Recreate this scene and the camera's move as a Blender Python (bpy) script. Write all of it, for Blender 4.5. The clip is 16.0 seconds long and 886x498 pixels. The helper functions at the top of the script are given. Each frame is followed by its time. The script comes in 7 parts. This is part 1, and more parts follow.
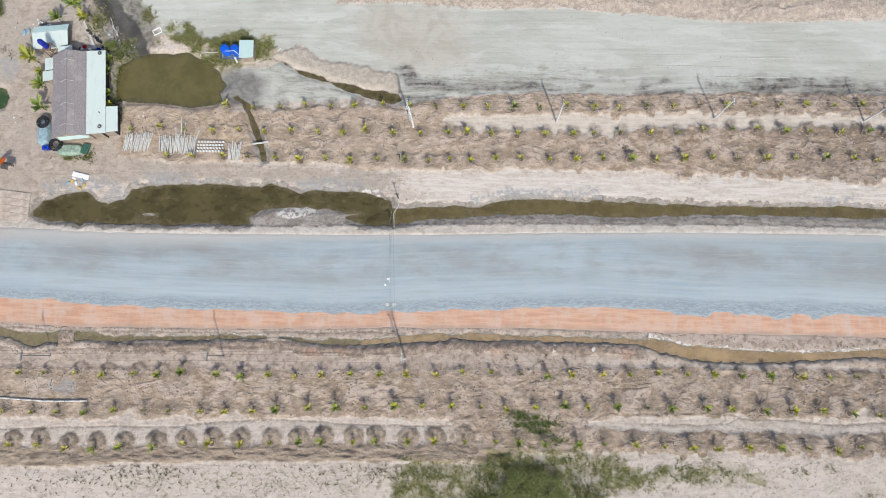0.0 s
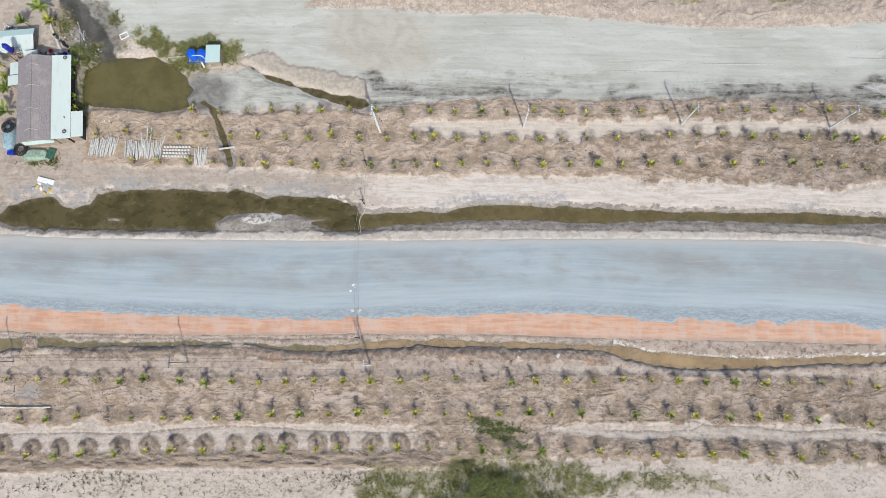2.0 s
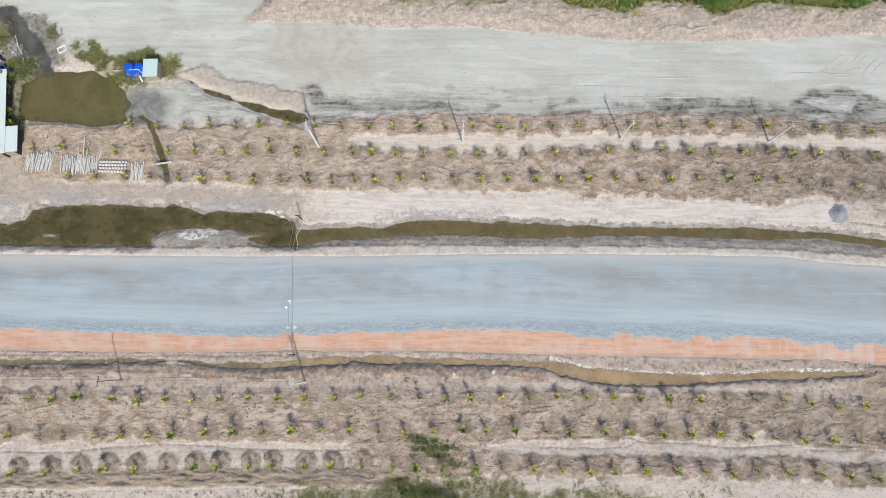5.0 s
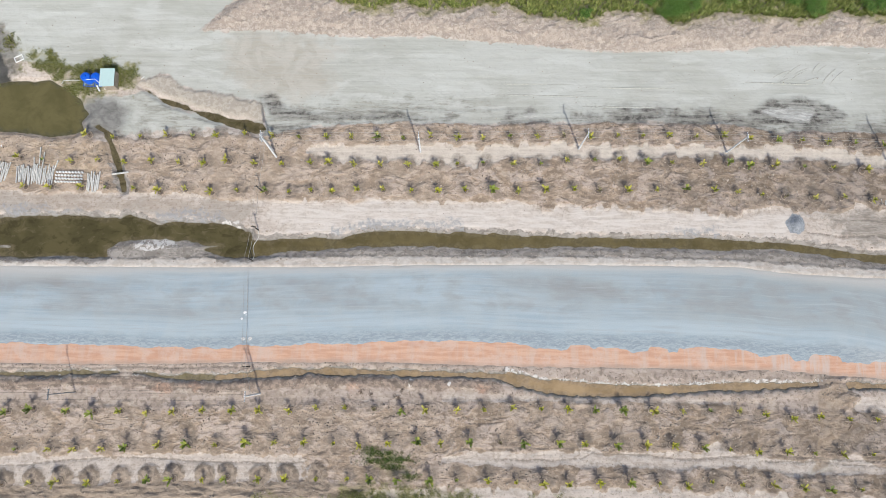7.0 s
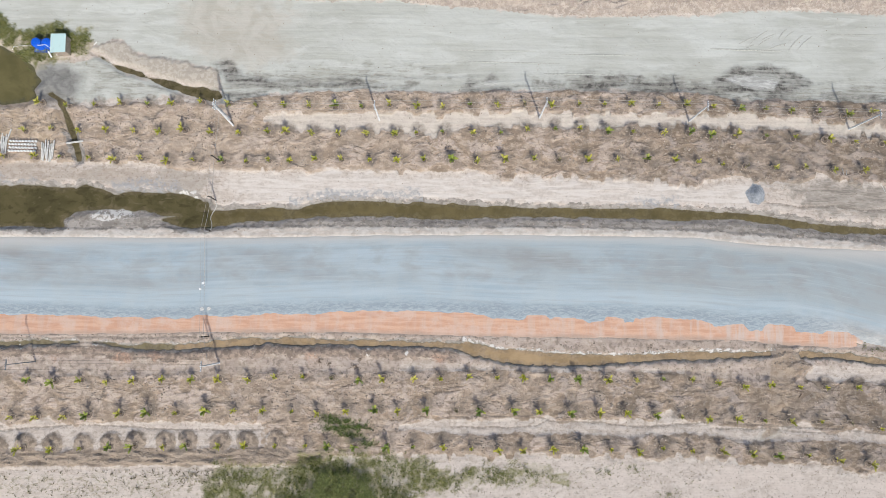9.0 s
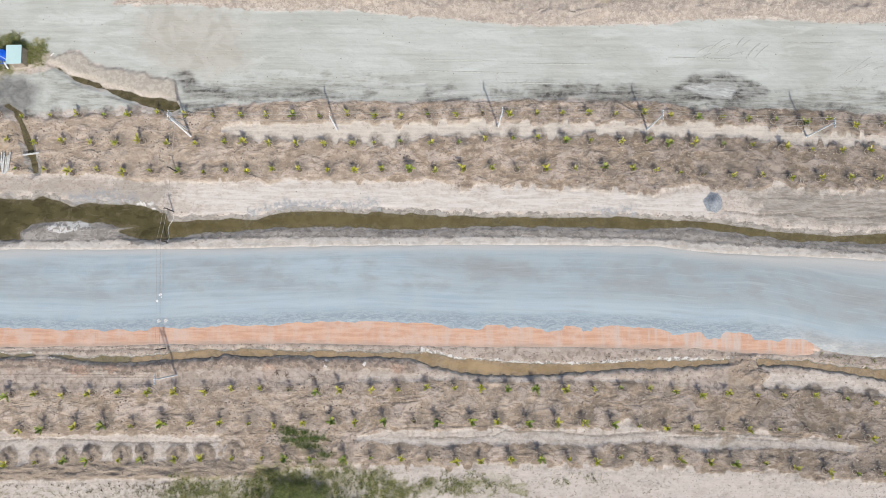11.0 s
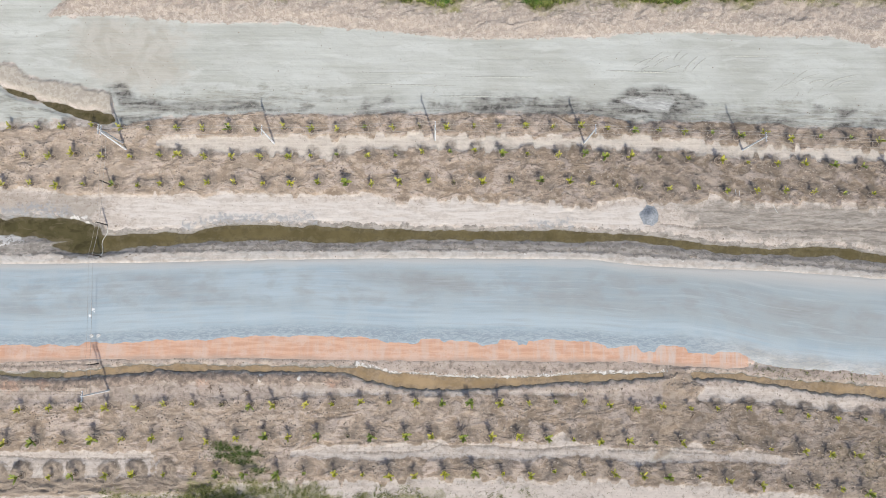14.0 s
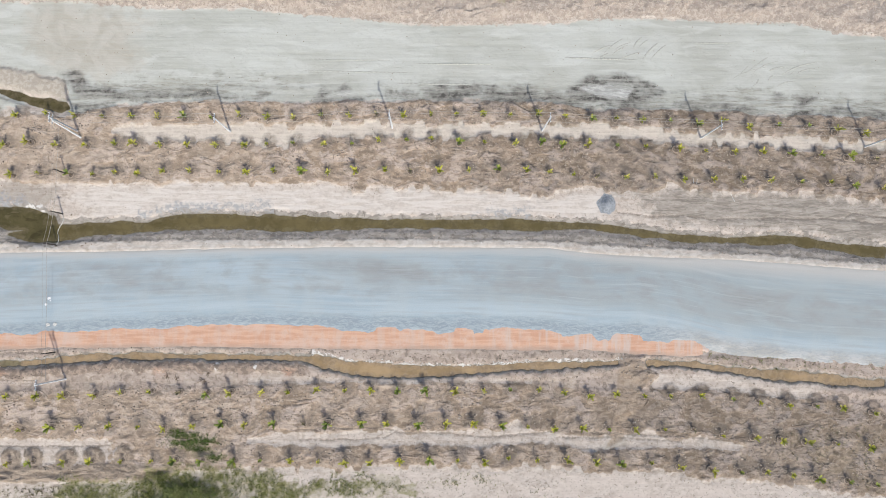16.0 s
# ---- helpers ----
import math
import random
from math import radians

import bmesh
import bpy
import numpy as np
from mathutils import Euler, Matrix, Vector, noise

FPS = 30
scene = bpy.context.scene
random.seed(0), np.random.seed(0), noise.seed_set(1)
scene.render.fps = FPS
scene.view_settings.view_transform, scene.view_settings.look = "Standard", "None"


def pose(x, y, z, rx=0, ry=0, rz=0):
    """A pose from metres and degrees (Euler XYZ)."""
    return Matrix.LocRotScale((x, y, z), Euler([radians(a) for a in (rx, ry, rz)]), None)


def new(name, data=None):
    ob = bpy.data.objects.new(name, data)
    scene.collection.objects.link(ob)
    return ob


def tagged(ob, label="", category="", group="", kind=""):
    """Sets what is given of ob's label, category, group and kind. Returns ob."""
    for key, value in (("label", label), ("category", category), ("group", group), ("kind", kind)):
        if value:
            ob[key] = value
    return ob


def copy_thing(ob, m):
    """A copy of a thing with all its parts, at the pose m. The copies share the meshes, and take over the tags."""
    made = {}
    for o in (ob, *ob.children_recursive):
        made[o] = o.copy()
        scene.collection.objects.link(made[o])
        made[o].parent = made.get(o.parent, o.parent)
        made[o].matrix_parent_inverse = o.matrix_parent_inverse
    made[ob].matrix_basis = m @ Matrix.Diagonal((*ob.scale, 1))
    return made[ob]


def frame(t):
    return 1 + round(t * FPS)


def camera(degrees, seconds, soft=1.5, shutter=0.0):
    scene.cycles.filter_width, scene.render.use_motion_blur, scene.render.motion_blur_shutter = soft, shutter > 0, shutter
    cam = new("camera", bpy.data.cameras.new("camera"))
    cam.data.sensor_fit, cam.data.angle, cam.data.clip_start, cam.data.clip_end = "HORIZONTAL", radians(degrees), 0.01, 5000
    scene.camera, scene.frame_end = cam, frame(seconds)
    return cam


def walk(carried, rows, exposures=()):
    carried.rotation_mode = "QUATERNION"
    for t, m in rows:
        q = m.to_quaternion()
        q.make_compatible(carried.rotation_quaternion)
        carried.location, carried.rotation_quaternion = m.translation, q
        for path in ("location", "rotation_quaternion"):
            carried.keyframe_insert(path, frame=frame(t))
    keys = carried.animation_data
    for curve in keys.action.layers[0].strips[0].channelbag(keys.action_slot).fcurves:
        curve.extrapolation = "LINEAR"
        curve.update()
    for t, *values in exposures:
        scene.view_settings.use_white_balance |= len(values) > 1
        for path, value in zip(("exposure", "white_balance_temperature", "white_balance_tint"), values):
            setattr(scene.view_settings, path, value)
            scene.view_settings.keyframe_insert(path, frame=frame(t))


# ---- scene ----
# Camera: a drone gliding east at about ninety metres, looking almost straight down.
cam = camera(71.5, 16.0, soft=0.5)
PATH = [
    (0.0, 0.723, -0.405, 90.111, 9.979, 1.371, 1.497),
    (0.5, 1.814, -0.171, 90.081, 9.944, 1.344, 1.505),
    (1.0, 2.916, 0.091, 90.061, 9.946, 1.28, 1.518),
    (1.5, 4.107, 0.413, 90.028, 9.904, 1.216, 1.533),
    (2.0, 5.379, 0.765, 90.025, 9.876, 1.122, 1.486),
    (2.5, 6.737, 1.164, 89.986, 9.867, 1.025, 1.482),
    (3.0, 8.15, 1.547, 89.976, 9.903, 0.957, 1.441),
    (3.5, 9.572, 1.929, 89.967, 9.922, 0.87, 1.438),
    (4.0, 11.012, 2.346, 89.93, 9.931, 0.815, 1.399),
    (6.5, 18.427, 4.573, 89.752, 9.919, 0.552, 1.244),
    (7.0, 19.865, 4.942, 89.772, 9.961, 0.47, 1.224),
    (7.5, 21.282, 5.304, 89.746, 9.923, 0.408, 1.182),
    (8.0, 22.696, 5.671, 89.742, 8.77, 0.329, 1.177),
    (8.5, 24.146, 6.005, 89.734, 7.481, 0.283, 1.182),
    (9.0, 25.585, 6.356, 89.717, 6.394, 0.238, 1.193),
    (11.5, 32.472, 8.045, 89.737, 6.555, -0.189, 0.726),
    (12.0, 33.794, 8.386, 89.73, 6.572, -0.318, 0.71),
    (12.5, 35.092, 8.727, 89.742, 6.582, -0.478, 0.704),
    (13.0, 36.492, 9.05, 89.767, 6.598, -0.58, 0.671),
    (13.5, 37.95, 9.365, 89.807, 6.612, -0.658, 0.673),
    (14.0, 39.444, 9.694, 89.819, 6.6, -0.714, 0.641),
    (14.5, 40.947, 9.975, 89.864, 6.596, -0.762, 0.629),
    (15.0, 42.449, 10.184, 89.909, 6.639, -0.819, 0.607),
    (15.5, 44.006, 10.348, 89.959, 6.378, -0.854, 0.592),
    (15.7, 44.64, 10.42, 89.972, 5.53, -0.853, 0.595),
    (16.0, 45.594, 10.535, 89.984, 5.055, -0.849, 0.601),
]
walk(cam, [(t, pose(x, y, z, rx, ry, rz)) for t, x, y, z, rx, ry, rz in PATH], exposures=[(0.0, -0.05, 6500, 9), (16.0, -0.01, 6500, 9)])

# ---------------------------------------------------------------- light
SUN_ELEVATION = radians(45.0)
SUN_FROM = Vector((2.25, -6.5, 0)).normalized()  # towards the sun, on the ground
world = bpy.data.worlds.new("sky")
scene.world = world
world.use_nodes = True
wn = world.node_tree
sky = wn.nodes.new("ShaderNodeTexSky")
sky.sky_type = "NISHITA"
sky.sun_disc = False
sky.sun_elevation = SUN_ELEVATION
sky.sun_rotation = math.atan2(SUN_FROM.x, SUN_FROM.y)
sky.dust_density = 2.5
wn.links.new(sky.outputs[0], wn.nodes["Background"].inputs[0])
wn.nodes["Background"].inputs[1].default_value = 0.15
sun = new("sun", bpy.data.lights.new("sun", "SUN"))
sun.data.energy = 3.1
sun.data.angle = radians(0.6)
sun.data.color = (0.992, 0.968, 0.89)
ray = -(SUN_FROM * math.cos(SUN_ELEVATION) + Vector((0, 0, math.sin(SUN_ELEVATION))))
sun.matrix_world = Matrix.Translation((0, 0, 120)) @ ray.to_track_quat("-Z", "Y").to_matrix().to_4x4()


# ---------------------------------------------------------------- material tools
class Nodes:
    """Short hand for building one node material."""

    def __init__(self, name):
        self.mat = bpy.data.materials.new(name)
        self.mat.use_nodes = True
        self.tree = self.mat.node_tree
        self.bsdf = self.tree.nodes["Principled BSDF"]
        self.bsdf.inputs["Specular IOR Level"].default_value = 0.25

    def add(self, kind, **values):
        n = self.tree.nodes.new(kind)
        for k, v in values.items():
            n.inputs[k.replace("_", " ")].default_value = v
        return n

    def link(self, a, b):
        self.tree.links.new(a, b)

    def coords(self, scale=(1, 1, 1), kind="Object"):
        c = self.tree.nodes.new("ShaderNodeTexCoord")
        m = self.tree.nodes.new("ShaderNodeMapping")
        m.inputs["Scale"].default_value = scale
        self.link(c.outputs[kind], m.inputs["Vector"])
        return m.outputs[0]

    def position(self, scale=(1, 1, 1), turn=0.0):
        c = self.tree.nodes.new("ShaderNodeNewGeometry")
        m = self.tree.nodes.new("ShaderNodeMapping")
        m.inputs["Rotation"].default_value = (0, 0, radians(turn))
        m.inputs["Scale"].default_value = scale
        self.link(c.outputs["Position"], m.inputs["Vector"])
        return m.outputs[0]

    def noise(self, vector, scale, detail=4.0, rough=0.55, distortion=0.0):
        n = self.add("ShaderNodeTexNoise", Scale=scale, Detail=detail, Roughness=rough, Distortion=distortion)
        self.link(vector, n.inputs["Vector"])
        return n.outputs["Fac"]

    def math(self, op, a, b=0.0, clamp=False):
        n = self.tree.nodes.new("ShaderNodeMath")
        n.operation = op
        n.use_clamp = clamp
        for i, v in enumerate((a, b)):
            if isinstance(v, (int, float)):
                n.inputs[i].default_value = v
            else:
                self.link(v, n.inputs[i])
        return n.outputs[0]

    def ramp(self, fac, low, high, a=0.0, b=1.0):
        n = self.add("ShaderNodeMapRange", From_Min=low, From_Max=high, To_Min=a, To_Max=b)
        n.interpolation_type = "SMOOTHSTEP"
        self.link(fac, n.inputs["Value"])
        return n.outputs[0]

    def mix(self, fac, a, b, blend="MIX"):
        n = self.tree.nodes.new("ShaderNodeMix")
        n.data_type = "RGBA"
        n.blend_type = blend
        if isinstance(fac, (int, float)):
            n.inputs[0].default_value = fac
        else:
            self.link(fac, n.inputs[0])
        for i, v in ((6, a), (7, b)):
            if isinstance(v, tuple):
                n.inputs[i].default_value = (*v, 1)
            else:
                self.link(v, n.inputs[i])
        return n.outputs[2]

    def attr(self, name):
        n = self.tree.nodes.new("ShaderNodeAttribute")
        n.attribute_name = name
        return n.outputs["Fac"]

    def random(self):
        return self.tree.nodes.new("ShaderNodeObjectInfo").outputs["Random"]

    def island(self):
        return self.tree.nodes.new("ShaderNodeNewGeometry").outputs["Random Per Island"]

    def done(self, color, rough=0.9, bump=None, strength=0.3, distance=0.05, metal=0.0):
        if isinstance(color, tuple):
            self.bsdf.inputs["Base Color"].default_value = (*color, 1)
        else:
            self.link(color, self.bsdf.inputs["Base Color"])
        if isinstance(rough, (int, float)):
            self.bsdf.inputs["Roughness"].default_value = rough
        else:
            self.link(rough, self.bsdf.inputs["Roughness"])
        self.bsdf.inputs["Metallic"].default_value = metal
        if bump is not None:
            b = self.add("ShaderNodeBump", Strength=strength, Distance=distance)
            self.link(bump, b.inputs["Height"])
            self.link(b.outputs[0], self.bsdf.inputs["Normal"])
        return self.mat


def plain(name, color, rough=0.7, grain=6.0, amount=0.35, metal=0.0, vary=0.0, bump=0.2):
    """A weathered single-colour surface: two scales of stain, a little relief."""
    n = Nodes(name)
    v = n.coords()
    dark = tuple(c * (1 - amount) for c in color)
    light = tuple(min(1, c * (1 + amount * 0.5)) for c in color)
    f = n.noise(v, grain, 5)
    big = n.noise(v, grain * 0.17, 3)
    c = n.mix(n.ramp(f, 0.3, 0.7), dark, light)
    c = n.mix(n.ramp(big, 0.35, 0.7, 0, 0.5), c, color)
    if vary:
        c = n.mix(n.math("MULTIPLY", n.random(), vary), c, dark)
    return n.done(c, rough, f, bump, 0.02, metal)


# ---------------------------------------------------------------- materials
def ground_material():
    n = Nodes("soil_and_sand")
    p = n.position()
    rim1 = n.noise(p, 0.45, 3, 0.5, 0.4)
    rim2 = n.noise(p, 1.7, 2, 0.5)
    big = n.noise(p, 0.09, 3, 0.5)
    p1 = n.noise(p, 0.30, 4, 0.55, 0.8)
    p2 = n.noise(n.position((0.9, 1.15, 1)), 0.8, 4, 0.55, 0.9)
    c1 = n.noise(p, 1.5, 3, 0.56, 0.5)
    c2 = n.noise(p, 3.0, 2, 0.5, 0.4)
    dug = n.noise(n.position((1.0, 0.55, 1)), 1.7, 4, 0.62, 0.3)
    comb = n.noise(n.position((0.3, 1.3, 1)), 1.6, 3, 0.6, 1.5)
    streak = n.noise(n.position((0.05, 1, 1)), 1.2, 4, 0.6, 0.25)
    fibre = n.noise(n.position((0.14, 1, 1)), 1.9, 4, 0.6, 0.6)

    def edge(name, amount=1.0, soft=0.10):
        wob = n.math("ADD", n.math("MULTIPLY", n.math("SUBTRACT", rim1, 0.5), 3.2 * amount), n.math("MULTIPLY", n.math("SUBTRACT", rim2, 0.5), 1.1 * amount))
        return n.ramp(n.math("ADD", n.attr(name), wob), -soft, soft)

    def times(a, b):
        return n.math("MULTIPLY", a, b)

    def ridged(v, scale, distortion, thin, detail=2):
        f = n.noise(v, scale, detail, 0.5, distortion)
        return n.ramp(n.math("ABSOLUTE", n.math("SUBTRACT", f, 0.5)), thin, 0.0)

    drag = ridged(n.position((0.35, 1.0, 1)), 0.9, 1.8, 0.11, 4)
    claw = ridged(n.position((1.2, 0.5, 1)), 1.0, 1.4, 0.12, 4)
    # pale sand, the ground everywhere else
    sand = n.mix(n.ramp(p2, 0.40, 0.60), (0.46, 0.39, 0.335), (0.57, 0.50, 0.44))
    sand = n.mix(n.ramp(p1, 0.42, 0.62, 0, 0.7), sand, (0.53, 0.455, 0.395))
    sand = n.mix(n.ramp(fibre, 0.52, 0.6, 0, 0.5), sand, (0.61, 0.55, 0.495))
    sand = n.mix(n.ramp(comb, 0.56, 0.64, 0, 0.45), sand, (0.41, 0.345, 0.29))
    sand = n.mix(n.ramp(c1, 0.55, 0.63, 0, 0.65), sand, (0.39, 0.33, 0.278))
    sand = n.mix(n.ramp(c1, 0.45, 0.38, 0, 0.5), sand, (0.62, 0.56, 0.505))
    sand = n.mix(n.ramp(c2, 0.60, 0.68, 0, 0.5), sand, (0.31, 0.255, 0.21))
    # trodden yard
    yard = n.mix(n.ramp(p2, 0.38, 0.62), (0.345, 0.286, 0.234), (0.468, 0.402, 0.346))
    yard = n.mix(n.ramp(p1, 0.40, 0.64, 0, 0.7), yard, (0.428, 0.364, 0.308))
    yard = n.mix(n.ramp(big, 0.47, 0.58, 0, 0.6), yard, (0.405, 0.36, 0.315))
    yard = n.mix(n.ramp(fibre, 0.53, 0.62, 0, 0.3), yard, (0.53, 0.465, 0.405))
    yard = n.mix(n.ramp(c1, 0.57, 0.66, 0, 0.5), yard, (0.30, 0.24, 0.195))
    yard = n.mix(n.ramp(c2, 0.6, 0.68, 0, 0.5), yard, (0.24, 0.19, 0.155))
    c = n.mix(edge("yard", 1.6, 0.7), sand, yard)
    # grey washed sand of the wide track
    sweep = n.noise(n.position((0.22, 1.0, 1), -38), 0.5, 3, 0.5, 0.8)
    haze = n.noise(p, 0.055, 3, 0.55, 0.6)
    grey = n.mix(n.ramp(streak, 0.38, 0.62), (0.435, 0.435, 0.392), (0.485, 0.488, 0.448))
    grey = n.mix(n.ramp(haze, 0.40, 0.60, 0, 0.75), grey, n.mix(n.ramp(streak, 0.4, 0.6), (0.405, 0.400, 0.358), (0.450, 0.448, 0.405)))
    grey = n.mix(n.ramp(big, 0.44, 0.58, 0, 0.5), grey, (0.535, 0.540, 0.505))
    grey = n.mix(n.ramp(sweep, 0.52, 0.66, 0, 0.55), grey, (0.575, 0.580, 0.545))
    grey = n.mix(n.ramp(fibre, 0.55, 0.66, 0, 0.25), grey, (0.58, 0.585, 0.55))
    grey = n.mix(n.ramp(comb, 0.57, 0.68, 0, 0.25), grey, (0.375, 0.365, 0.325))
    grey = n.mix(n.ramp(c1, 0.60, 0.70, 0, 0.22), grey, (0.36, 0.345, 0.31))
    c = n.mix(edge("grey", 0.7, 0.25), c, grey)
    c = n.mix(times(edge("smear", 1.6, 0.9), n.ramp(fibre, 0.40, 0.60, 0.85, 0.2)), c, n.mix(n.ramp(comb, 0.40, 0.60), (0.26, 0.25, 0.215), (0.37, 0.36, 0.315)))
    c = n.mix(times(edge("tan", 2.0, 1.8), n.ramp(fibre, 0.4, 0.6, 0.95, 0.7)), c, n.mix(n.ramp(p1, 0.40, 0.60), (0.412, 0.380, 0.325), (0.480, 0.450, 0.395)))
    c = n.mix(times(edge("spoil", 0.4, 0.5), 0.85), c, n.mix(n.ramp(c1, 0.40, 0.60), (0.345, 0.305, 0.255), (0.455, 0.412, 0.352)))
    # dug planting beds
    soft_dug = n.noise(n.position((0.6, 1.0, 1)), 1.1, 5, 0.62, 0.35)
    patchy = n.noise(n.position((0.7, 1.0, 1)), 0.42, 4, 0.58, 0.6)
    scrape = n.noise(n.position((0.5, 1.2, 1), 28), 1.25, 2.5, 0.5, 0.7)
    bed = n.mix(n.ramp(soft_dug, 0.38, 0.62), (0.318, 0.248, 0.190), (0.428, 0.340, 0.266))
    bed = n.mix(n.ramp(p1, 0.42, 0.62, 0, 0.6), bed, (0.385, 0.300, 0.226))
    bed = n.mix(n.ramp(patchy, 0.49, 0.57, 0, 0.9), bed, (0.525, 0.442, 0.392))
    bed = n.mix(n.ramp(patchy, 0.47, 0.38, 0, 0.85), bed, (0.262, 0.205, 0.155))
    bed = n.mix(n.ramp(big, 0.46, 0.60, 0, 0.5), bed, (0.418, 0.345, 0.288))
    bed = n.mix(n.ramp(p2, 0.55, 0.66, 0, 0.6), bed, (0.500, 0.420, 0.355))
    bed = n.mix(n.ramp(scrape, 0.52, 0.66, 0, 0.7), bed, (0.265, 0.205, 0.158))
    bed = n.mix(n.ramp(scrape, 0.46, 0.34, 0, 0.65), bed, (0.525, 0.430, 0.352))
    bed = n.mix(n.math("MULTIPLY", drag, n.ramp(p1, 0.48, 0.6, 0.0, 0.2)), bed, (0.225, 0.178, 0.140))
    bed = n.mix(n.math("MULTIPLY", claw, n.ramp(p1, 0.52, 0.42, 0.0, 0.2)), bed, (0.225, 0.178, 0.140))
    bed = n.mix(n.ramp(c1, 0.56, 0.66, 0, 0.6), bed, (0.220, 0.174, 0.138))
    bed = n.mix(n.ramp(c1, 0.44, 0.36, 0, 0.5), bed, (0.51, 0.430, 0.358))
    bed = n.mix(n.ramp(c2, 0.64, 0.72, 0, 0.35), bed, (0.20, 0.155, 0.125))
    bed = n.mix(1.0, bed, (0.99, 0.965, 0.93), "MULTIPLY")
    c = n.mix(edge("bed", 0.42, 0.12), c, bed)
    c = n.mix(times(times(edge("bed", 0.42, 0.12), edge("paler", 1.5, 0.8)), n.ramp(soft_dug, 0.40, 0.58, 0.15, 0.4)), c, (0.475, 0.388, 0.310))
    c = n.mix(times(edge("strip", 0.6, 0.3), n.ramp(fibre, 0.40, 0.60, 0.3, 0.75)), c, (0.62, 0.555, 0.475))
    # darker disc at each young palm, its centre half a metre north
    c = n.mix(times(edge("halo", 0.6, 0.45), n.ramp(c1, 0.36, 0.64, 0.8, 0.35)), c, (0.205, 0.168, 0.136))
    # dry straw strewn south of the pond
    straw = n.mix(n.ramp(p2, 0.40, 0.60), (0.375, 0.282, 0.195), (0.545, 0.435, 0.325))
    straw = n.mix(n.ramp(p1, 0.44, 0.58, 0, 0.6), straw, (0.475, 0.375, 0.29))
    straw = n.mix(n.ramp(c1, 0.50, 0.60, 0, 0.75), straw, (0.30, 0.235, 0.165))
    c = n.mix(times(edge("straw", 1.6, 0.8), n.ramp(patchy, 0.40, 0.60, 0.75, 0.3)), c, straw)
    c = n.mix(times(edge("dark", 1.6, 1.2), n.ramp(soft_dug, 0.42, 0.58, 0.75, 1.0)), c, (0.70, 0.715, 0.73), "MULTIPLY")
    c = n.mix(times(edge("junk", 1.2, 0.6), n.ramp(p2, 0.42, 0.58, 0.95, 0.55)), c, n.mix(n.ramp(c1, 0.42, 0.58), (0.175, 0.155, 0.115), (0.28, 0.245, 0.19)))
    furrows = n.mix(n.ramp(soft_dug, 0.40, 0.60), (0.225, 0.177, 0.136), (0.335, 0.270, 0.210))
    furrows = n.mix(n.ramp(n.noise(n.position((0.5, 1.8, 1)), 1.0, 3, 0.5, 0.6), 0.42, 0.6), furrows, (0.385, 0.312, 0.245))
    c = n.mix(times(edge("furrow", 0.4, 0.25), 0.92), c, furrows)
    c = n.mix(times(edge("furrow", 0.5, 0.3), n.ramp(n.math("ABSOLUTE", n.math("SUBTRACT", n.noise(n.position((0.22, 1.0, 1)), 1.3, 2, 0.5, 1.2), 0.5)), 0.09, 0.0, 0.0, 0.3)), c, (0.19, 0.15, 0.118))
    c = n.mix(times(edge("east", 1.6, 0.6), n.ramp(fibre, 0.42, 0.6, 0.95, 0.55)), c, n.mix(n.ramp(comb, 0.40, 0.60), (0.24, 0.21, 0.177), (0.345, 0.308, 0.267)))
    c = n.mix(n.ramp(n.attr("bank"), -0.4, 0.2, 0, 0.55), c, bed)
    c = n.mix(times(edge("bank", 1.3, 0.35), 0.8), c, n.mix(n.ramp(c1, 0.50, 0.62, 0, 0.6), n.mix(0.6, bed, (0.445, 0.368, 0.322)), (0.205, 0.162, 0.13)))
    c = n.mix(times(edge("mound", 0.45, 0.14), 0.9), c, n.mix(n.ramp(c1, 0.42, 0.58), (0.262, 0.207, 0.160), (0.365, 0.296, 0.234)))
    # dark arc on the north side: dug soil plus palm shadow, put into colour
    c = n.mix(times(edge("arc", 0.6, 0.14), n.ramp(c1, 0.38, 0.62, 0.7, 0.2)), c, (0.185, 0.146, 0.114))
    c = n.mix(times(edge("berm", 0.8, 0.2), 0.85), c, n.mix(n.ramp(c1, 0.42, 0.60), (0.175, 0.135, 0.108), (0.34, 0.265, 0.215)))
    c = n.mix(times(edge("path", 0.4, 0.3), n.ramp(soft_dug, 0.36, 0.62, 0.95, 0.6)), c, n.mix(n.ramp(c1, 0.40, 0.60), (0.285, 0.215, 0.155), (0.40, 0.32, 0.245)))
    # cracks and dragged lines across the pale strips
    c = n.mix(times(n.ramp(n.math("ADD", n.attr("crack"), n.math("MULTIPLY", n.math("SUBTRACT", rim2, 0.5), 0.5)), 0.02, 0.14), 0.55), c, (0.18, 0.15, 0.125))
    c = n.mix(times(n.ramp(n.attr("southsand"), 0.2, 1.2), n.ramp(p1, 0.40, 0.60, 0.2, 0.6)), c, (0.63, 0.55, 0.49))
    # moss and withered weeds in spots on the southern sand
    spots = n.noise(n.position((0.8, 1.1, 1)), 1.7, 3, 0.6, 0.6)
    c = n.mix(times(edge("scrub", 1.0, 0.8), n.ramp(spots, 0.48, 0.62, 0.05, 0.6)), c, n.mix(n.ramp(c1, 0.4, 0.6), (0.26, 0.235, 0.145), (0.36, 0.315, 0.225)))
    c = n.mix(n.math("MULTIPLY", n.ramp(n.attr("southsand"), 0.0, 0.8), n.math("MAXIMUM", n.ramp(spots, 0.61, 0.67, 0, 0.7), n.ramp(c2, 0.62, 0.70, 0, 0.4))), c, (0.255, 0.22, 0.17))
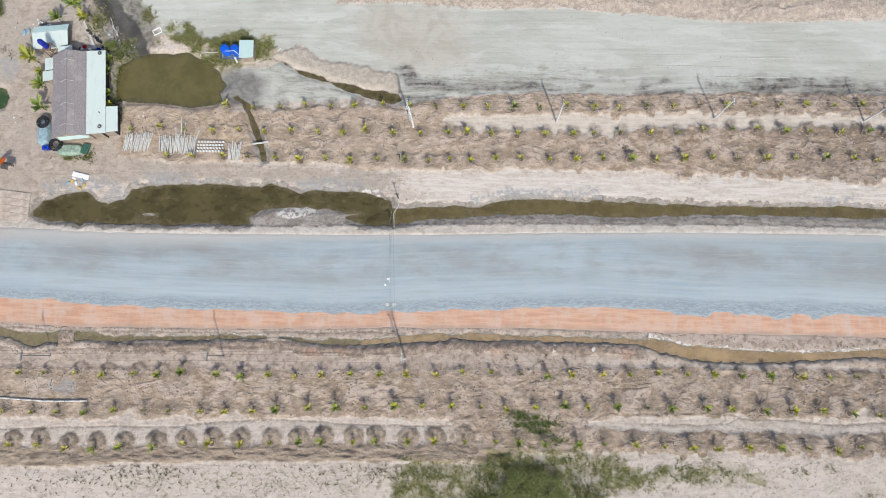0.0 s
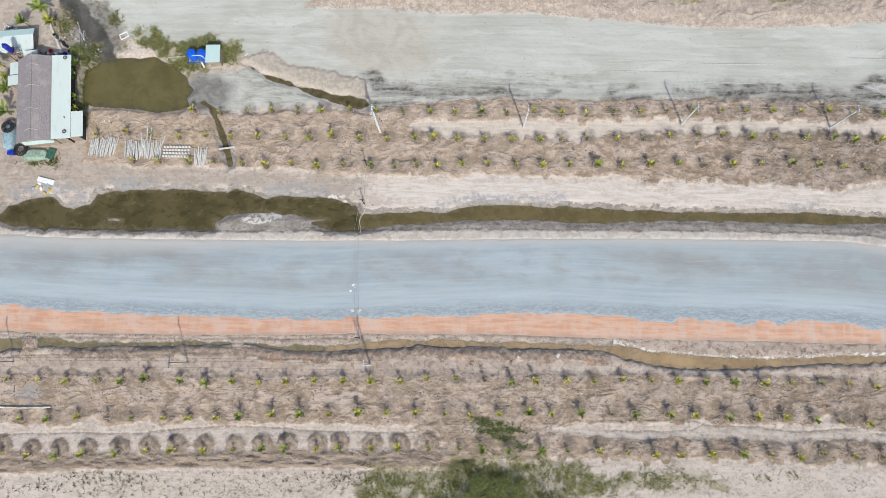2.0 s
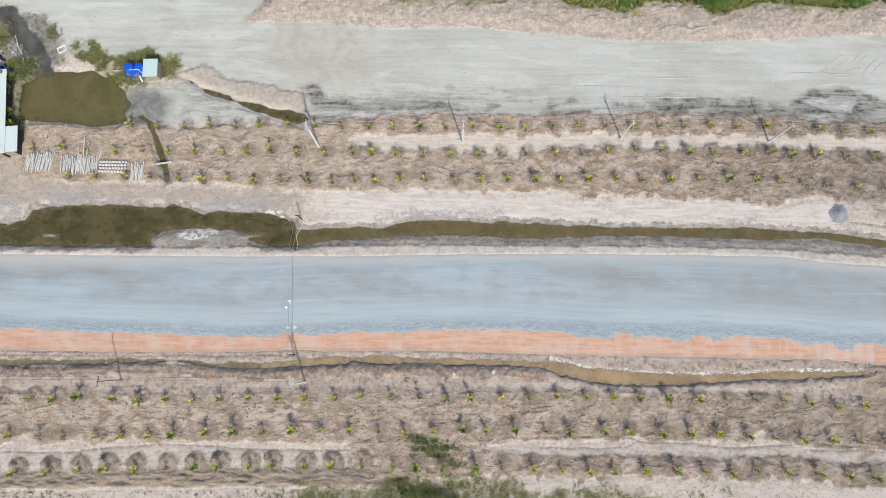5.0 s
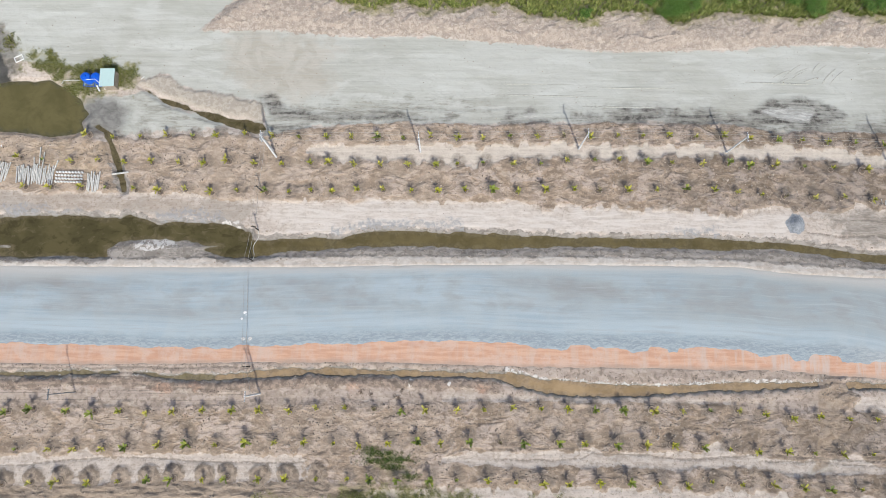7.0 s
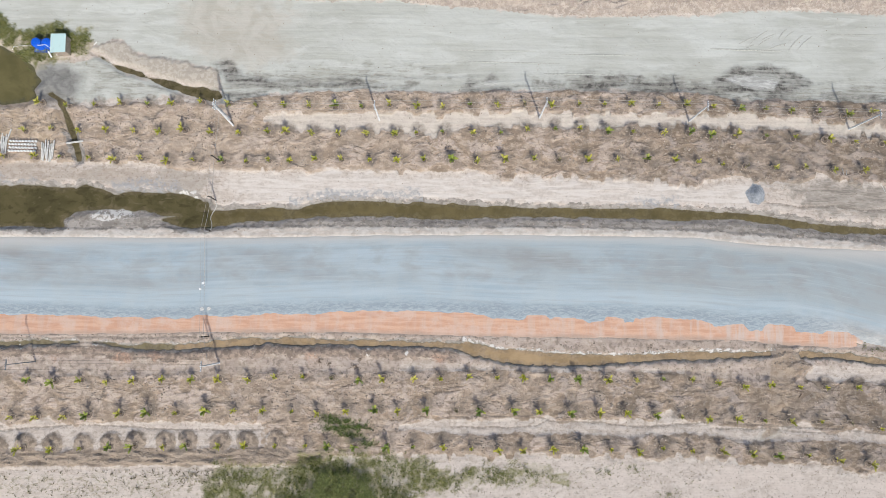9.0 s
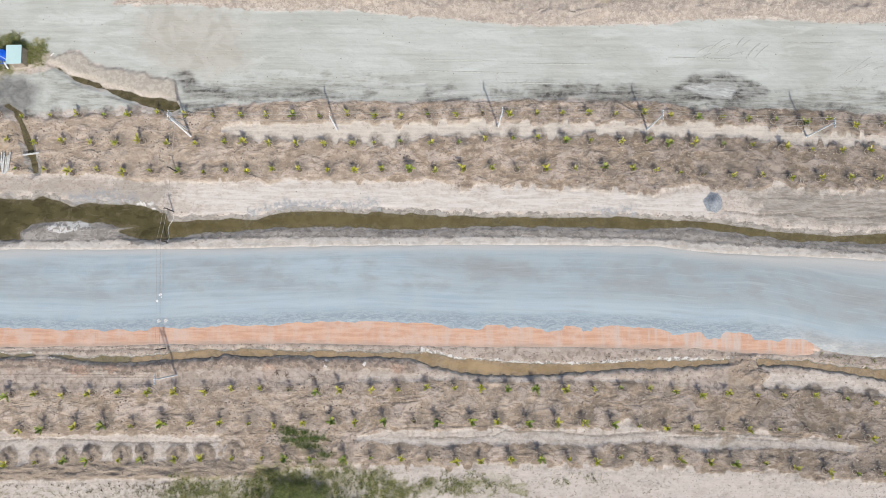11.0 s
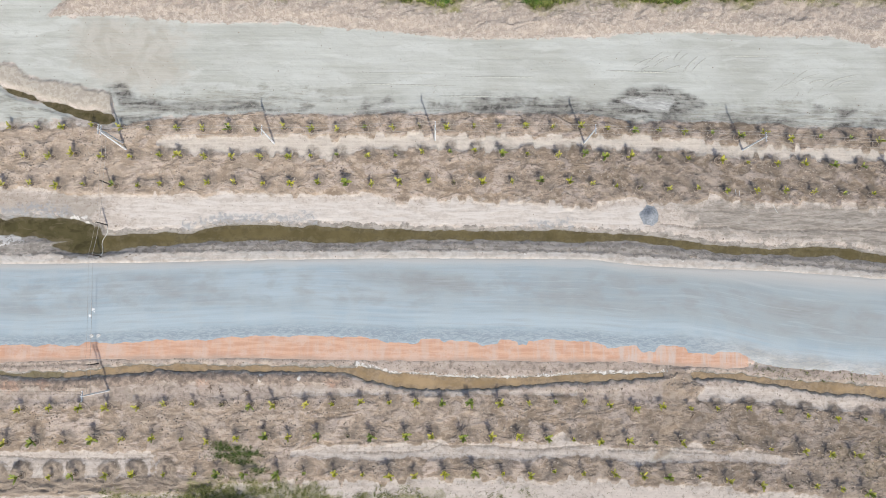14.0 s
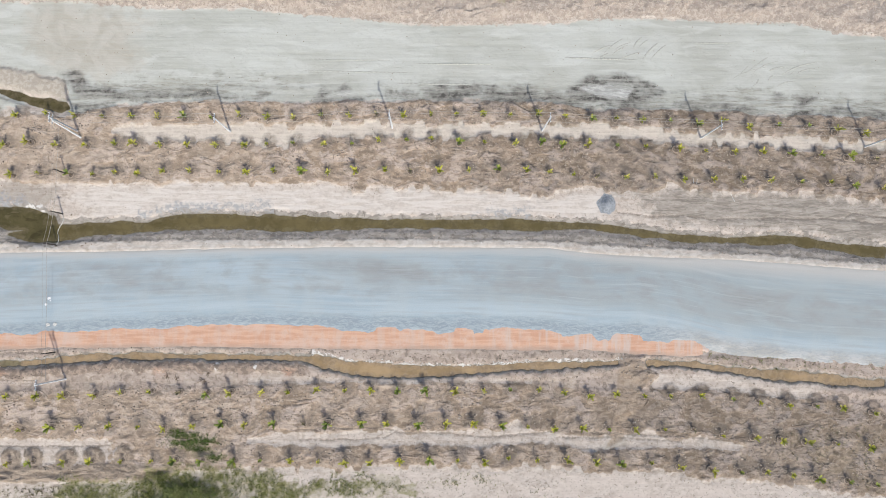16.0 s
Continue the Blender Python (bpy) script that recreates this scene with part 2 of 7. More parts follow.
    # bleached sand along the ditch
    c = n.mix(times(edge("white", 1.2, 0.5), n.ramp(fibre, 0.42, 0.6, 0.35, 0.85)), c, (0.66, 0.605, 0.555))
    # pink rubble bank
    rub = n.mix(n.ramp(c1, 0.42, 0.58), (0.365, 0.308, 0.262), (0.505, 0.435, 0.372))
    rub = n.mix(n.ramp(p1, 0.48, 0.58, 0, 0.5), rub, (0.46, 0.385, 0.325))
    rub = n.mix(n.ramp(dug, 0.55, 0.62, 0, 0.55), rub, (0.36, 0.295, 0.25))
    rub = n.mix(n.ramp(c2, 0.57, 0.66, 0, 0.6), rub, (0.31, 0.25, 0.21))
    c = n.mix(edge("rubble", 0.9, 0.15), c, rub)
    c = n.mix(times(edge("verge", 0.3, 0.25), n.ramp(fibre, 0.40, 0.60, 0.35, 0.8)), c, n.mix(n.ramp(p2, 0.38, 0.62), (0.40, 0.372, 0.34), (0.53, 0.505, 0.475)))
    # wet mud along the water
    mud = n.mix(n.ramp(p2, 0.40, 0.60), (0.245, 0.22, 0.195), (0.35, 0.318, 0.288))
    mud = n.mix(n.ramp(comb, 0.56, 0.64, 0, 0.6), mud, (0.45, 0.40, 0.355))
    mud = n.mix(n.ramp(c1, 0.56, 0.63, 0, 0.6), mud, (0.17, 0.145, 0.12))
    c = n.mix(edge("mud", 0.6, 0.12), c, mud)
    # blue-grey damp patches on the sand beside the ditch
    c = n.mix(times(edge("damp", 1.2, 0.4), n.ramp(c1, 0.4, 0.6, 0.15, 0.75)), c, (0.33, 0.335, 0.345))
    c = n.mix(times(edge("clay", 0.6, 0.4), n.ramp(c1, 0.4, 0.6, 0.2, 0.7)), c, (0.50, 0.315, 0.225))
    # white crust of dried salt and lime
    c = n.mix(times(edge("crust", 0.6, 0.1), n.ramp(c1, 0.46, 0.54, 0, 0.9)), c, (0.64, 0.615, 0.585))
    # dark wet stains dragged along the track
    smudge = n.noise(n.position((0.16, 1.0, 1)), 1.5, 4, 0.6, 0.5)
    c = n.mix(times(edge("stain", 0.55, 0.7), n.ramp(smudge, 0.40, 0.60, 1.0, 0.4)), c, n.mix(n.ramp(c1, 0.4, 0.6), (0.085, 0.08, 0.072), (0.20, 0.188, 0.170)))
    c = n.mix(times(edge("silver", 0.4, 0.35), n.ramp(smudge, 0.40, 0.60, 0.95, 0.55)), c, n.mix(n.ramp(comb, 0.42, 0.6), (0.58, 0.575, 0.545), (0.40, 0.392, 0.372)))
    # oozing black silt
    c = n.mix(times(edge("ooze", 0.5, 1.2), 0.85), c, n.mix(n.ramp(p2, 0.3, 0.7), (0.115, 0.11, 0.105), (0.215, 0.207, 0.195)))
    c = n.mix(times(edge("silt", 0.5, 0.3), 0.95), c, n.mix(n.ramp(p1, 0.35, 0.65), (0.05, 0.05, 0.047), (0.10, 0.097, 0.09)))
    # rank grass roots
    turf = n.mix(n.ramp(p2, 0.42, 0.58), (0.15, 0.15, 0.05), (0.27, 0.25, 0.12))
    c = n.mix(times(times(edge("grass", 2.0, 0.7), n.ramp(p1, 0.40, 0.58, 1.0, 0.35)), n.ramp(c1, 0.42, 0.58, 0.95, 0.6)), c, turf)
    # grey aggregate heap
    c = n.mix(edge("gravel", 0.25, 0.1), c, n.mix(n.ramp(c2, 0.4, 0.6), (0.235, 0.25, 0.272), (0.315, 0.332, 0.355)))
    # drowned bed under the water
    c = n.mix(n.ramp(n.attr("wet"), -0.25, 0.1), c, (0.12, 0.105, 0.06))
    rough_h = n.math("ADD", n.noise(n.position((0.8, 1.0, 1)), 1.2, 4, 0.56, 0.1), n.math("ADD", times(c2, 0.15), times(scrape, 0.14)))
    loose = n.math("MAXIMUM", n.ramp(n.attr("bed"), -0.5, 0.5, 0.2, 1.0), n.ramp(n.attr("rubble"), -0.5, 0.5, 0.2, 1.0))
    loose = times(loose, n.ramp(patchy, 0.40, 0.60, 0.35, 1.1))
    h = n.math("ADD", times(rough_h, loose), times(streak, 0.25))
    lens = ridged(n.position((0.75, 2.3, 1)), 0.85, 1.1, 0.16)
    h = n.math("ADD", h, times(times(edge("furrow", 0.3, 0.3), lens), 0.06))
    h = n.math("SUBTRACT", h, times(times(n.math("ADD", drag, claw), loose), 0.01))
    n.bsdf.inputs["Diffuse Roughness"].default_value = 0.25
    return n.done(c, 0.95, h, 0.95, 0.30)


def road_material():
    n = Nodes("rolled_crushed_stone")
    # u runs along the road in metres, v across it from the south edge
    comb = n.tree.nodes.new("ShaderNodeCombineXYZ")
    n.link(n.attr("along"), comb.inputs[0])
    n.link(n.attr("across"), comb.inputs[1])

    def scaled(x, y):
        m = n.tree.nodes.new("ShaderNodeMapping")
        m.inputs["Scale"].default_value = (x, y, 1)
        n.link(comb.outputs[0], m.inputs["Vector"])
        return m.outputs[0]

    long1 = n.noise(scaled(0.03, 1.0), 0.9, 5, 0.6, 0.2)
    long2 = n.noise(scaled(0.05, 1.0), 2.2, 4, 0.58, 0.2)
    patch = n.noise(scaled(0.35, 1.0), 0.17, 4, 0.55, 0.4)
    blot = n.noise(scaled(0.55, 1.0), 0.42, 4, 0.6, 0.3)
    grain = n.noise(n.position(), 6.5, 4, 0.7)
    crumb = n.noise(n.position((0.5, 1.4, 1)), 2.4, 4, 0.6, 0.9)
    v = n.attr("across")
    w = n.attr("inward")  # metres from the nearer edge
    c = n.mix(n.ramp(long1, 0.36, 0.64), (0.335, 0.402, 0.445), (0.402, 0.468, 0.504))
    tile = n.noise(scaled(1.0, 0.5), 0.30, 4, 0.55, 0.3)
    c = n.mix(n.ramp(tile, 0.42, 0.62, 0, 0.55), c, (0.405, 0.455, 0.472))
    c = n.mix(n.ramp(long2, 0.48, 0.68, 0, 0.5), c, (0.345, 0.365, 0.375))
    mid = n.math("MULTIPLY", n.ramp(v, 3.5, 6.0), n.ramp(v, 11.8, 9.0))
    c = n.mix(n.math("MULTIPLY", n.ramp(n.attr("along"), 25.0, 80.0, 0, 0.48), n.ramp(v, 2.0, 6.0)), c, n.mix(n.ramp(patch, 0.40, 0.60), (0.285, 0.305, 0.305), (0.345, 0.37, 0.365)))
    c = n.mix(n.math("MULTIPLY", n.ramp(patch, 0.38, 0.72, 0, 0.85), mid), c, n.mix(n.ramp(long2, 0.4, 0.6), (0.262, 0.262, 0.252), (0.315, 0.325, 0.322)))
    c = n.mix(n.math("MULTIPLY", n.ramp(blot, 0.42, 0.70, 0, 0.55), mid), c, (0.30, 0.298, 0.285))
    c = n.mix(n.ramp(long2, 0.47, 0.32, 0, 0.35), c, (0.44, 0.488, 0.512))
    # loose darker stone along the south edge
    loose = n.math("ADD", v, n.math("MULTIPLY", n.math("SUBTRACT", blot, 0.5), 2.0))
    edge = n.ramp(loose, 2.6, 1.0)
    rough = n.mix(n.ramp(crumb, 0.42, 0.6), (0.255, 0.297, 0.328), (0.345, 0.392, 0.42))
    c = n.mix(n.math("MULTIPLY", edge, 0.85), c, rough)
    # pale dust trodden over the north edge
    top = n.math("ADD", n.attr("north"), n.math("MULTIPLY", n.math("SUBTRACT", long2, 0.5), 1.6))
    spread = n.math("MAXIMUM", n.ramp(n.attr("along"), -18.0, -45.0, 1.5, 2.6), n.ramp(n.attr("along"), 62.0, 95.0, 1.5, 2.8))
    dust = n.math("DIVIDE", top, spread)
    c = n.mix(n.ramp(dust, 1.3, 0.25, 0, 0.9), c, n.mix(long2, (0.41, 0.39, 0.365), (0.54, 0.52, 0.49)))
    # beyond the clay the south edge is white and weedy
    far = n.math("MULTIPLY", n.ramp(n.attr("along"), 74.0, 90.0), n.ramp(loose, 3.0, 1.0))
    c = n.mix(n.math("MULTIPLY", far, n.ramp(crumb, 0.30, 0.70, 0.45, 0.9)), c, n.mix(n.ramp(blot, 0.4, 0.6), (0.42, 0.395, 0.36), (0.54, 0.52, 0.49)))
    c = n.mix(n.ramp(grain, 0.58, 0.78, 0, 0.18), c, (0.27, 0.28, 0.285))
    h = n.math("ADD", grain, n.math("MULTIPLY", crumb, n.ramp(edge, 0, 1, 0.2, 2.0)))
    return n.done(c, 0.92, h, 0.4, 0.08)


def laterite_material():
    n = Nodes("orange_laterite_clay")
    p = n.position((0.10, 1, 1))
    s1 = n.noise(p, 2.2, 5, 0.6, 0.2)
    s2 = n.noise(n.position(), 0.35, 4, 0.6)
    f = n.noise(n.position(), 4.0, 5, 0.65)
    up = n.noise(n.position((1.2, 0.16, 1)), 0.7, 4, 0.6)
    c = n.mix(n.ramp(s1, 0.38, 0.62), (0.545, 0.315, 0.215), (0.625, 0.395, 0.28))
    c = n.mix(n.ramp(s2, 0.48, 0.64, 0, 0.65), c, (0.61, 0.45, 0.37))
    c = n.mix(n.ramp(f, 0.55, 0.72, 0, 0.45), c, (0.44, 0.25, 0.175))
    worn = n.ramp(n.attr("along"), 28.0, 86.0, 0.0, 1.0)
    c = n.mix(n.math("MULTIPLY", n.ramp(up, 0.45, 0.66), n.math("ADD", 0.3, n.math("MULTIPLY", worn, 0.55))), c, (0.55, 0.47, 0.42))
    low = n.math("ADD", n.attr("across"), n.math("MULTIPLY", n.math("SUBTRACT", s2, 0.5), 1.2))
    c = n.mix(n.ramp(low, 1.1, 0.15, 0, 0.85), c, n.mix(f, (0.30, 0.21, 0.16), (0.52, 0.41, 0.34)))
    return n.done(c, 0.95, f, 0.4, 0.06)


def water_material(name, a, b, shallow, mottle=0.15):
    n = Nodes(name)
    p = n.position()
    f = n.noise(p, 0.22, 4, 0.6, 0.4)
    g = n.noise(p, 1.2, 4, 0.65, 0.6)
    c = n.mix(n.ramp(f, 0.38, 0.62), a, b)
    depth = n.math("ADD", n.attr("deep"), n.math("MULTIPLY", n.math("SUBTRACT", n.noise(p, 0.7, 4, 0.6, 0.5), 0.5), 2.2))
    c = n.mix(n.ramp(depth, 0.75, 0.0, 0, 0.75), c, n.mix(n.ramp(g, 0.42, 0.6), shallow, tuple(x * 0.65 for x in shallow)))
    weed = n.noise(n.position((0.8, 1.2, 1)), 0.55, 4, 0.6, 0.8)
    c = n.mix(n.ramp(weed, 0.52, 0.66, 0, mottle), c, tuple(x * 0.5 for x in a))
    c = n.mix(n.ramp(weed, 0.42, 0.30, 0, mottle), c, tuple(x * 1.1 for x in shallow))
    n.bsdf.inputs["IOR"].default_value = 1.33
    n.bsdf.inputs["Specular IOR Level"].default_value = 0.5
    return n.done(c, 0.12, n.noise(p, 2.5, 3), 0.05, 0.02)


def leaf_material(name, lo, mid, hi, spread=1.0, island=False):
    n = Nodes(name)
    r = n.island() if island else n.random()
    f = n.noise(n.coords(), 5.0, 3)
    t = n.math("ADD", n.math("MULTIPLY", r, spread), n.math("MULTIPLY", n.math("SUBTRACT", f, 0.5), 0.6), True)
    c = n.mix(n.ramp(t, 0.0, 0.5), lo, mid)
    c = n.mix(n.ramp(t, 0.5, 1.0), c, hi)
    n.bsdf.inputs["Subsurface Weight"].default_value = 0.0
    return n.done(c, 0.55)


def thatch_material():
    n = Nodes("weathered_thatch")
    v = n.coords((9, 1.2, 9))
    course = n.noise(n.coords((0.4, 5.0, 0.4)), 2.2, 4, 0.6, 0.5)
    f = n.noise(v, 2.5, 6, 0.7)
    c = n.mix(n.ramp(f, 0.3, 0.7), (0.21, 0.185, 0.19), (0.42, 0.385, 0.39))
    c = n.mix(n.ramp(course, 0.5, 0.7, 0, 0.6), c, (0.27, 0.235, 0.23))
    c = n.mix(n.ramp(n.noise(n.coords(), 0.5, 3), 0.5, 0.7, 0, 0.5), c, (0.44, 0.40, 0.39))
    return n.done(c, 0.95, f, 0.8, 0.08)


def sheet_material(name, color):
    n = Nodes(name)
    wave = n.add("ShaderNodeTexWave", Scale=1.6, Distortion=0.0)
    n.link(n.coords(), wave.inputs["Vector"])
    f = n.noise(n.coords((1, 0.3, 1)), 1.6, 5, 0.65)
    c = n.mix(n.ramp(f, 0.5, 0.75, 0, 0.35), color, tuple(x * 0.7 for x in color))
    c = n.mix(n.ramp(wave.outputs["Fac"], 0.0, 0.25, 0.02, 0), c, (0.3, 0.3, 0.3))
    return n.done(c, 0.45, wave.outputs["Fac"], 0.05, 0.02)


M_GROUND = ground_material()
M_ROAD = road_material()
M_CLAY = laterite_material()
M_WATER = water_material("olive_ditch_water", (0.070, 0.059, 0.025), (0.104, 0.086, 0.038), (0.155, 0.126, 0.072), 0.5)
M_DITCH = water_material("brown_ditch_water", (0.105, 0.083, 0.036), (0.145, 0.114, 0.052), (0.165, 0.135, 0.075), 0.25)
M_POND = water_material("olive_pond_water", (0.108, 0.094, 0.038), (0.140, 0.120, 0.052), (0.105, 0.098, 0.060))
M_POOL = water_material("green_pool_water", (0.035, 0.075, 0.03), (0.05, 0.10, 0.04), (0.12, 0.13, 0.07))
M_RILL = water_material("muddy_olive_rill", (0.165, 0.140, 0.072), (0.225, 0.190, 0.105), (0.25, 0.205, 0.135))
M_BROOK = water_material("muddy_orange_water", (0.285, 0.20, 0.108), (0.395, 0.28, 0.16), (0.33, 0.25, 0.17))
M_PALM = leaf_material("palm_leaflets", (0.20, 0.22, 0.045), (0.34, 0.35, 0.055), (0.52, 0.48, 0.06))
M_YPALM = leaf_material("yellow_palm_leaflets", (0.30, 0.30, 0.07), (0.43, 0.41, 0.085), (0.55, 0.50, 0.10))
M_GPALM = leaf_material("green_palm_leaflets", (0.13, 0.175, 0.045), (0.22, 0.27, 0.055), (0.37, 0.38, 0.07))
M_HPALM = leaf_material("house_palm_leaflets", (0.08, 0.13, 0.03), (0.15, 0.22, 0.045), (0.29, 0.33, 0.07))
M_DRY = leaf_material("dry_palm_leaflets", (0.14, 0.12, 0.085), (0.24, 0.21, 0.12), (0.36, 0.32, 0.15))
M_STEM = plain("palm_stem", (0.20, 0.15, 0.09), 0.9, 8)
M_RING = plain("pale_soil_ring", (0.345, 0.278, 0.222), 0.95, 5, 0.3)
M_DAMP = plain("damp_soil", (0.17, 0.135, 0.11), 0.95, 5, 0.4)
M_GRASS = leaf_material("grass_blades", (0.085, 0.115, 0.022), (0.19, 0.20, 0.055), (0.36, 0.335, 0.15), 1.0, True)
M_DRYGRASS = leaf_material("withered_grass", (0.15, 0.13, 0.07), (0.25, 0.215, 0.12), (0.38, 0.33, 0.20), 1.0, True)
M_STREAK = leaf_material("lush_grass_blades", (0.035, 0.065, 0.013), (0.085, 0.13, 0.028), (0.18, 0.22, 0.055), 1.0, True)
M_MEADOW = leaf_material("meadow_reeds", (0.13, 0.175, 0.035), (0.23, 0.27, 0.07), (0.40, 0.40, 0.14), 1.0, True)
M_SHRUB = leaf_material("shrub_leaves", (0.06, 0.09, 0.025), (0.15, 0.17, 0.05), (0.26, 0.265, 0.09), 1.0, True)
M_WEED = leaf_material("dark_weed_leaves", (0.06, 0.09, 0.022), (0.145, 0.175, 0.045), (0.28, 0.28, 0.09), 1.0, True)
M_BUSH = leaf_material("bush_leaves", (0.04, 0.095, 0.016), (0.085, 0.175, 0.03), (0.17, 0.27, 0.055), 1.0, True)
M_TWIG = plain("grey_twigs", (0.22, 0.18, 0.14), 0.9, 6)
M_THATCH = thatch_material()
M_SHEET = sheet_material("white_metal_sheet", (0.60, 0.68, 0.65))
M_MINT = sheet_material("mint_metal_sheet", (0.50, 0.66, 0.64))
M_WALL = plain("weathered_board_wall", (0.33, 0.28, 0.23), 0.9, 3)
M_DARK = plain("shaded_boards", (0.05, 0.045, 0.04), 0.9, 3)
M_CLOD = leaf_material("soil_clods", (0.22, 0.178, 0.143), (0.32, 0.262, 0.212), (0.42, 0.355, 0.295), 1.0, True)
M_RUBBLE = leaf_material("rubble_stones", (0.34, 0.288, 0.245), (0.42, 0.358, 0.305), (0.50, 0.432, 0.372), 1.0, True)
M_LIME = leaf_material("lime_crust", (0.42, 0.395, 0.365), (0.54, 0.52, 0.49), (0.66, 0.645, 0.625), 1.0, True)
M_DOT = leaf_material("dull_rosettes", (0.115, 0.105, 0.055), (0.175, 0.155, 0.085), (0.25, 0.215, 0.13), 1.0, True)
M_RUT = plain("pressed_grey_sand", (0.455, 0.45, 0.405), 0.95, 3, 0.2)
M_WOOD = plain("old_timber", (0.19, 0.14, 0.10), 0.9, 5)
M_POST = plain("dark_wet_post", (0.07, 0.06, 0.055), 0.8, 5)
M_CONC = plain("pale_concrete", (0.62, 0.61, 0.58), 0.85, 4, 0.3, vary=0.35)
M_POLE = plain("pole_concrete", (0.66, 0.67, 0.68), 0.8, 3, 0.2)
M_OLDPOLE = plain("weathered_pole", (0.22, 0.235, 0.25), 0.8, 3, 0.3)
M_SLAB = plain("dusty_slab", (0.50, 0.43, 0.37), 0.95, 1.2, 0.3)
M_BLUE = plain("bright_blue_plastic", (0.01, 0.11, 0.62), 0.4, 3, 0.2)
M_NAVY = plain("dark_blue_plastic", (0.015, 0.03, 0.32), 0.4, 3, 0.25)
M_PALEBLUE = plain("faded_blue_tarpaulin", (0.30, 0.42, 0.48), 0.6, 2.5, 0.35)
M_GREENTARP = plain("faded_green_tarpaulin", (0.30, 0.40, 0.33), 0.65, 2.5, 0.35)
M_BLACK = plain("black_rubber", (0.03, 0.032, 0.036), 0.7, 6)
M_ORANGE = plain("orange_machine_paint", (0.62, 0.13, 0.025), 0.5, 2, 0.3)
M_STEEL = plain("worn_steel", (0.17, 0.16, 0.155), 0.5, 4, 0.4, metal=0.6)
M_WHITE = plain("white_plastic", (0.80, 0.80, 0.79), 0.5, 3, 0.15)
M_YELLOW = plain("yellow_sack", (0.62, 0.45, 0.14), 0.8, 4)
M_RED = plain("red_plastic", (0.55, 0.03, 0.025), 0.5, 4)
M_GREY = plain("galvanised_grey", (0.42, 0.45, 0.48), 0.5, 4, metal=0.3)
M_WIRE = plain("weathered_cable", (0.40, 0.375, 0.34), 0.7, 3)
M_DARKWIRE = plain("dark_cable", (0.05, 0.05, 0.05), 0.7, 3)


# ---------------------------------------------------------------- the plan, metres (x east, y north)
ROAD_N = [(-69.4, 17.3), (-60.6, 17.2), (-51.9, 17), (-34.6, 17.2), (-17.5, 17.4), (-0.6, 17.8), (16.2, 18.4), (32.9, 18.8), (49.4, 19), (62.5, 19), (68, 18.3), (77.3, 17.9), (89.9, 17.6), (98.3, 17.1), (112.4, 16.2)]
ROAD_S = [(-67.7, 6.4), (-59.1, 6.2), (-50.5, 5.8), (-42, 5.6), (-33.6, 5.5), (-25.2, 5.4), (-19.3, 5.2), (-12.7, 5.5), (-4.4, 6.1), (3.8, 6.5), (12, 6.8), (20.2, 7.3), (28.4, 7.1), (36.5, 6.9), (44.5, 6.9), (52.5, 7), (61.9, 6.8), (67.9, 6.3), (75.5, 6.4), (81.2, 5.6), (89.5, 3.8), (99.4, 2.7), (111.7, 2)]
CREST = [(-69.6, 18.2), (-64.7, 18.4), (-58.1, 18.2), (-45.1, 18.1), (-26.1, 18.3), (-9.1, 18.8), (7.8, 19.3), (24.6, 19.6), (41.2, 19.9), (53.6, 19.9), (62.5, 19.8), (68, 19.5), (77.4, 19.1), (89.9, 18.4), (98.3, 17.9), (105, 17.4), (112.5, 17)]
DITCH_N = [(-64.7, 20.1), (-63.4, 21.6), (-61, 22.7), (-57, 23.1), (-55.1, 21.8), (-53.3, 21.2), (-50.8, 22.1), (-49.9, 23.7), (-47.5, 24.3), (-42.3, 24.7), (-35.3, 24.6), (-31.8, 24.3), (-28.3, 25), (-26.5, 24.4), (-23.9, 23.7), (-20.5, 24), (-16.1, 24.1), (-12.7, 23.5), (-10.1, 22.7), (-9.4, 21.6), (-5.8, 21.8), (3.6, 22), (6.1, 22.9), (9.5, 23.3), (16.3, 23.2), (24.7, 23.1), (33.1, 22.9), (41.4, 22.8), (49.7, 23), (57.9, 23), (62.8, 22.8), (68, 22.6), (73.2, 22.1), (81.6, 21.1), (90, 20.8), (98.5, 21.1), (102.7, 20.5), (106.9, 19.9), (112.6, 19.5)]
DITCH_S = [(-64.6, 19.4), (-62.6, 18.7), (-58.2, 18.3), (-57.2, 17.7), (-56.4, 18.4), (-52, 18.1), (-43.4, 18.3), (-31.3, 18.5), (-31.4, 19.6), (-29.7, 20.8), (-26.3, 21.2), (-22.9, 21.4), (-17.7, 21), (-14.3, 20.6), (-16.6, 19.9), (-14.2, 18.9), (-9.1, 19), (-4, 19.9), (1.1, 20.4), (6.1, 20.8), (12.1, 21.1), (20.5, 21.1), (27.1, 20.9), (33, 21.2), (41.3, 21.5), (49.6, 21.5), (57.8, 21.4), (62.7, 21.3), (68, 21.9), (73.2, 21.2), (81.6, 20.1), (90, 19.9), (98.4, 19.8), (106.8, 18.6), (112.5, 17.9)]
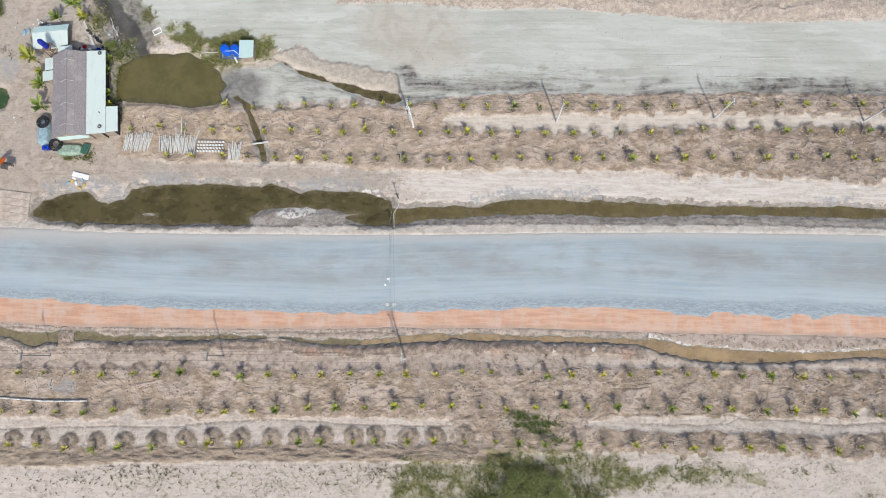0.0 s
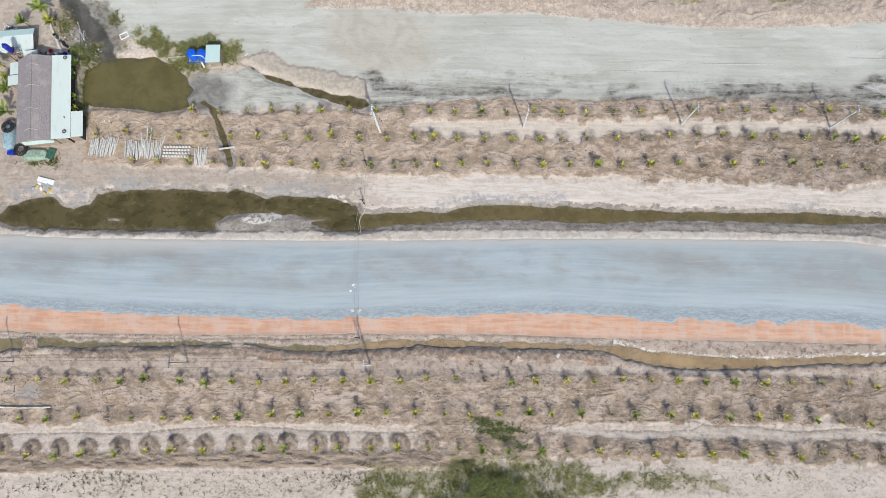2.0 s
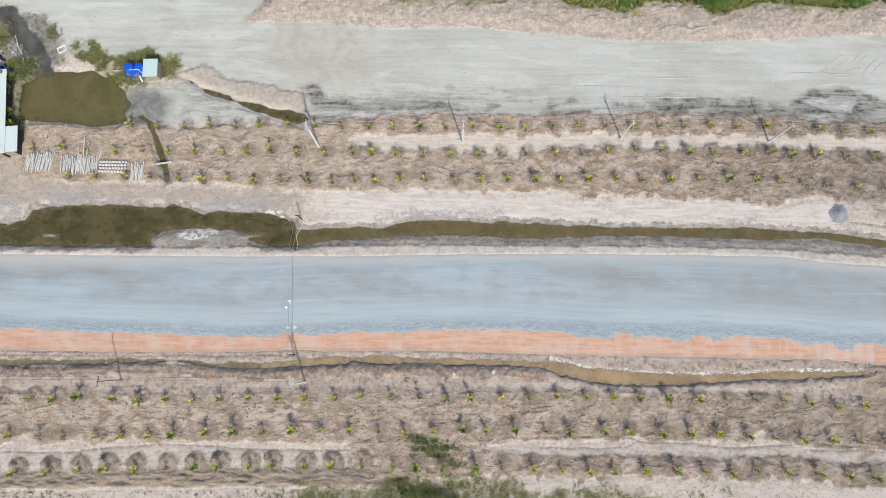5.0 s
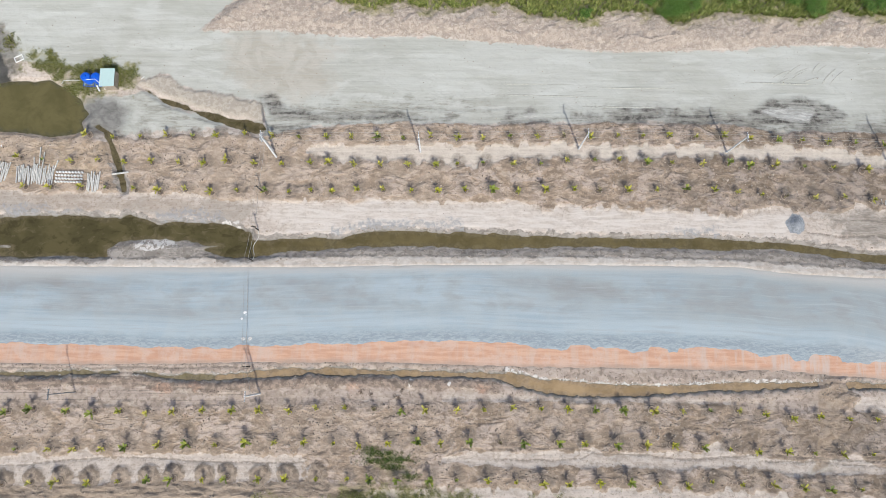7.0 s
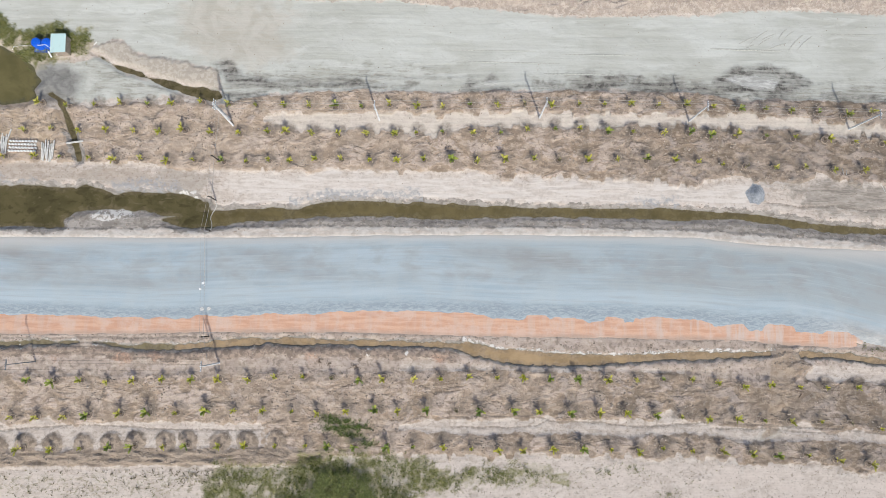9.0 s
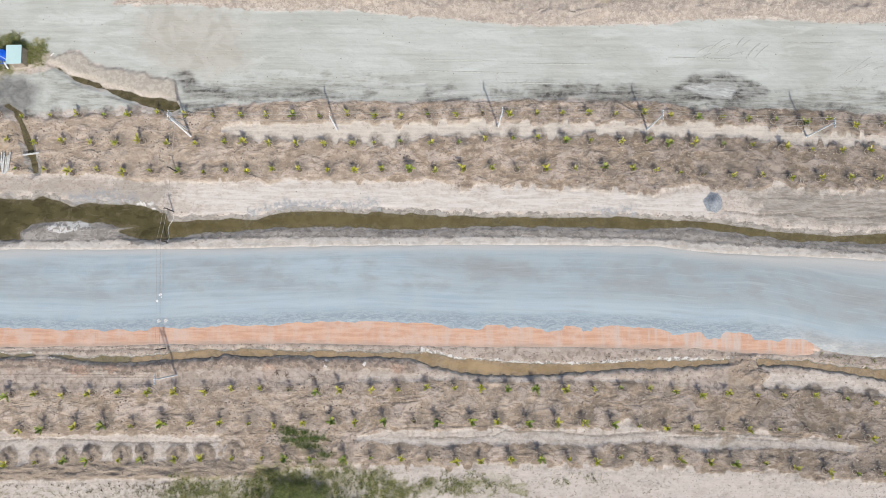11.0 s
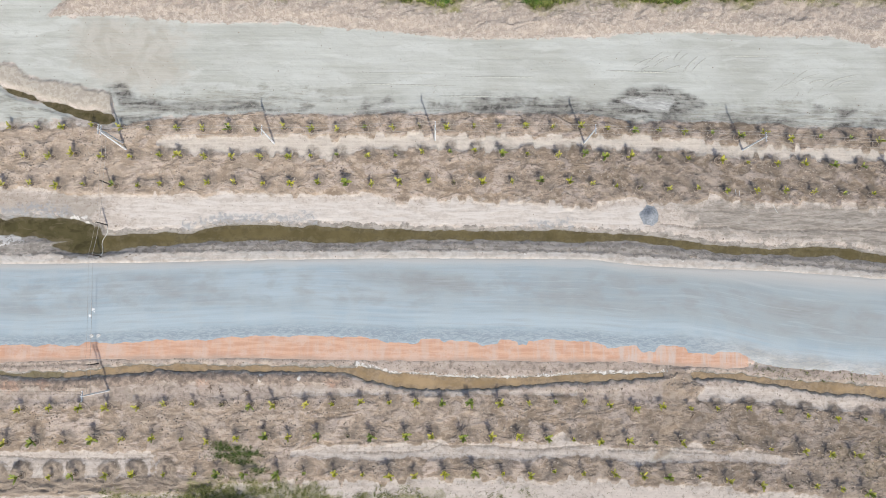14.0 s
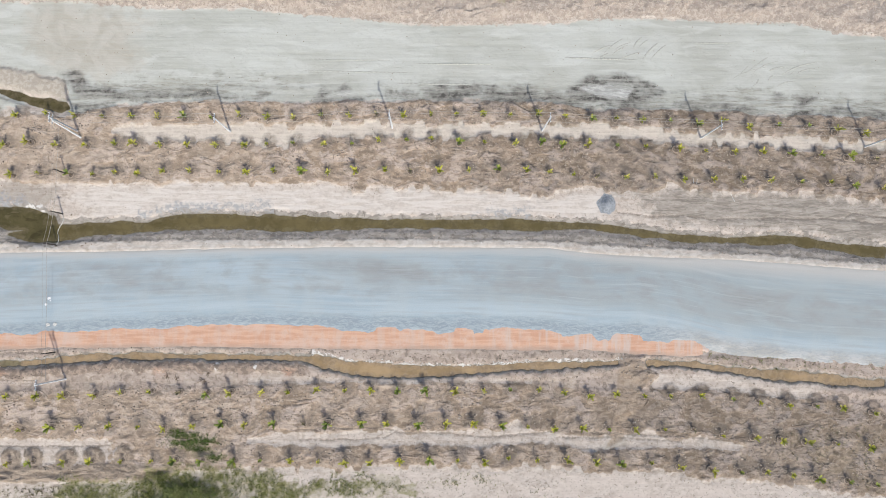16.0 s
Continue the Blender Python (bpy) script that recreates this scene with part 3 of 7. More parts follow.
BROOK_N = [(-72, 2.0), (-67.1, 2.0), (-64.2, 1.5), (-59.3, 1.5), (-58.0, 1.8), (-56.2, 1.6), (-53.7, 1.7), (-51.7, 1.4), (-50.0, 1.1), (-47.8, 1.4), (-42.2, 1.5), (-38.3, 1.5), (-34.1, 1.9), (-30.5, 1.8), (-27.7, 2.0), (-22.7, 2.0), (-20.5, 1.4), (-16.6, 1.6), (-8.4, 2.2), (-0.2, 2.9), (8, 2.9), (16.1, 2.8), (24.2, 2.8), (30.7, 2.8), (33, 2.1), (38.6, 1.8), (44.2, 1.6), (49.7, 1.4), (54.5, 1.8), (60.9, 2.2), (67.8, 2.4), (72.9, 2.6), (74.6, 2.2), (76.6, 2.2), (77.9, 2.5), (81.2, 2.5), (87.8, 1.9), (93.5, 1.3), (99.3, 1.1), (104.3, 0.7), (108.4, 0.2), (111.6, 0.2)]
BROOK_S = [(-72, 0.9), (-66.9, 0.9), (-65.2, 0.7), (-63.6, -0.1), (-61.6, -0.3), (-59.7, 0.3), (-56.1, 0.6), (-53.6, 0.9), (-49.9, 0.7), (-42.1, 0.9), (-38.2, 1.2), (-34.6, 1.4), (-30.5, 1.5), (-26.0, 1.6), (-23.8, 1.5), (-21.5, 1.05), (-16.6, 1.05), (-13.3, 0.8), (-8.4, 1.4), (-0.2, 2.1), (8, 2.2), (16.1, 2.2), (24.2, 2.1), (28.2, 1.7), (29.8, 0.9), (34.6, 0.3), (40.1, -0.1), (45.7, -0.1), (49.7, 0.6), (54.4, 0.9), (60.8, 1.2), (67.8, 1.4), (69.6, 1.8), (72.9, 1.8), (74.6, 2.1), (76.6, 2.1), (77.9, 2), (81.2, 1.9), (87.7, 1.1), (93.5, 0.2), (99.3, -0.2), (105.9, -0.8), (111.5, -0.9)]
LATERITE_S = [(-67.2, 2.8), (-58.6, 2.5), (-50.2, 2.6), (-41.7, 2.6), (-33.3, 2.7), (-25, 3), (-16.7, 3.2), (-8.5, 3.5), (8, 3.9), (19.2, 3.8), (32.3, 3.8), (48.3, 3.9), (61, 3.9), (67.8, 4), (77.1, 3.3), (84.5, 3.1)]
BED_N_S = [(-52, 28.8), (-44.4, 28), (-32.1, 28.4), (-21.6, 28.6), (-16.3, 27.9), (-10.3, 27.5), (-0.8, 27.7), (6.1, 27.7), (8.2, 28.6), (10.3, 27.9), (20.6, 27.9), (29, 28.3), (33.2, 27.3), (40.8, 27.6), (46.6, 27.3), (52.5, 27.8), (58.3, 27.1), (63.2, 26.7), (68.1, 27.7), (77.5, 27.8), (80.1, 28.7), (83.4, 27.5), (90.2, 27.1), (96.2, 28.1), (101.3, 27.3), (107.2, 26.9), (113, 26.2)]
BED_N_N = [(-53.8, 36.9), (-48.9, 37.4), (-42.6, 37.1), (-36.4, 37.2), (-33.7, 36.7), (-22.2, 37.4), (-15.1, 38), (-10.7, 37.6), (-8.1, 37.8), (-1.1, 39.4), (12.1, 40.2), (25.1, 40.2), (38.1, 40.7), (50.9, 41), (64.5, 40.6), (68.2, 39.7), (82, 39.9), (90.6, 39.6), (99.2, 39.3), (107.8, 39.2), (113.6, 38.7)]
STRIP_N = [(-2.6, 35.7), (-1, 36.5), (12.1, 36.6), (16.4, 36.6), (25, 36.5), (35.3, 37.4), (42.1, 36.8), (50.7, 37.2), (64.2, 37.4), (68.2, 37.4), (77.7, 37), (90.5, 36.2), (103.3, 35.9), (113.4, 35.2)]
STRIP_S = [(-2.5, 35.4), (-1, 34.4), (1.7, 34.1), (7.7, 34), (12.1, 34.1), (17.2, 33.9), (23.2, 33.5), (27.5, 34.7), (33.5, 35.1), (39.5, 35.2), (48.8, 34.9), (54.8, 35.7), (64.1, 35.9), (68.2, 35.4), (77.7, 35.1), (90.4, 34.7), (103.3, 34.2), (113.4, 34.3)]
RUBBLE_S = [(-20, 55.3), (-15.3, 55.2), (-8.2, 55.4), (3.1, 54.6), (10.3, 54.6), (16.5, 54.9), (21, 54.2), (29.9, 53.8), (34.3, 53.4), (41.3, 52.7), (51.8, 52.8), (57.9, 53.1), (65.7, 53.3), (68.3, 54.1), (82.4, 54.3), (91, 53.8), (99.8, 54), (104.1, 53.1), (108.4, 52.3), (114.3, 52)]
SAND_S_N = [(-64.1, -17.1), (-55.9, -17.3), (-47.9, -16.3), (-39.8, -16.2), (-31.7, -15.6), (-23.7, -15.6), (-15.7, -15.1), (-7.7, -15.1), (0.2, -14.8), (4.1, -14.5), (8.1, -14.5), (10.5, -13.3), (16, -13), (23.8, -13), (31.6, -13), (39.4, -12.3), (47.2, -12.5), (59.5, -12.4), (67.7, -12.9), (72.7, -12.7), (80.8, -13.3), (85.6, -14.2), (88.9, -13.8), (93, -14), (98.7, -14.9), (105.2, -15.7), (110.7, -16.2)]
BAND_N = [(-65.2, -10.4), (-58.5, -10.6), (-50.2, -10.6), (-47.8, -9.9), (-46.3, -9), (-44.5, -10.3), (-40.4, -10), (-38, -9.2), (-36.3, -10.3), (-30.7, -8.8), (-28.2, -9.9), (-16, -9), (-8, -9.3), (0.1, -9.1), (2.5, -9.6)]
BAND_S = [(-64.4, -15.0), (-48, -14.6), (-31.9, -13.9), (-15.8, -13.3), (-7.8, -13.0), (0.2, -12.8), (9.0, -12.9)]
BAND2_N = [(19.2, -9), (23.9, -8.1), (31.8, -8), (39.7, -7.6), (40.5, -7.1), (42, -8.1), (46, -7.6), (55.3, -7.5), (57.8, -5.9), (60, -7.4), (69.5, -8.4), (72.8, -8), (76.9, -7.2), (79.3, -8.6), (85, -8.3), (90.7, -9.4)]
BAND2_S = [(19.2, -9.3), (23.9, -9.8), (31.8, -10.1), (35.7, -9.6), (38.8, -9.7), (44.3, -9.6), (47.3, -10), (59.8, -9.3), (69.5, -10.2), (76.8, -9.7), (82.5, -9.9), (90.7, -10)]
MEADOW_S = [(-49, 59.9), (-26.7, 59), (-9.8, 59), (-4.4, 59), (4.5, 58), (6.3, 57.1), (11.6, 58.5), (16.1, 57.1), (21.4, 57.8), (25, 58.5), (29.4, 58.2), (31.6, 56.6), (34.8, 56.3), (40.1, 55.4), (44.6, 57.6), (51.7, 57.3), (53.9, 55.2), (57.9, 56.3), (61.6, 57.6), (67, 57.3), (75.8, 56.6), (79.6, 58.1), (84.8, 57.1), (91.1, 58.1)]
POND = [(-54.2, 43.5), (-52.1, 45.3), (-49.7, 45.8), (-43.5, 46.2), (-39.9, 44.7), (-38.2, 42.8), (-36.9, 40.9), (-37.5, 39.5), (-36.9, 38.1), (-40.8, 37.1), (-45.4, 37.5), (-50.8, 37.9), (-54, 38.6), (-54.5, 40.7)]
CHANNEL = [(-36.7, 39), (-34.2, 37.7), (-33.5, 36.7), (-32.4, 34.4), (-31.5, 32.1), (-30.6, 29.9), (-30.2, 28.3), (-29.1, 28.5), (-29.6, 30.4), (-30.5, 32.6), (-31.6, 35.4), (-32.3, 36.8), (-32, 37.7), (-34.8, 39.5)]
TRENCH = [(-29.3, 45.6), (-27.4, 45.2), (-25.6, 44.1), (-22.8, 43.2), (-19.5, 42.1), (-15.9, 41.2), (-12.9, 40.7), (-9.3, 40.2), (-8.7, 38.8), (-10.4, 37.9), (-13.4, 38.6), (-16.4, 39.7), (-19.4, 40.6), (-22.4, 41.8), (-25.5, 42.8), (-27.7, 44.2)]
CREEK = [(-59.3, 55.3), (-57.2, 53.3), (-55.5, 50.3), (-53.2, 46.9), (-51.7, 45.5), (-49.7, 45.7), (-50.9, 48.4), (-52.7, 50.9), (-54.9, 53.3), (-56.5, 55.3), (-57.2, 56.8), (-60, 56.8)]
GREYPAD = [(-37.7, 41.9), (-35.1, 43.6), (-30.6, 43.9), (-28, 44.9), (-24.3, 42.5), (-18.8, 41.2), (-15.2, 39.8), (-16.9, 38.6), (-24, 38.3), (-31.9, 37.2), (-36.5, 39)]
GRASS_A = [(-48.6, 50.9), (-46.8, 51.4), (-44, 50.5), (-41, 48.7), (-37.9, 49.4), (-33.8, 49.6), (-30.1, 49.1), (-29.1, 47.3), (-30.3, 44.8), (-32.6, 45.3), (-36.9, 43.3), (-38.2, 42.8), (-39.7, 44.5), (-42.6, 46.4), (-42.3, 47.8), (-46.5, 48.3), (-47.9, 49)]
GRASS_B = [(8.1, -8.3), (12.8, -8), (14.8, -8.9), (16, -10.4), (16, -13), (13.6, -12.7), (10.5, -10.9), (8.5, -10.4)]
GRASS_C = [(-7.6, -17.5), (-6.1, -15.2), (-2.9, -15.3), (4.2, -14.9), (5.7, -13.3), (9.7, -12.8), (16, -13), (23, -13.6), (26.1, -15), (35.5, -14.3), (43.2, -14.9), (42.3, -16), (31.5, -16.7), (22.2, -18.1), (20.6, -20.4), (-8.3, -21.3)]
YARD = [(-78.4, 57.1), (-60.5, 57.3), (-57.1, 52.3), (-55, 46.4), (-53.1, 37.8), (-52.1, 29.5), (-32.1, 28), (-10.3, 27.3), (-10.1, 23.6), (-26.6, 25.4), (-49.3, 24.8), (-56.4, 24.9), (-61.6, 23.9), (-65.1, 21.1), (-64.7, 18), (-74.8, 17.8)]
STAIN_A = [(65.9, 43.4), (68.8, 45.0), (72.6, 45.4), (76.3, 44.9), (78.2, 43.8), (80.2, 42.8), (79.1, 41.7), (75.6, 40.7), (71.3, 40.5), (67.0, 40.9), (64.7, 41.5)]
STAIN_B = [(45.0, 43.7), (46.5, 44.0), (47.6, 43.5), (49.9, 43.5), (53.3, 43.8), (54.8, 43.3), (53.3, 42.3), (48.7, 42.7), (46.2, 42.7)]
STAIN_C = [(56.6, 42.9), (59.2, 43.2), (61.4, 41.9), (60.2, 41.3), (57.3, 41.4)]
STAIN_D = [(99.5, 40.9), (100.5, 41.5), (100.3, 42.3), (103.5, 42.5), (102.9, 41.9), (101.4, 40.6), (99.7, 40.5)]
STAIN_E = [(27.7, 41.4), (28.3, 42.0), (30.0, 42.3), (32.2, 42.5), (32.4, 42.1), (30.3, 41.8), (29.4, 41.2), (31.4, 41.4), (34.8, 41.2), (34.8, 40.5), (27.0, 40.5)]
STAIN_F = [(-11, 44.3), (-8.3, 44.9), (-5.6, 42.8), (-1.1, 41.5), (12.1, 42.4), (12.5, 40.7), (-1.1, 40.1), (-8.1, 40.4), (-9.5, 42.3)]
STAIN_H = [(105.1, 40.9), (106.9, 41.3), (107.4, 40.5), (105.5, 40.3)]
STAIN_I = [(98.9, 39.9), (102.4, 40.6), (103.6, 40.0), (101.6, 39.4), (98.9, 39.3)]
STAIN_J = [(97.0, 42.6), (98.1, 42.6), (98.1, 42.0), (97.0, 42.0)]
SILVER = [(67.4, 43.1), (69.7, 43.7), (73.4, 43.6), (75.4, 43.2), (74.8, 42.4), (74.2, 41.7), (71.6, 41.4), (69.6, 42.1)]
SILVER_B = [(28.9, 41.3), (30.3, 41.8), (32.5, 42.1), (33.4, 41.6), (31.4, 41.3), (29.4, 41.1)]
SPOIL_N = [(-30, 46.0), (-27.9, 46.8), (-26.1, 47.6), (-24.3, 47.3), (-22.7, 45.8), (-20.5, 45.1), (-18.7, 44.7), (-14.8, 44.3), (-12.4, 43.7), (-10.9, 43.4), (-9.7, 42.9), (-9.0, 40.8)]
TRENCH_N = [(-29.6, 45.6), (-27.4, 45.2), (-25.6, 44.1), (-22.8, 43.2), (-19.5, 42.1), (-15.9, 41.2), (-12.9, 40.7), (-9.3, 40.2)]
TAN = [(-15.9, 54.3), (-10.5, 54.8), (-1.4, 53.9), (2.2, 52), (-1.3, 50), (1.4, 46.2), (-4.7, 43.3), (-11.9, 45.1), (-15.6, 47.9)]
PILE = [(69.6, 25.6), (70.7, 27.0), (71.7, 26.8), (72.3, 25.8), (72.2, 24.5), (71.3, 24.0), (70.3, 24.3)]
EARTHPLUG = [(72.9, 2.8), (76.2, 2.9), (77, 0.9), (77.8, 0.5), (76.2, -0.8), (73.3, 0.8)]
PLUG2 = [(-58.0, -1.2), (-58.1, 1.6), (-57.4, 2.3), (-56.2, 1.8), (-56.2, -0.6), (-56.7, -1.4)]
ROW_N_A_X = [-35.9, -31.7, -27.7, -23.7, -19.8, -16.1, -11.6, -3.4, 0.7, 4.4, 8.4, 16.6, 20.7, 24.6, 28.7, 32.8, 36.8, 40.8, 44.8, 48.7, 52.6, 56.5, 60.8, 68.8, 72.4, 76.4, 80.5, 84.4, 88.4, 92.4, 96.7, 101.3, 105.5, 109.8]
ROW_N_A_Y = [37.4, 36.9, 37.1, 37.4, 37.2, 37.5, 37.9, 37.5, 37.5, 37.6, 37.4, 38.0, 37.6, 37.7, 38.0, 38.3, 38.5, 38.4, 38.5, 38.5, 38.6, 38.5, 38.7, 38.3, 38.2, 38.0, 38.0, 37.5, 38.0, 37.4, 37.6, 37.5, 36.8, 36.5]
ROW_N_B_X = [-50.7, -45.8, -42.4, -37.9, -33.8, -29.8, -25.7, -21.4, -17.5, -14.0, -9.9, -5.7, -1.5, 1.3, 5.0, 9.0, 13.2, 17.4, 20.7, 24.7, 29.2, 33.1, 37.1, 41.2, 45.0, 49.1, 52.8, 57.4, 61.2, 64.4, 68.1, 72.6, 76.8, 81.5, 85.7, 90.0, 94.2, 98.5, 102.8, 107.1, 111.3]
ROW_N_B_Y = [33.2, 33.5, 33.2, 32.9, 33.3, 33.0, 33.1, 33.1, 33.1, 33.5, 33.1, 33.1, 33.4, 33.5, 33.4, 33.2, 33.3, 33.4, 33.7, 33.8, 33.8, 33.9, 34.5, 34.8, 34.7, 34.3, 34.3, 34.4, 34.5, 34.2, 34.1, 34.0, 33.9, 33.9, 33.6, 33.4, 33.5, 33.3, 33.1, 33.0, 32.8]
ROW_N_C_X = [-44.5, -40.5, -35.9, -32.0, -27.7, -24.0, -20.2, -16.2, -12.2, -7.9, -4.5, -1.1, 2.0, 5.8, 9.7, 13.9, 17.8, 22.0, 26.0, 29.7, 33.9, 38.2, 41.9, 46.1, 50.5, 54.9, 59.1, 62.6, 69.5, 73.8, 78.0, 82.4, 86.7, 91.1, 95.5, 99.8, 104.3, 107.9, 112.2]
ROW_N_C_Y = [28.9, 29.0, 28.9, 29.1, 28.8, 28.6, 29.0, 28.6, 28.9, 28.8, 28.8, 29.1, 29.0, 29.5, 29.5, 29.4, 29.5, 29.6, 29.7, 29.6, 29.9, 30.1, 30.0, 30.0, 30.3, 30.2, 30.3, 30.1, 29.6, 29.6, 29.5, 29.3, 29.2, 29.5, 29.3, 29.1, 29.1, 28.7, 28.2]
ROW_S_A_X = [-62.9, -58.9, -54.5, -50.4, -45.9, -42.4, -38.8, -33.9, -30.1, -26.3, -22.5, -18.6, -14.7, -10.5, -6.7, -2.3, 1.4, 5.6, 9.6, 13.5, 16.9, 21.3, 25.1, 29.0, 33.0, 36.9, 40.6, 44.6, 48.7, 52.9, 56.7, 60.7, 68.1, 71.9, 76.0, 79.7, 84.2, 88.7, 92.5, 96.7, 100.8, 104.4, 109.0]
ROW_S_A_Y = [-4.3, -4.1, -4.0, -4.1, -4.0, -4.0, -3.6, -3.8, -3.8, -3.6, -3.6, -3.4, -3.2, -3.1, -3.0, -2.9, -2.5, -2.3, -2.4, -2.5, -2.3, -2.2, -2.1, -1.9, -1.8, -1.8, -1.9, -1.7, -1.8, -1.7, -1.7, -1.6, -2.4, -2.2, -2.4, -2.3, -2.3, -2.7, -3.0, -3.5, -3.5, -3.7, -4.4]
ROW_S_B_X = [-64.4, -60.1, -56.5, -52.4, -48.2, -44.1, -40.4, -35.8, -32.2, -28.3, -24.9, -20.3, -16.3, -12.2, -8.2, -4.2, -0.1, 4.0, 7.6, 11.7, 15.8, 19.1, 23.1, 27.3, 30.8, 35.4, 39.1, 43.5, 47.4, 51.3, 55.5, 59.2, 74.6, 78.7, 83.1, 87.1, 91.6, 95.5, 99.1, 103.3, 108.3]
ROW_S_B_Y = [-9.7, -9.7, -9.7, -9.6, -9.2, -8.9, -9.0, -8.9, -8.8, -8.6, -8.4, -8.1, -7.9, -7.8, -7.4, -7.3, -7.3, -7.3, -7.4, -7.1, -6.8, -6.8, -6.7, -6.6, -6.5, -6.5, -6.4, -6.7, -6.6, -6.4, -6.7, -6.8, -7.1, -7.1, -7.1, -7.9, -8.1, -8.3, -8.7, -8.8, -9.3]
ROW_S_C_X = [-62.7, -58.7, -54.5, -50.6, -46.6, -41.9, -37.8, -33.9, -29.7, -25.5, -21.5, -18.0, -13.8, -10.5, -6.0, -2.3, 1.9, 6.2, 9.5, 13.2, 17.7, 21.3, 25.6, 29.5, 33.3, 36.8, 41.0, 45.1, 49.2, 53.0, 56.4, 68.8, 72.5, 76.7, 80.8, 85.4, 89.5, 93.1, 96.8, 100.5, 105.1, 109.0]
ROW_S_C_Y = [-14.4, -14.1, -14.5, -14.4, -14.1, -13.8, -13.5, -13.2, -13.2, -13.0, -12.7, -12.5, -12.4, -12.2, -12.3, -12.1, -12.0, -11.9, -11.8, -11.8, -11.8, -11.7, -11.7, -11.7, -11.9, -12.0, -11.5, -11.4, -11.5, -11.7, -11.2, -11.6, -11.9, -11.7, -12.3, -12.7, -12.8, -12.8, -13.2, -13.7, -14.1, -14.6]


def lattice(x, y, size, seed):
    """Smooth noise in 0..1 over numpy coordinates."""
    rng = np.random.RandomState(seed)
    table = rng.rand(256, 256)
    u, v = x / size, y / size
    i, j = np.floor(u).astype(int), np.floor(v).astype(int)
    fu, fv = u - i, v - j
    fu, fv = fu * fu * (3 - 2 * fu), fv * fv * (3 - 2 * fv)
    a, b = table[i % 256, j % 256], table[(i + 1) % 256, j % 256]
    c, d = table[i % 256, (j + 1) % 256], table[(i + 1) % 256, (j + 1) % 256]
    return (a * (1 - fu) + b * fu) * (1 - fv) + (c * (1 - fu) + d * fu) * fv


def fractal(x, y, size, seed, octaves=3):
    total, weight = 0, 0
    for k in range(octaves):
        total = total + lattice(x, y, size / 2**k, seed + k) / 2**k
        weight += 1 / 2**k
    return total / weight - 0.5


def line(points, x):
    return np.interp(x, [p[0] for p in points], [p[1] for p in points])


def inside(points, x, y, reach=3.0):
    """Signed distance to a closed outline, positive inside, no further than reach."""
    out = np.full(x.shape, -reach)
    px, py = np.array([p[0] for p in points]), np.array([p[1] for p in points])
    near = (x > px.min() - reach) & (x < px.max() + reach) & (y > py.min() - reach) & (y < py.max() + reach)
    qx, qy = x[near], y[near]
    best, odd = np.full(qx.shape, 1e9), np.zeros(qx.shape, bool)
    for k in range(len(px)):
        ax, ay, bx, by = px[k - 1], py[k - 1], px[k], py[k]
        dx, dy = bx - ax, by - ay
        s = np.clip(((qx - ax) * dx + (qy - ay) * dy) / (dx * dx + dy * dy + 1e-9), 0, 1)
        best = np.minimum(best, (qx - ax - s * dx) ** 2 + (qy - ay - s * dy) ** 2)
        if ay != by:
            odd ^= ((ay > qy) != (by > qy)) & (qx < (bx - ax) * (qy - ay) / (by - ay) + ax)
    d = np.sqrt(best)
    out[near] = np.clip(np.where(odd, d, -d), -reach, reach)
    return out


def between(north, south, x, y):
    return np.minimum(line(north, x) - y, y - line(south, x))


def tabs(x, width, seed):
    """One value in 0..1 for each bucket's width along x, with short flanks between neighbours."""
    table = np.random.RandomState(seed).rand(512)
    u = x / width + fractal(x, x * 0 + seed, 5.0, seed) * 4
    i = np.floor(u).astype(int)
    s = step(u - i, 0.66, 1.0)
    return table[i % 512] * (1 - s) + table[(i + 1) % 512] * s


def step(d, low, high):
    t = np.clip((d - low) / (high - low), 0, 1)
    return t * t * (3 - 2 * t)


# crest of the spoil bank north of the trench, the eastern yard and the dry patch in the south-east
LEVEE = [(-50, 46.5)] + SPOIL_N
EASTYARD = [(76, 26.5), (84, 27.2), (92, 26.8), (104, 26.6), (116, 25), (116, 20.5), (100, 22.3), (90, 22.8), (80, 23.5)]
POOL = [(-75, 40.3), (-72.1, 39.6), (-71.4, 38.3), (-72.1, 36.9), (-75, 35.9)]
CRACKS = [[(-66, -12.2), (-61.1, -12.1), (-52.1, -11.8), (-49.1, -11.5), (-42.0, -11.4), (-34.9, -10.7), (-26.5, -9.9), (-12, -10.2), (0, -10.0)],
          [(24.5, -7.7), (31.8, -7.3), (38.1, -7.3), (41.6, -8.0), (47.4, -8.0), (53.7, -8.4), (64.2, -7.5), (69.7, -7.7), (78.9, -8.1), (89.6, -8.8)],
          [(26.5, -8.8), (30.3, -8.9), (35.8, -8.9), (38.9, -8.7), (40.8, -7.6)], [(64.2, -8.5), (71.6, -8.2), (76.3, -8.6), (81.5, -9.0)],
          [(72.4, 24.2), (77.4, 23.8), (82.5, 23.9), (86.9, 23.4), (92.6, 23.7), (99.4, 23.6), (104.5, 23.7), (116, 22.6)], [(105.5, 23.4), (108.0, 24.5), (116, 23.5)]]
CREEKSIDE = [(-56.5, 56), (-52, 56), (-50, 53.5), (-48.2, 50), (-48.6, 47), (-50.5, 46), (-53, 50)]
STRAW = [(-52, 36.6), (-38, 36.3), (-33.5, 36.2), (-31.5, 31), (-36, 30.5), (-44, 30.2), (-53, 30.5)]
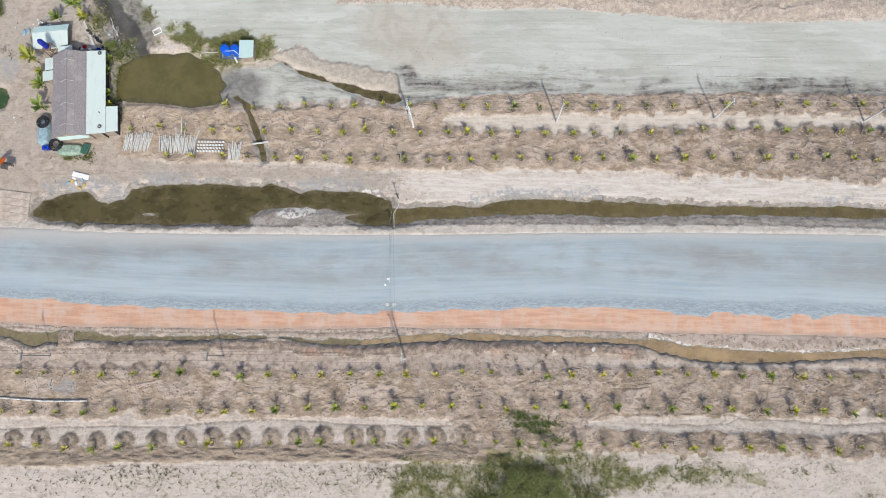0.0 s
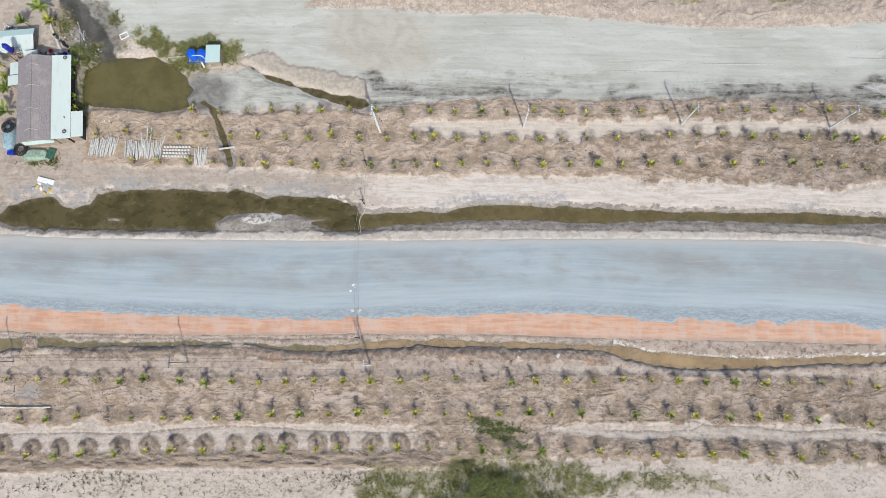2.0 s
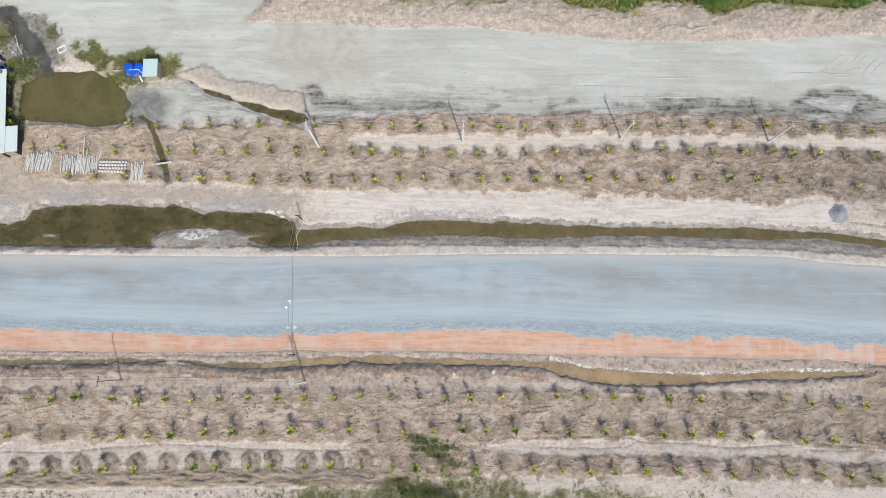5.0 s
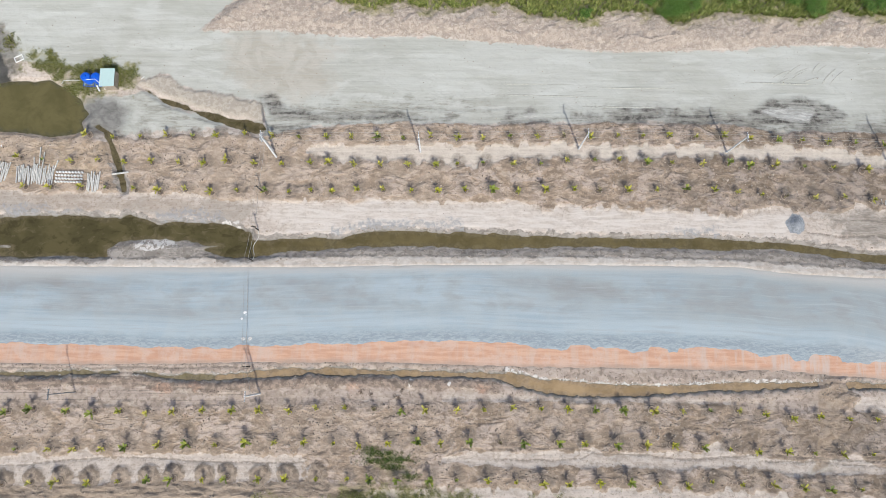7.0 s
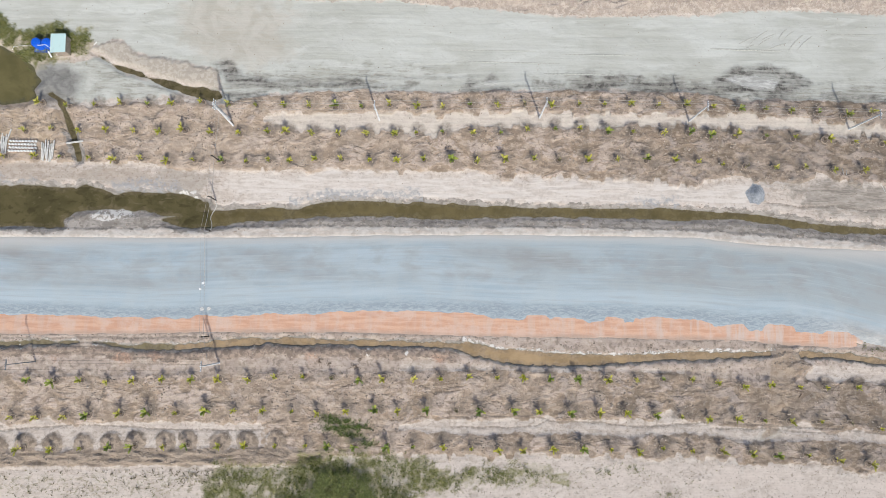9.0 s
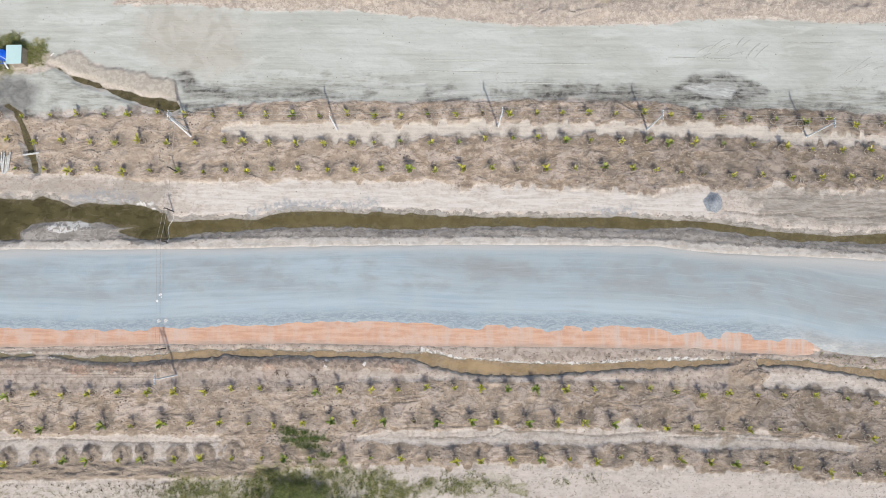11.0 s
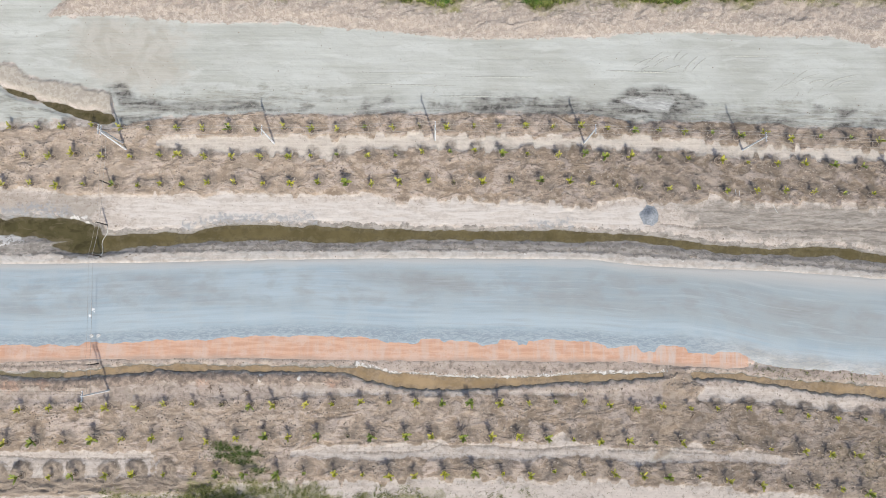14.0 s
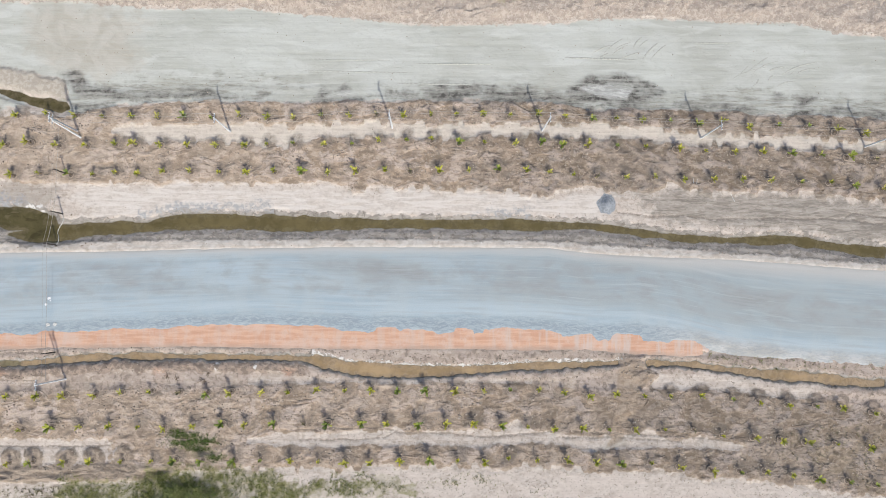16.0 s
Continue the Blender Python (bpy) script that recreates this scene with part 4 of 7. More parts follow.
SCRUB = [(-50, -17.6), (-36, -16.8), (-20, -16.4), (-6, -15.6), (-4, -19), (-22, -19.6), (-40, -20.5), (-52, -19.5)]
CROSSING = [(72.5, 1.3), (75.9, 1.1), (75.5, -1.4), (74.3, -5), (72.6, -8.5), (71, -9.3), (72.2, -5), (72.5, -1.5)]
JUNK = [(-59.8, 53.3), (-56.5, 54), (-53, 49.5), (-49.7, 45.8), (-53.5, 44.6), (-54.6, 38.6), (-53.1, 35.7), (-54.6, 34.5), (-55.5, 45.9)]
DRYPATCH = [(94, -9), (100, -6.5), (112, -6), (116, -8), (116, -17), (100, -13.5)]
DITCH = DITCH_N + DITCH_S[::-1]
BROOK = BROOK_N + BROOK_S[::-1]
CRACKS += [[(a, b - 0.4) for a, b in BROOK_S if a < -6], [(a, b - 0.5) for a, b in LATERITE_S if a < 0], [(a, b - 1.3) for a, b in BROOK_S if a < -12]]
ROWS_OF_PALMS = [(ROW_N_A_X, ROW_N_A_Y), (ROW_N_B_X, ROW_N_B_Y), (ROW_N_C_X, ROW_N_C_Y), (ROW_S_A_X, ROW_S_A_Y), (ROW_S_B_X, ROW_S_B_Y), (ROW_S_C_X, ROW_S_C_Y)]


def water_field(x, y):
    """Signed distance to the olive water and to the muddy brook, with a ragged shore."""
    rag = fractal(x, y, 2.4, 11) * 0.9 + fractal(x, y, 0.9, 15, 2) * 0.35
    olive = np.maximum.reduce([inside(o, x, y) - (0.25 if o is CHANNEL else 0.4 if o is TRENCH else 0.0) for o in (DITCH, POND, CHANNEL, TRENCH, POOL)]) + rag * 0.8
    olive = olive - 1.8 * np.exp(-(((x + 47.0) / 2.6) ** 2) - ((y - 20.0) / 0.7) ** 2) - 1.3 * np.exp(-(((x + 57.5) / 1.2) ** 2) - ((y - 21.0) / 0.5) ** 2)
    brook = inside(BROOK, x, y) + rag * 0.8 + np.abs(np.sin(x * 1.9 + fractal(x, y, 5.0, 27) * 9)) * 0.12 - 0.08
    brook = brook - 0.35 * np.exp(-(((x + 27) / 2.2) ** 2))
    brook = np.where(x < -27, brook + 0.08, np.where(x > 76, brook + 0.05, brook))
    for plug in (EARTHPLUG, PLUG2):
        brook = np.minimum(brook, -inside(plug, x, y) - 0.35 + rag * 0.9)
    return olive, brook


def fields(x, y):
    """All the zones of the ground at the places x, y: signed distances in metres, and the height."""
    f = {}
    olive, brook = water_field(x, y)
    wet = np.maximum(olive, brook)
    f["wet"] = wet
    f["yard"] = inside(YARD, x, y)
    f["rubble"] = np.minimum(y - line(RUBBLE_S, x), x + 20.2 - (y - 55.3) * 0.95)
    track = np.minimum(y - line(BED_N_N, x), -f["rubble"])
    west = np.where(x < -9, np.minimum(x + 50.5 + (y - 46) * 0.72, np.minimum(np.where(x < -29, y - 47.2 - np.clip((-x - 30) * 0.12, 0, 4), y - 47.2 + (x + 29) * 0.75), y - line(LEVEE, x))), 9)
    f["grey"] = np.maximum(np.minimum(track, west), inside(GREYPAD, x, y))
    f["tan"] = inside(TAN, x, y)
    f["tan"] = np.maximum.reduce([f["tan"], inside(CROSSING, x, y) + 0.2])
    f["verge"] = np.minimum(line(CREST, x) + 0.15 - y, y - line(ROAD_N, x) + 0.6)
    rim = line(SPOIL_N, x) + np.abs(np.sin(x * 2.5 + fractal(x, x * 0, 6.0, 65) * 14)) * 0.30 - 0.15 + fractal(x, y, 1.8, 63) * 1.0
    spoil = np.minimum.reduce([rim - y, y - line(TRENCH_N, x) - 0.1, x + 29.6, -8.9 - x])
    f["spoil"] = spoil
    bite = step(x, -10, 25)  # the digger's bucket left square bites along the beds further east
    depth = 0.45 + 0.8 * bite
    north_bed = np.minimum.reduce([line(BED_N_N, x) + np.where(x < -36, 1.2, 0) - y + fractal(x, y, 2.4, 64) * 1.2, y - line(BED_N_S, x) + (tabs(x, 1.25, 5) - 0.4) * depth, x + 52.5])
    strip = np.minimum(line(STRIP_N, x) + (tabs(x, 1.15, 6) - 0.5) * depth - y, y - line(STRIP_S, x) + (tabs(x, 0.95, 7) - 0.5) * depth)
    strip = np.where(x < -2.5, -3, strip)
    north_bed = np.minimum(north_bed, -strip)
    top = np.interp(x, ROW_S_A_X, ROW_S_A_Y) + 0.9
    south_bed = np.minimum(top - y, y - line(SAND_S_N, x) + (tabs(x, 1.2, 8) - 0.4) * depth * step(x, -6, 6))
    band = np.where(x < 3, np.minimum(between(BAND_N, [(a, b + 0.4) for a, b in BAND_S], x, y), (1.0 - x) * 0.16), np.where((x > 19) & (x < 91), np.minimum.reduce([between(BAND2_N, BAND2_S, x, y), (x - 19.5) * 0.2, (90 - x) * 0.2]), -3))
    band = band + (tabs(x, 1.1, 9) - 0.5) * 0.4
    south_bed = np.minimum(south_bed, -band)
    # arc marks the north rim, raised here and darkened with painted shade
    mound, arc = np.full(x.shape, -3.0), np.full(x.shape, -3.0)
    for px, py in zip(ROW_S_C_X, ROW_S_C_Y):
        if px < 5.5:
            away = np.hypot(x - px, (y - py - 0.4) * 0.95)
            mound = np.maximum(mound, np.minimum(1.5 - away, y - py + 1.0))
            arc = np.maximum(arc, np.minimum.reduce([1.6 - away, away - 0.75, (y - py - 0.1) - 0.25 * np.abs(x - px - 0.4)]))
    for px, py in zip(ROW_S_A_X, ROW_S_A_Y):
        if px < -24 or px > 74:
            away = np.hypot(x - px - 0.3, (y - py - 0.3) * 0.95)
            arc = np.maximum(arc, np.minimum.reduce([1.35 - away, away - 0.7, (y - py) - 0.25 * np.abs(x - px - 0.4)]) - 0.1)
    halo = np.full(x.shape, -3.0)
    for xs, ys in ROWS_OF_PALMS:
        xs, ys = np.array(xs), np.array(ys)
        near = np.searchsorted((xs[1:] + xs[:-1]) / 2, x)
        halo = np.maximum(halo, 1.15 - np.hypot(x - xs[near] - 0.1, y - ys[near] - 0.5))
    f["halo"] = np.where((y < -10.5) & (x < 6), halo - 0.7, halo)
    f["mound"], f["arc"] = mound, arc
    f["straw"], f["scrub"], f["southsand"] = np.maximum(inside(STRAW, x, y), np.minimum(inside(DRYPATCH, x, y), 0.6) - 0.5), inside(SCRUB, x, y), line(SAND_S_N, x) - y
    berm = np.minimum.reduce([0.75 - np.abs(y - line(BROOK_S, x) + 0.95), (x + 52) * 0.2, (27 - x) * 0.3])
    f["berm"] = berm
    f["paler"] = np.where(y > 20, (18 - x) * 0.05, (12 - x) * 0.012 - 1.0)
    f["strip"] = strip
    f["path"] = np.maximum(inside(CROSSING, x, y) + 0.25, inside(EARTHPLUG, x, y))
    f["east"] = inside(EASTYARD, x, y) + 0.4
    wander = fractal(x, y, 3.0, 55) * 0.5
    f["crack"] = np.maximum.reduce([np.where((x > k[0][0]) & (x < k[-1][0]), 0.20 - np.abs(y - line(k, x) + wander), -3) for k in CRACKS])
    bank = np.minimum(line(LATERITE_S, x) + 0.2 - y, y - top + 0.5)  # rough strip beside the brook
    pale = np.where(x > 77, np.minimum.reduce([1.4 - y, y + 6, (103 - x) * 0.25]), np.where((x > 19) & (x < 60), 0.9 - np.abs(y + 1.0), -3))
    bank = np.minimum(np.clip(bank, -3, np.where(y > line(BROOK_N, x), 0.5, 0.22)), -pale * 0.6)
    f["bank"] = bank
    f["white"] = np.minimum.reduce([between(BED_N_S, DITCH_N, x, y) - 0.6, (x + 6) * 0.2, (71 - x) * 0.4])
    f["bed"] = np.maximum.reduce([north_bed, south_bed, inside(EARTHPLUG, x, y) + 0.5, inside(PLUG2, x, y) + 0.5])
    f["dark"] = np.minimum(f["bed"], np.where(y > 20, (x - 56) * 0.06, (x - 55) * 0.03))
    f["junk"] = np.maximum(inside(JUNK, x, y) + 0.7, inside(CREEKSIDE, x, y) - 0.1)
    f["smear"] = np.maximum(np.minimum.reduce([1.3 + step(x, 70, 95) * 1.2 - np.abs(y - line(BED_N_N, x) - 0.9), (x - 40) * 0.1]), np.minimum.reduce([2.4 - np.abs(y - line(BED_N_N, x) - 2.2), x + 11, (26 - x) * 0.12]) - 0.6)
    f["smear"] = np.maximum(f["smear"], np.minimum(inside(GREYPAD, x, y) - 0.2, (x + 29) * 0.15))
    crest = np.minimum(y - line(CREST, x), line(DITCH_N, x) + 0.2 - y)
    mud = np.minimum(crest, x + 64)
    f["mud"] = np.maximum.reduce([np.clip(mud, -3, 1.2), olive + np.where(y > 33, -0.1, 0.75), brook + 0.3, inside(CREEK, x, y) - 0.2, inside(JUNK, x, y) - 0.2])
    line_north = np.where((x > 28) & (x < 72), np.minimum(brook + 0.4, -brook - 0.05) - np.where(y > line(BROOK_N, x) - 0.2, 0, 3), -3)
    line_left = np.where(x < -8, 0.35 - np.abs(y - line(BROOK_N, x) - 0.1), -3) - 0.42
    f["crust"] = np.maximum.reduce([line_north, line_left, -0.25 - np.abs(y - line(CREST, x) + 0.45), 1.0 - np.hypot((x + 24) / 3.2, y - 20.6), 0.7 - np.hypot((x - 14.5) / 0.5, (y - 0.9) / 1.2), 0.55 - np.hypot((x - 20.1) / 0.5, (y - 1.5) / 1.2), 0.15 - np.hypot((x + 13.0) / 9.0, (y - 23.8) / 2.0)])
    f["clay"] = np.maximum.reduce([r - np.hypot((x - a) / 1.6, y - b) for a, b, r in ((-20.9, -0.5, 0.7), (-16.3, 0.1, 0.6), (6.2, 0.4, 0.5), (-31.0, -0.6, 0.4), (24.5, 0.6, 0.5))])
    f["damp"] = np.maximum.reduce([np.where((x > 2) & (x < 22), 0.7 - np.abs(y - line(DITCH_N, x) - 1.1), -3), 1.4 - np.hypot((x + 18.5) / 2.6, y - 24.8), 1.2 - np.hypot((x + 58) / 4.0, y - 24.2), 1.5 - np.hypot((x + 52.2) / 1.2, y - 22.6), 0.7 - np.hypot((x + 44) / 6, y - 25.4), 0.6 - np.hypot((x - 56) / 5, y - 23.8), 1.0 - np.hypot((x + 21.8) / 2.6, (y - 24.9) / 0.8), 1.6 - np.hypot((x + 72.0) / 1.3, (y - 43.5) / 1.1), 1.3 - np.hypot((x + 56.2) / 1.4, (y + 6.1) / 0.9)])
    f["stain"] = np.maximum.reduce([inside(s, x, y) - (0.3 if s is STAIN_F else 0.0) for s in (STAIN_A, STAIN_B, STAIN_C, STAIN_D, STAIN_E, STAIN_F, STAIN_H, STAIN_I, STAIN_J)])
    f["silver"] = np.maximum(inside(SILVER, x, y), inside(SILVER_B, x, y))
    edge = y - line(BED_N_N, x)
    f["stain"] = np.maximum(f["stain"], np.where(x > -8, 0.5 - np.abs(edge - 0.8), -3) + fractal(x, y, 14, 51) * 2.6 - 0.40)
    f["ooze"] = np.maximum(3.1 - np.hypot((x + 34.8) / 1.4, y - 40.4), np.minimum(inside(CREEKSIDE, x, y) - 0.8, 0.3))
    f["silt"] = inside(CREEK, x, y) + 0.45
    meadow = y - line(MEADOW_S, x) - 0.9 - np.where(x < -16, 6, np.where(x < 1, 3, 0))
    f["grass"] = np.maximum.reduce([inside(GRASS_A, x, y), inside(GRASS_B, x, y) - 0.9, inside(GRASS_C, x, y), meadow, 1.3 - np.hypot((x + 53.6) / 1.2, (y - 46.2) / 1.4)])
    f["gravel"] = inside(PILE, x, y) + 0.1
    # height
    lump = fractal(x, y, 1.5, 21) * 0.34 + fractal(x * 0.8, y * 1.2, 0.7, 31, 2) * 0.13
    swirl = fractal(x, y, 4.5, 33) * 9
    lump = lump + np.where(y > 20, step(x, 38, 70), step(x, 0, 30) * 0.3) * np.sin(x * 2.6 + y * 3.4 + swirl) * 0.06
    z = fractal(x, y, 9, 41) * 0.10 + fractal(x, y, 1.1, 61, 2) * 0.06
    bed = np.maximum(step(f["bed"], -0.35, 0.45), step(f["bank"], -0.3, 0.3) * 0.6)
    bed = np.maximum(bed, step(f["mound"], -0.2, 0.6) * 0.7)
    z = z + step(f["berm"], -0.3, 0.5) * (0.12 + fractal(x, y, 0.8, 57, 2) * 0.5)
    z = z - step(f["path"], -0.3, 0.3) * 0.05 + step(f["path"], -0.6, -0.1) * step(f["path"], 0.45, -0.05) * 0.06
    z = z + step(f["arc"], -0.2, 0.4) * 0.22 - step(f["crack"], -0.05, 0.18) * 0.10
    z = z + bed * (0.12 + lump)
    furrow = np.minimum(line(BAND_S, x) + 0.2 - y, y - line(SAND_S_N, x))
    furrow = np.minimum(furrow, (8.5 - x) * 0.4)
    f["furrow"] = furrow
    z = z + np.where(x < 10, step(furrow, -0.2, 0.4) * (0.13 - np.abs(fractal(x * 0.32, y * 1.25, 0.95, 71, 2)) * 1.15), 0)
    rub = step(f["rubble"], 0.0, 2.2) * (1 - 0.7 * step(meadow, 0.0, 2.5))
    z = z + rub * (0.5 + fractal(x, y, 2.6, 81, 4) * 0.85 + fractal(x, y, 0.8, 85, 2) * 0.35)
    z = z + step(f["gravel"], 0.0, 1.4) * 0.7
    climb = np.clip((y - line(TRENCH_N, x)) / np.maximum(line(SPOIL_N, x) - line(TRENCH_N, x), 0.5), 0, 1)
    z = z + step(spoil, -0.1, 0.5) * (0.06 + 0.26 * climb + fractal(x, y, 1.5, 107) * 0.22)
    for plug in (EARTHPLUG, PLUG2):
        z = z + step(inside(plug, x, y), -0.5, 0.4) * 0.15
    shore = np.where(brook > olive, -0.2, -0.34)
    steep = np.where(brook > -1.2, 0.34, 0.85) * (0.75 + 0.8 * lattice(x, y, 1.7, 101))
    low = np.where(wet > 0, shore - np.clip(wet, 0, 1.4) * 0.5, shore * (1 - step(-wet, 0.0, steep)))
    south_bank = np.where((brook > -1.6) & (y < line(BROOK_S, x) + 0.3), 0.12 * step(-brook, 0.0, 0.4) * step(-brook, 1.6, 0.9), 0)
    scarp = np.where(x > -60, step(y - line(CREST, x) + fractal(x, y, 1.2, 103) * 0.5, 0.25, -0.05), 0) * step(line(CREST, x) - y, 2.4, 1.2) * 0.18
    blend = step(wet, -0.85, -0.1)
    z = z * (1 - blend) + low + south_bank + scarp
    road = between(ROAD_N, LATERITE_S, x, y)
    z = np.where(road > -0.2, z - 0.14 * step(road, -0.2, 0.6) - np.clip(z, -0.05, 0.4) * step(road, 0, 0.6), z)
    f["height"] = z
    return f


def grid_mesh(name, xs, ys, zs, attributes, material, shape):
    """A sheet of quads on numpy arrays, row by row, with float attributes on its points."""
    rows, cols = shape
    mesh = bpy.data.meshes.new(name)
    count = rows * cols
    mesh.vertices.add(count)
    mesh.vertices.foreach_set("co", np.stack([xs, ys, zs], 1).astype(np.float32).ravel())
    i = np.arange(count).reshape(rows, cols)
    quads = np.stack([i[:-1, :-1], i[:-1, 1:], i[1:, 1:], i[1:, :-1]], -1).reshape(-1, 4)
    mesh.loops.add(quads.size)
    mesh.loops.foreach_set("vertex_index", quads.ravel().astype(np.int32))
    mesh.polygons.add(len(quads))
    mesh.polygons.foreach_set("loop_start", (np.arange(len(quads)) * 4).astype(np.int32))
    for key, values in attributes.items():
        mesh.attributes.new(key, "FLOAT", "POINT").data.foreach_set("value", values.astype(np.float32))
    mesh.update(calc_edges=True)
    mesh.validate()
    mesh.polygons.foreach_set("use_smooth", np.ones(len(mesh.polygons), bool))
    mesh.materials.append(material)
    return new(name, mesh)


def stretched(low, high, pitch, far):
    """Even steps from low to high, then ever longer ones out to far."""
    core = np.arange(low, high + pitch / 2, pitch)
    tail = np.cumsum(np.geomspace(1.0, far, 14))
    return np.concatenate([low - tail[::-1], core, high + tail])


def build_ground():
    gx, gy = stretched(-80, 120, 0.19, 900), stretched(-26, 66, 0.19, 900)
    x, y = np.meshgrid(gx, gy)
    shape = x.shape
    x, y = x.ravel(), y.ravel()
    f = fields(x, y)
    z = f.pop("height")
    ob = grid_mesh("ground", x, y, z, {k: np.clip(v, -3, 3) for k, v in f.items()}, M_GROUND, shape)
    tagged(ob, "pale sand, dug brown beds and wet mud of a building site", "ground", kind="structure")


def build_strip(name, north, south, low, high, rise, material, label, category, bow, fade, spill=0.0):
    """A road layer between two edge lines: along and across it run as attributes, its edges dive under the ground."""
    gx = np.concatenate([-np.geomspace(700, 90, 12), np.arange(low, high, 0.3), np.geomspace(high + 10, 900, 12) if fade is None else []])
    gv = np.linspace(0, 1, 64)
    x, v = np.meshgrid(gx, gv)
    n0, s0 = line(north, x), line(south, x)
    n0, s0 = n0 + 0.25, s0 - 0.25 - spill
    y = s0 + (n0 - s0) * v
    across, top = y - s0 - spill, n0 - y
    rag = fractal(x, y, 1.5, 91) * 0.55 + fractal(x, y, 0.5, 95, 2) * 0.2
    tongue = spill * np.clip(tabs(x, 2.6, 12) ** 3 * 0.8 + fractal(x, y, 2.0, 92) * 0.3, 0, 1) * step(x, 16, 60) * step(x, 88, 80)
    inward = np.minimum(across + fractal(x, y, 3.2, 93) * 0.8 + tongue, top) + rag
    if fade is not None:
        inward = np.minimum(inward, (fade - x) * 0.6 + rag * 4)
    z = np.clip((inward - 0.25) * 0.30, -0.25, rise) + bow * step(inward, 0.3, 5.0)
    z = z + fractal(x, y, 0.7, 97, 2) * 0.02
    at = {"along": x.ravel(), "across": np.clip(across, 0, None).ravel(), "north": top.ravel(), "inward": inward.ravel()}
    ob = grid_mesh(name, x.ravel(), y.ravel(), z.ravel(), at, material, x.shape)
    return tagged(ob, label, category, kind="structure")


def build_water(name, pick, part_of, level, material, label):
    """A flat sheet over every cell that the water reaches, tucked a little way under the banks."""
    gx, gy = np.arange(-80, 122, 0.5), np.arange(-4, 50, 0.5)
    x, y = np.meshgrid(gx, gy)
    d = water_field(x.ravel(), y.ravel())[pick].reshape(x.shape)
    keep = (d > -0.75) & part_of(x, y)
    cells = np.argwhere(keep[:-1, :-1] | keep[1:, 1:] | keep[:-1, 1:] | keep[1:, :-1])
    index, verts, faces, deep = {}, [], [], []
    for r, c in cells:
        face = []
        for a, b in ((r, c), (r, c + 1), (r + 1, c + 1), (r + 1, c)):
            if (a, b) not in index:
                index[(a, b)] = len(verts)
                verts.append((gx[b], gy[a], level))
                deep.append(d[a, b])
            face.append(index[(a, b)])
        faces.append(face)
    mesh = bpy.data.meshes.new(name)
    mesh.from_pydata(verts, [], faces)
    mesh.attributes.new("deep", "FLOAT", "POINT").data.foreach_set("value", np.array(deep, np.float32))
    mesh.materials.append(material)
    tagged(new(name, mesh), label, "water", kind="structure")


build_ground()
build_strip("road", ROAD_N, ROAD_S, -85, 125, 0.10, M_ROAD, "wide road bed of rolled blue-grey crushed stone", "road", 0.14, None, 2.6)
build_strip("road_shoulder", [(x, y + 0.9) for x, y in ROAD_S], LATERITE_S, -85, 92, 0.02, M_CLAY, "smooth shoulder of orange laterite clay beside the road", "road shoulder", 0.0, 85.0)
build_water("water_ditch", 0, lambda x, y: (y < 36.2) & (x >= -9.0), -0.34, M_DITCH, "still olive-brown water in a long roadside ditch")
build_water("water_basin", 0, lambda x, y: (y < 36.2) & (x > -66.4) & (x < -8.9), -0.347, M_WATER, "dark weedy olive water at the wide head of the ditch")
build_water("water_trench", 0, lambda x, y: (y >= 36.7) & (x > -36.2), -0.34, M_WATER, "dark olive water in a narrow trench")
build_water("water_pond", 0, lambda x, y: (y >= 36.7) & (x <= -36.7) & (x > -60), -0.34, M_POND, "still murky olive pond beside the house")
build_water("water_pool", 0, lambda x, y: x <= -66.5, -0.34, M_POOL, "small dark green pool beyond the yard")
build_water("water_brook", 1, lambda x, y: x >= -13, -0.2, M_BROOK, "muddy orange-brown water in a narrow roadside brook")
build_water("water_rill", 1, lambda x, y: x < -12.9, -0.207, M_RILL, "shallow olive water seeping along the roadside")


# ---------------------------------------------------------------- building tools
def part(name, bm, material, parent=None, label="", smooth=False):
    mesh = bpy.data.meshes.new(name)
    bmesh.ops.recalc_face_normals(bm, faces=bm.faces[:])
    bm.to_mesh(mesh)
    bm.free()
    mesh.materials.append(material)
    if smooth:
        mesh.polygons.foreach_set("use_smooth", np.ones(len(mesh.polygons), bool))
    ob = new(name, mesh)
    ob.parent = parent
    return tagged(ob, label)


def thing(name, m, label, category, group=""):
    ob = new(name)
    ob.empty_display_size = 0.3
    ob.matrix_basis = m
    return tagged(ob, label, category, group)


def box(bm, x0, x1, y0, y1, z0, z1, bevel=0.0):
    m = Matrix.LocRotScale(((x0 + x1) / 2, (y0 + y1) / 2, (z0 + z1) / 2), None, (abs(x1 - x0), abs(y1 - y0), abs(z1 - z0)))
    made = bmesh.ops.create_cube(bm, size=1, matrix=m)
    if bevel:
        edges = list({e for v in made["verts"] for e in v.link_edges})
        bmesh.ops.bevel(bm, geom=edges, offset=bevel, segments=1, affect="EDGES")
    return bm


def tube(bm, a, b, r0, r1=None, sides=8):
    """A tapered round bar from a to b."""
    a, b = Vector(a), Vector(b)
    way = b - a
    m = Matrix.Translation((a + b) / 2) @ way.to_track_quat("Z", "Y").to_matrix().to_4x4()
    bmesh.ops.create_cone(bm, cap_ends=True, segments=sides, radius1=r0, radius2=r0 if r1 is None else r1, depth=way.length, matrix=m)
    return bm


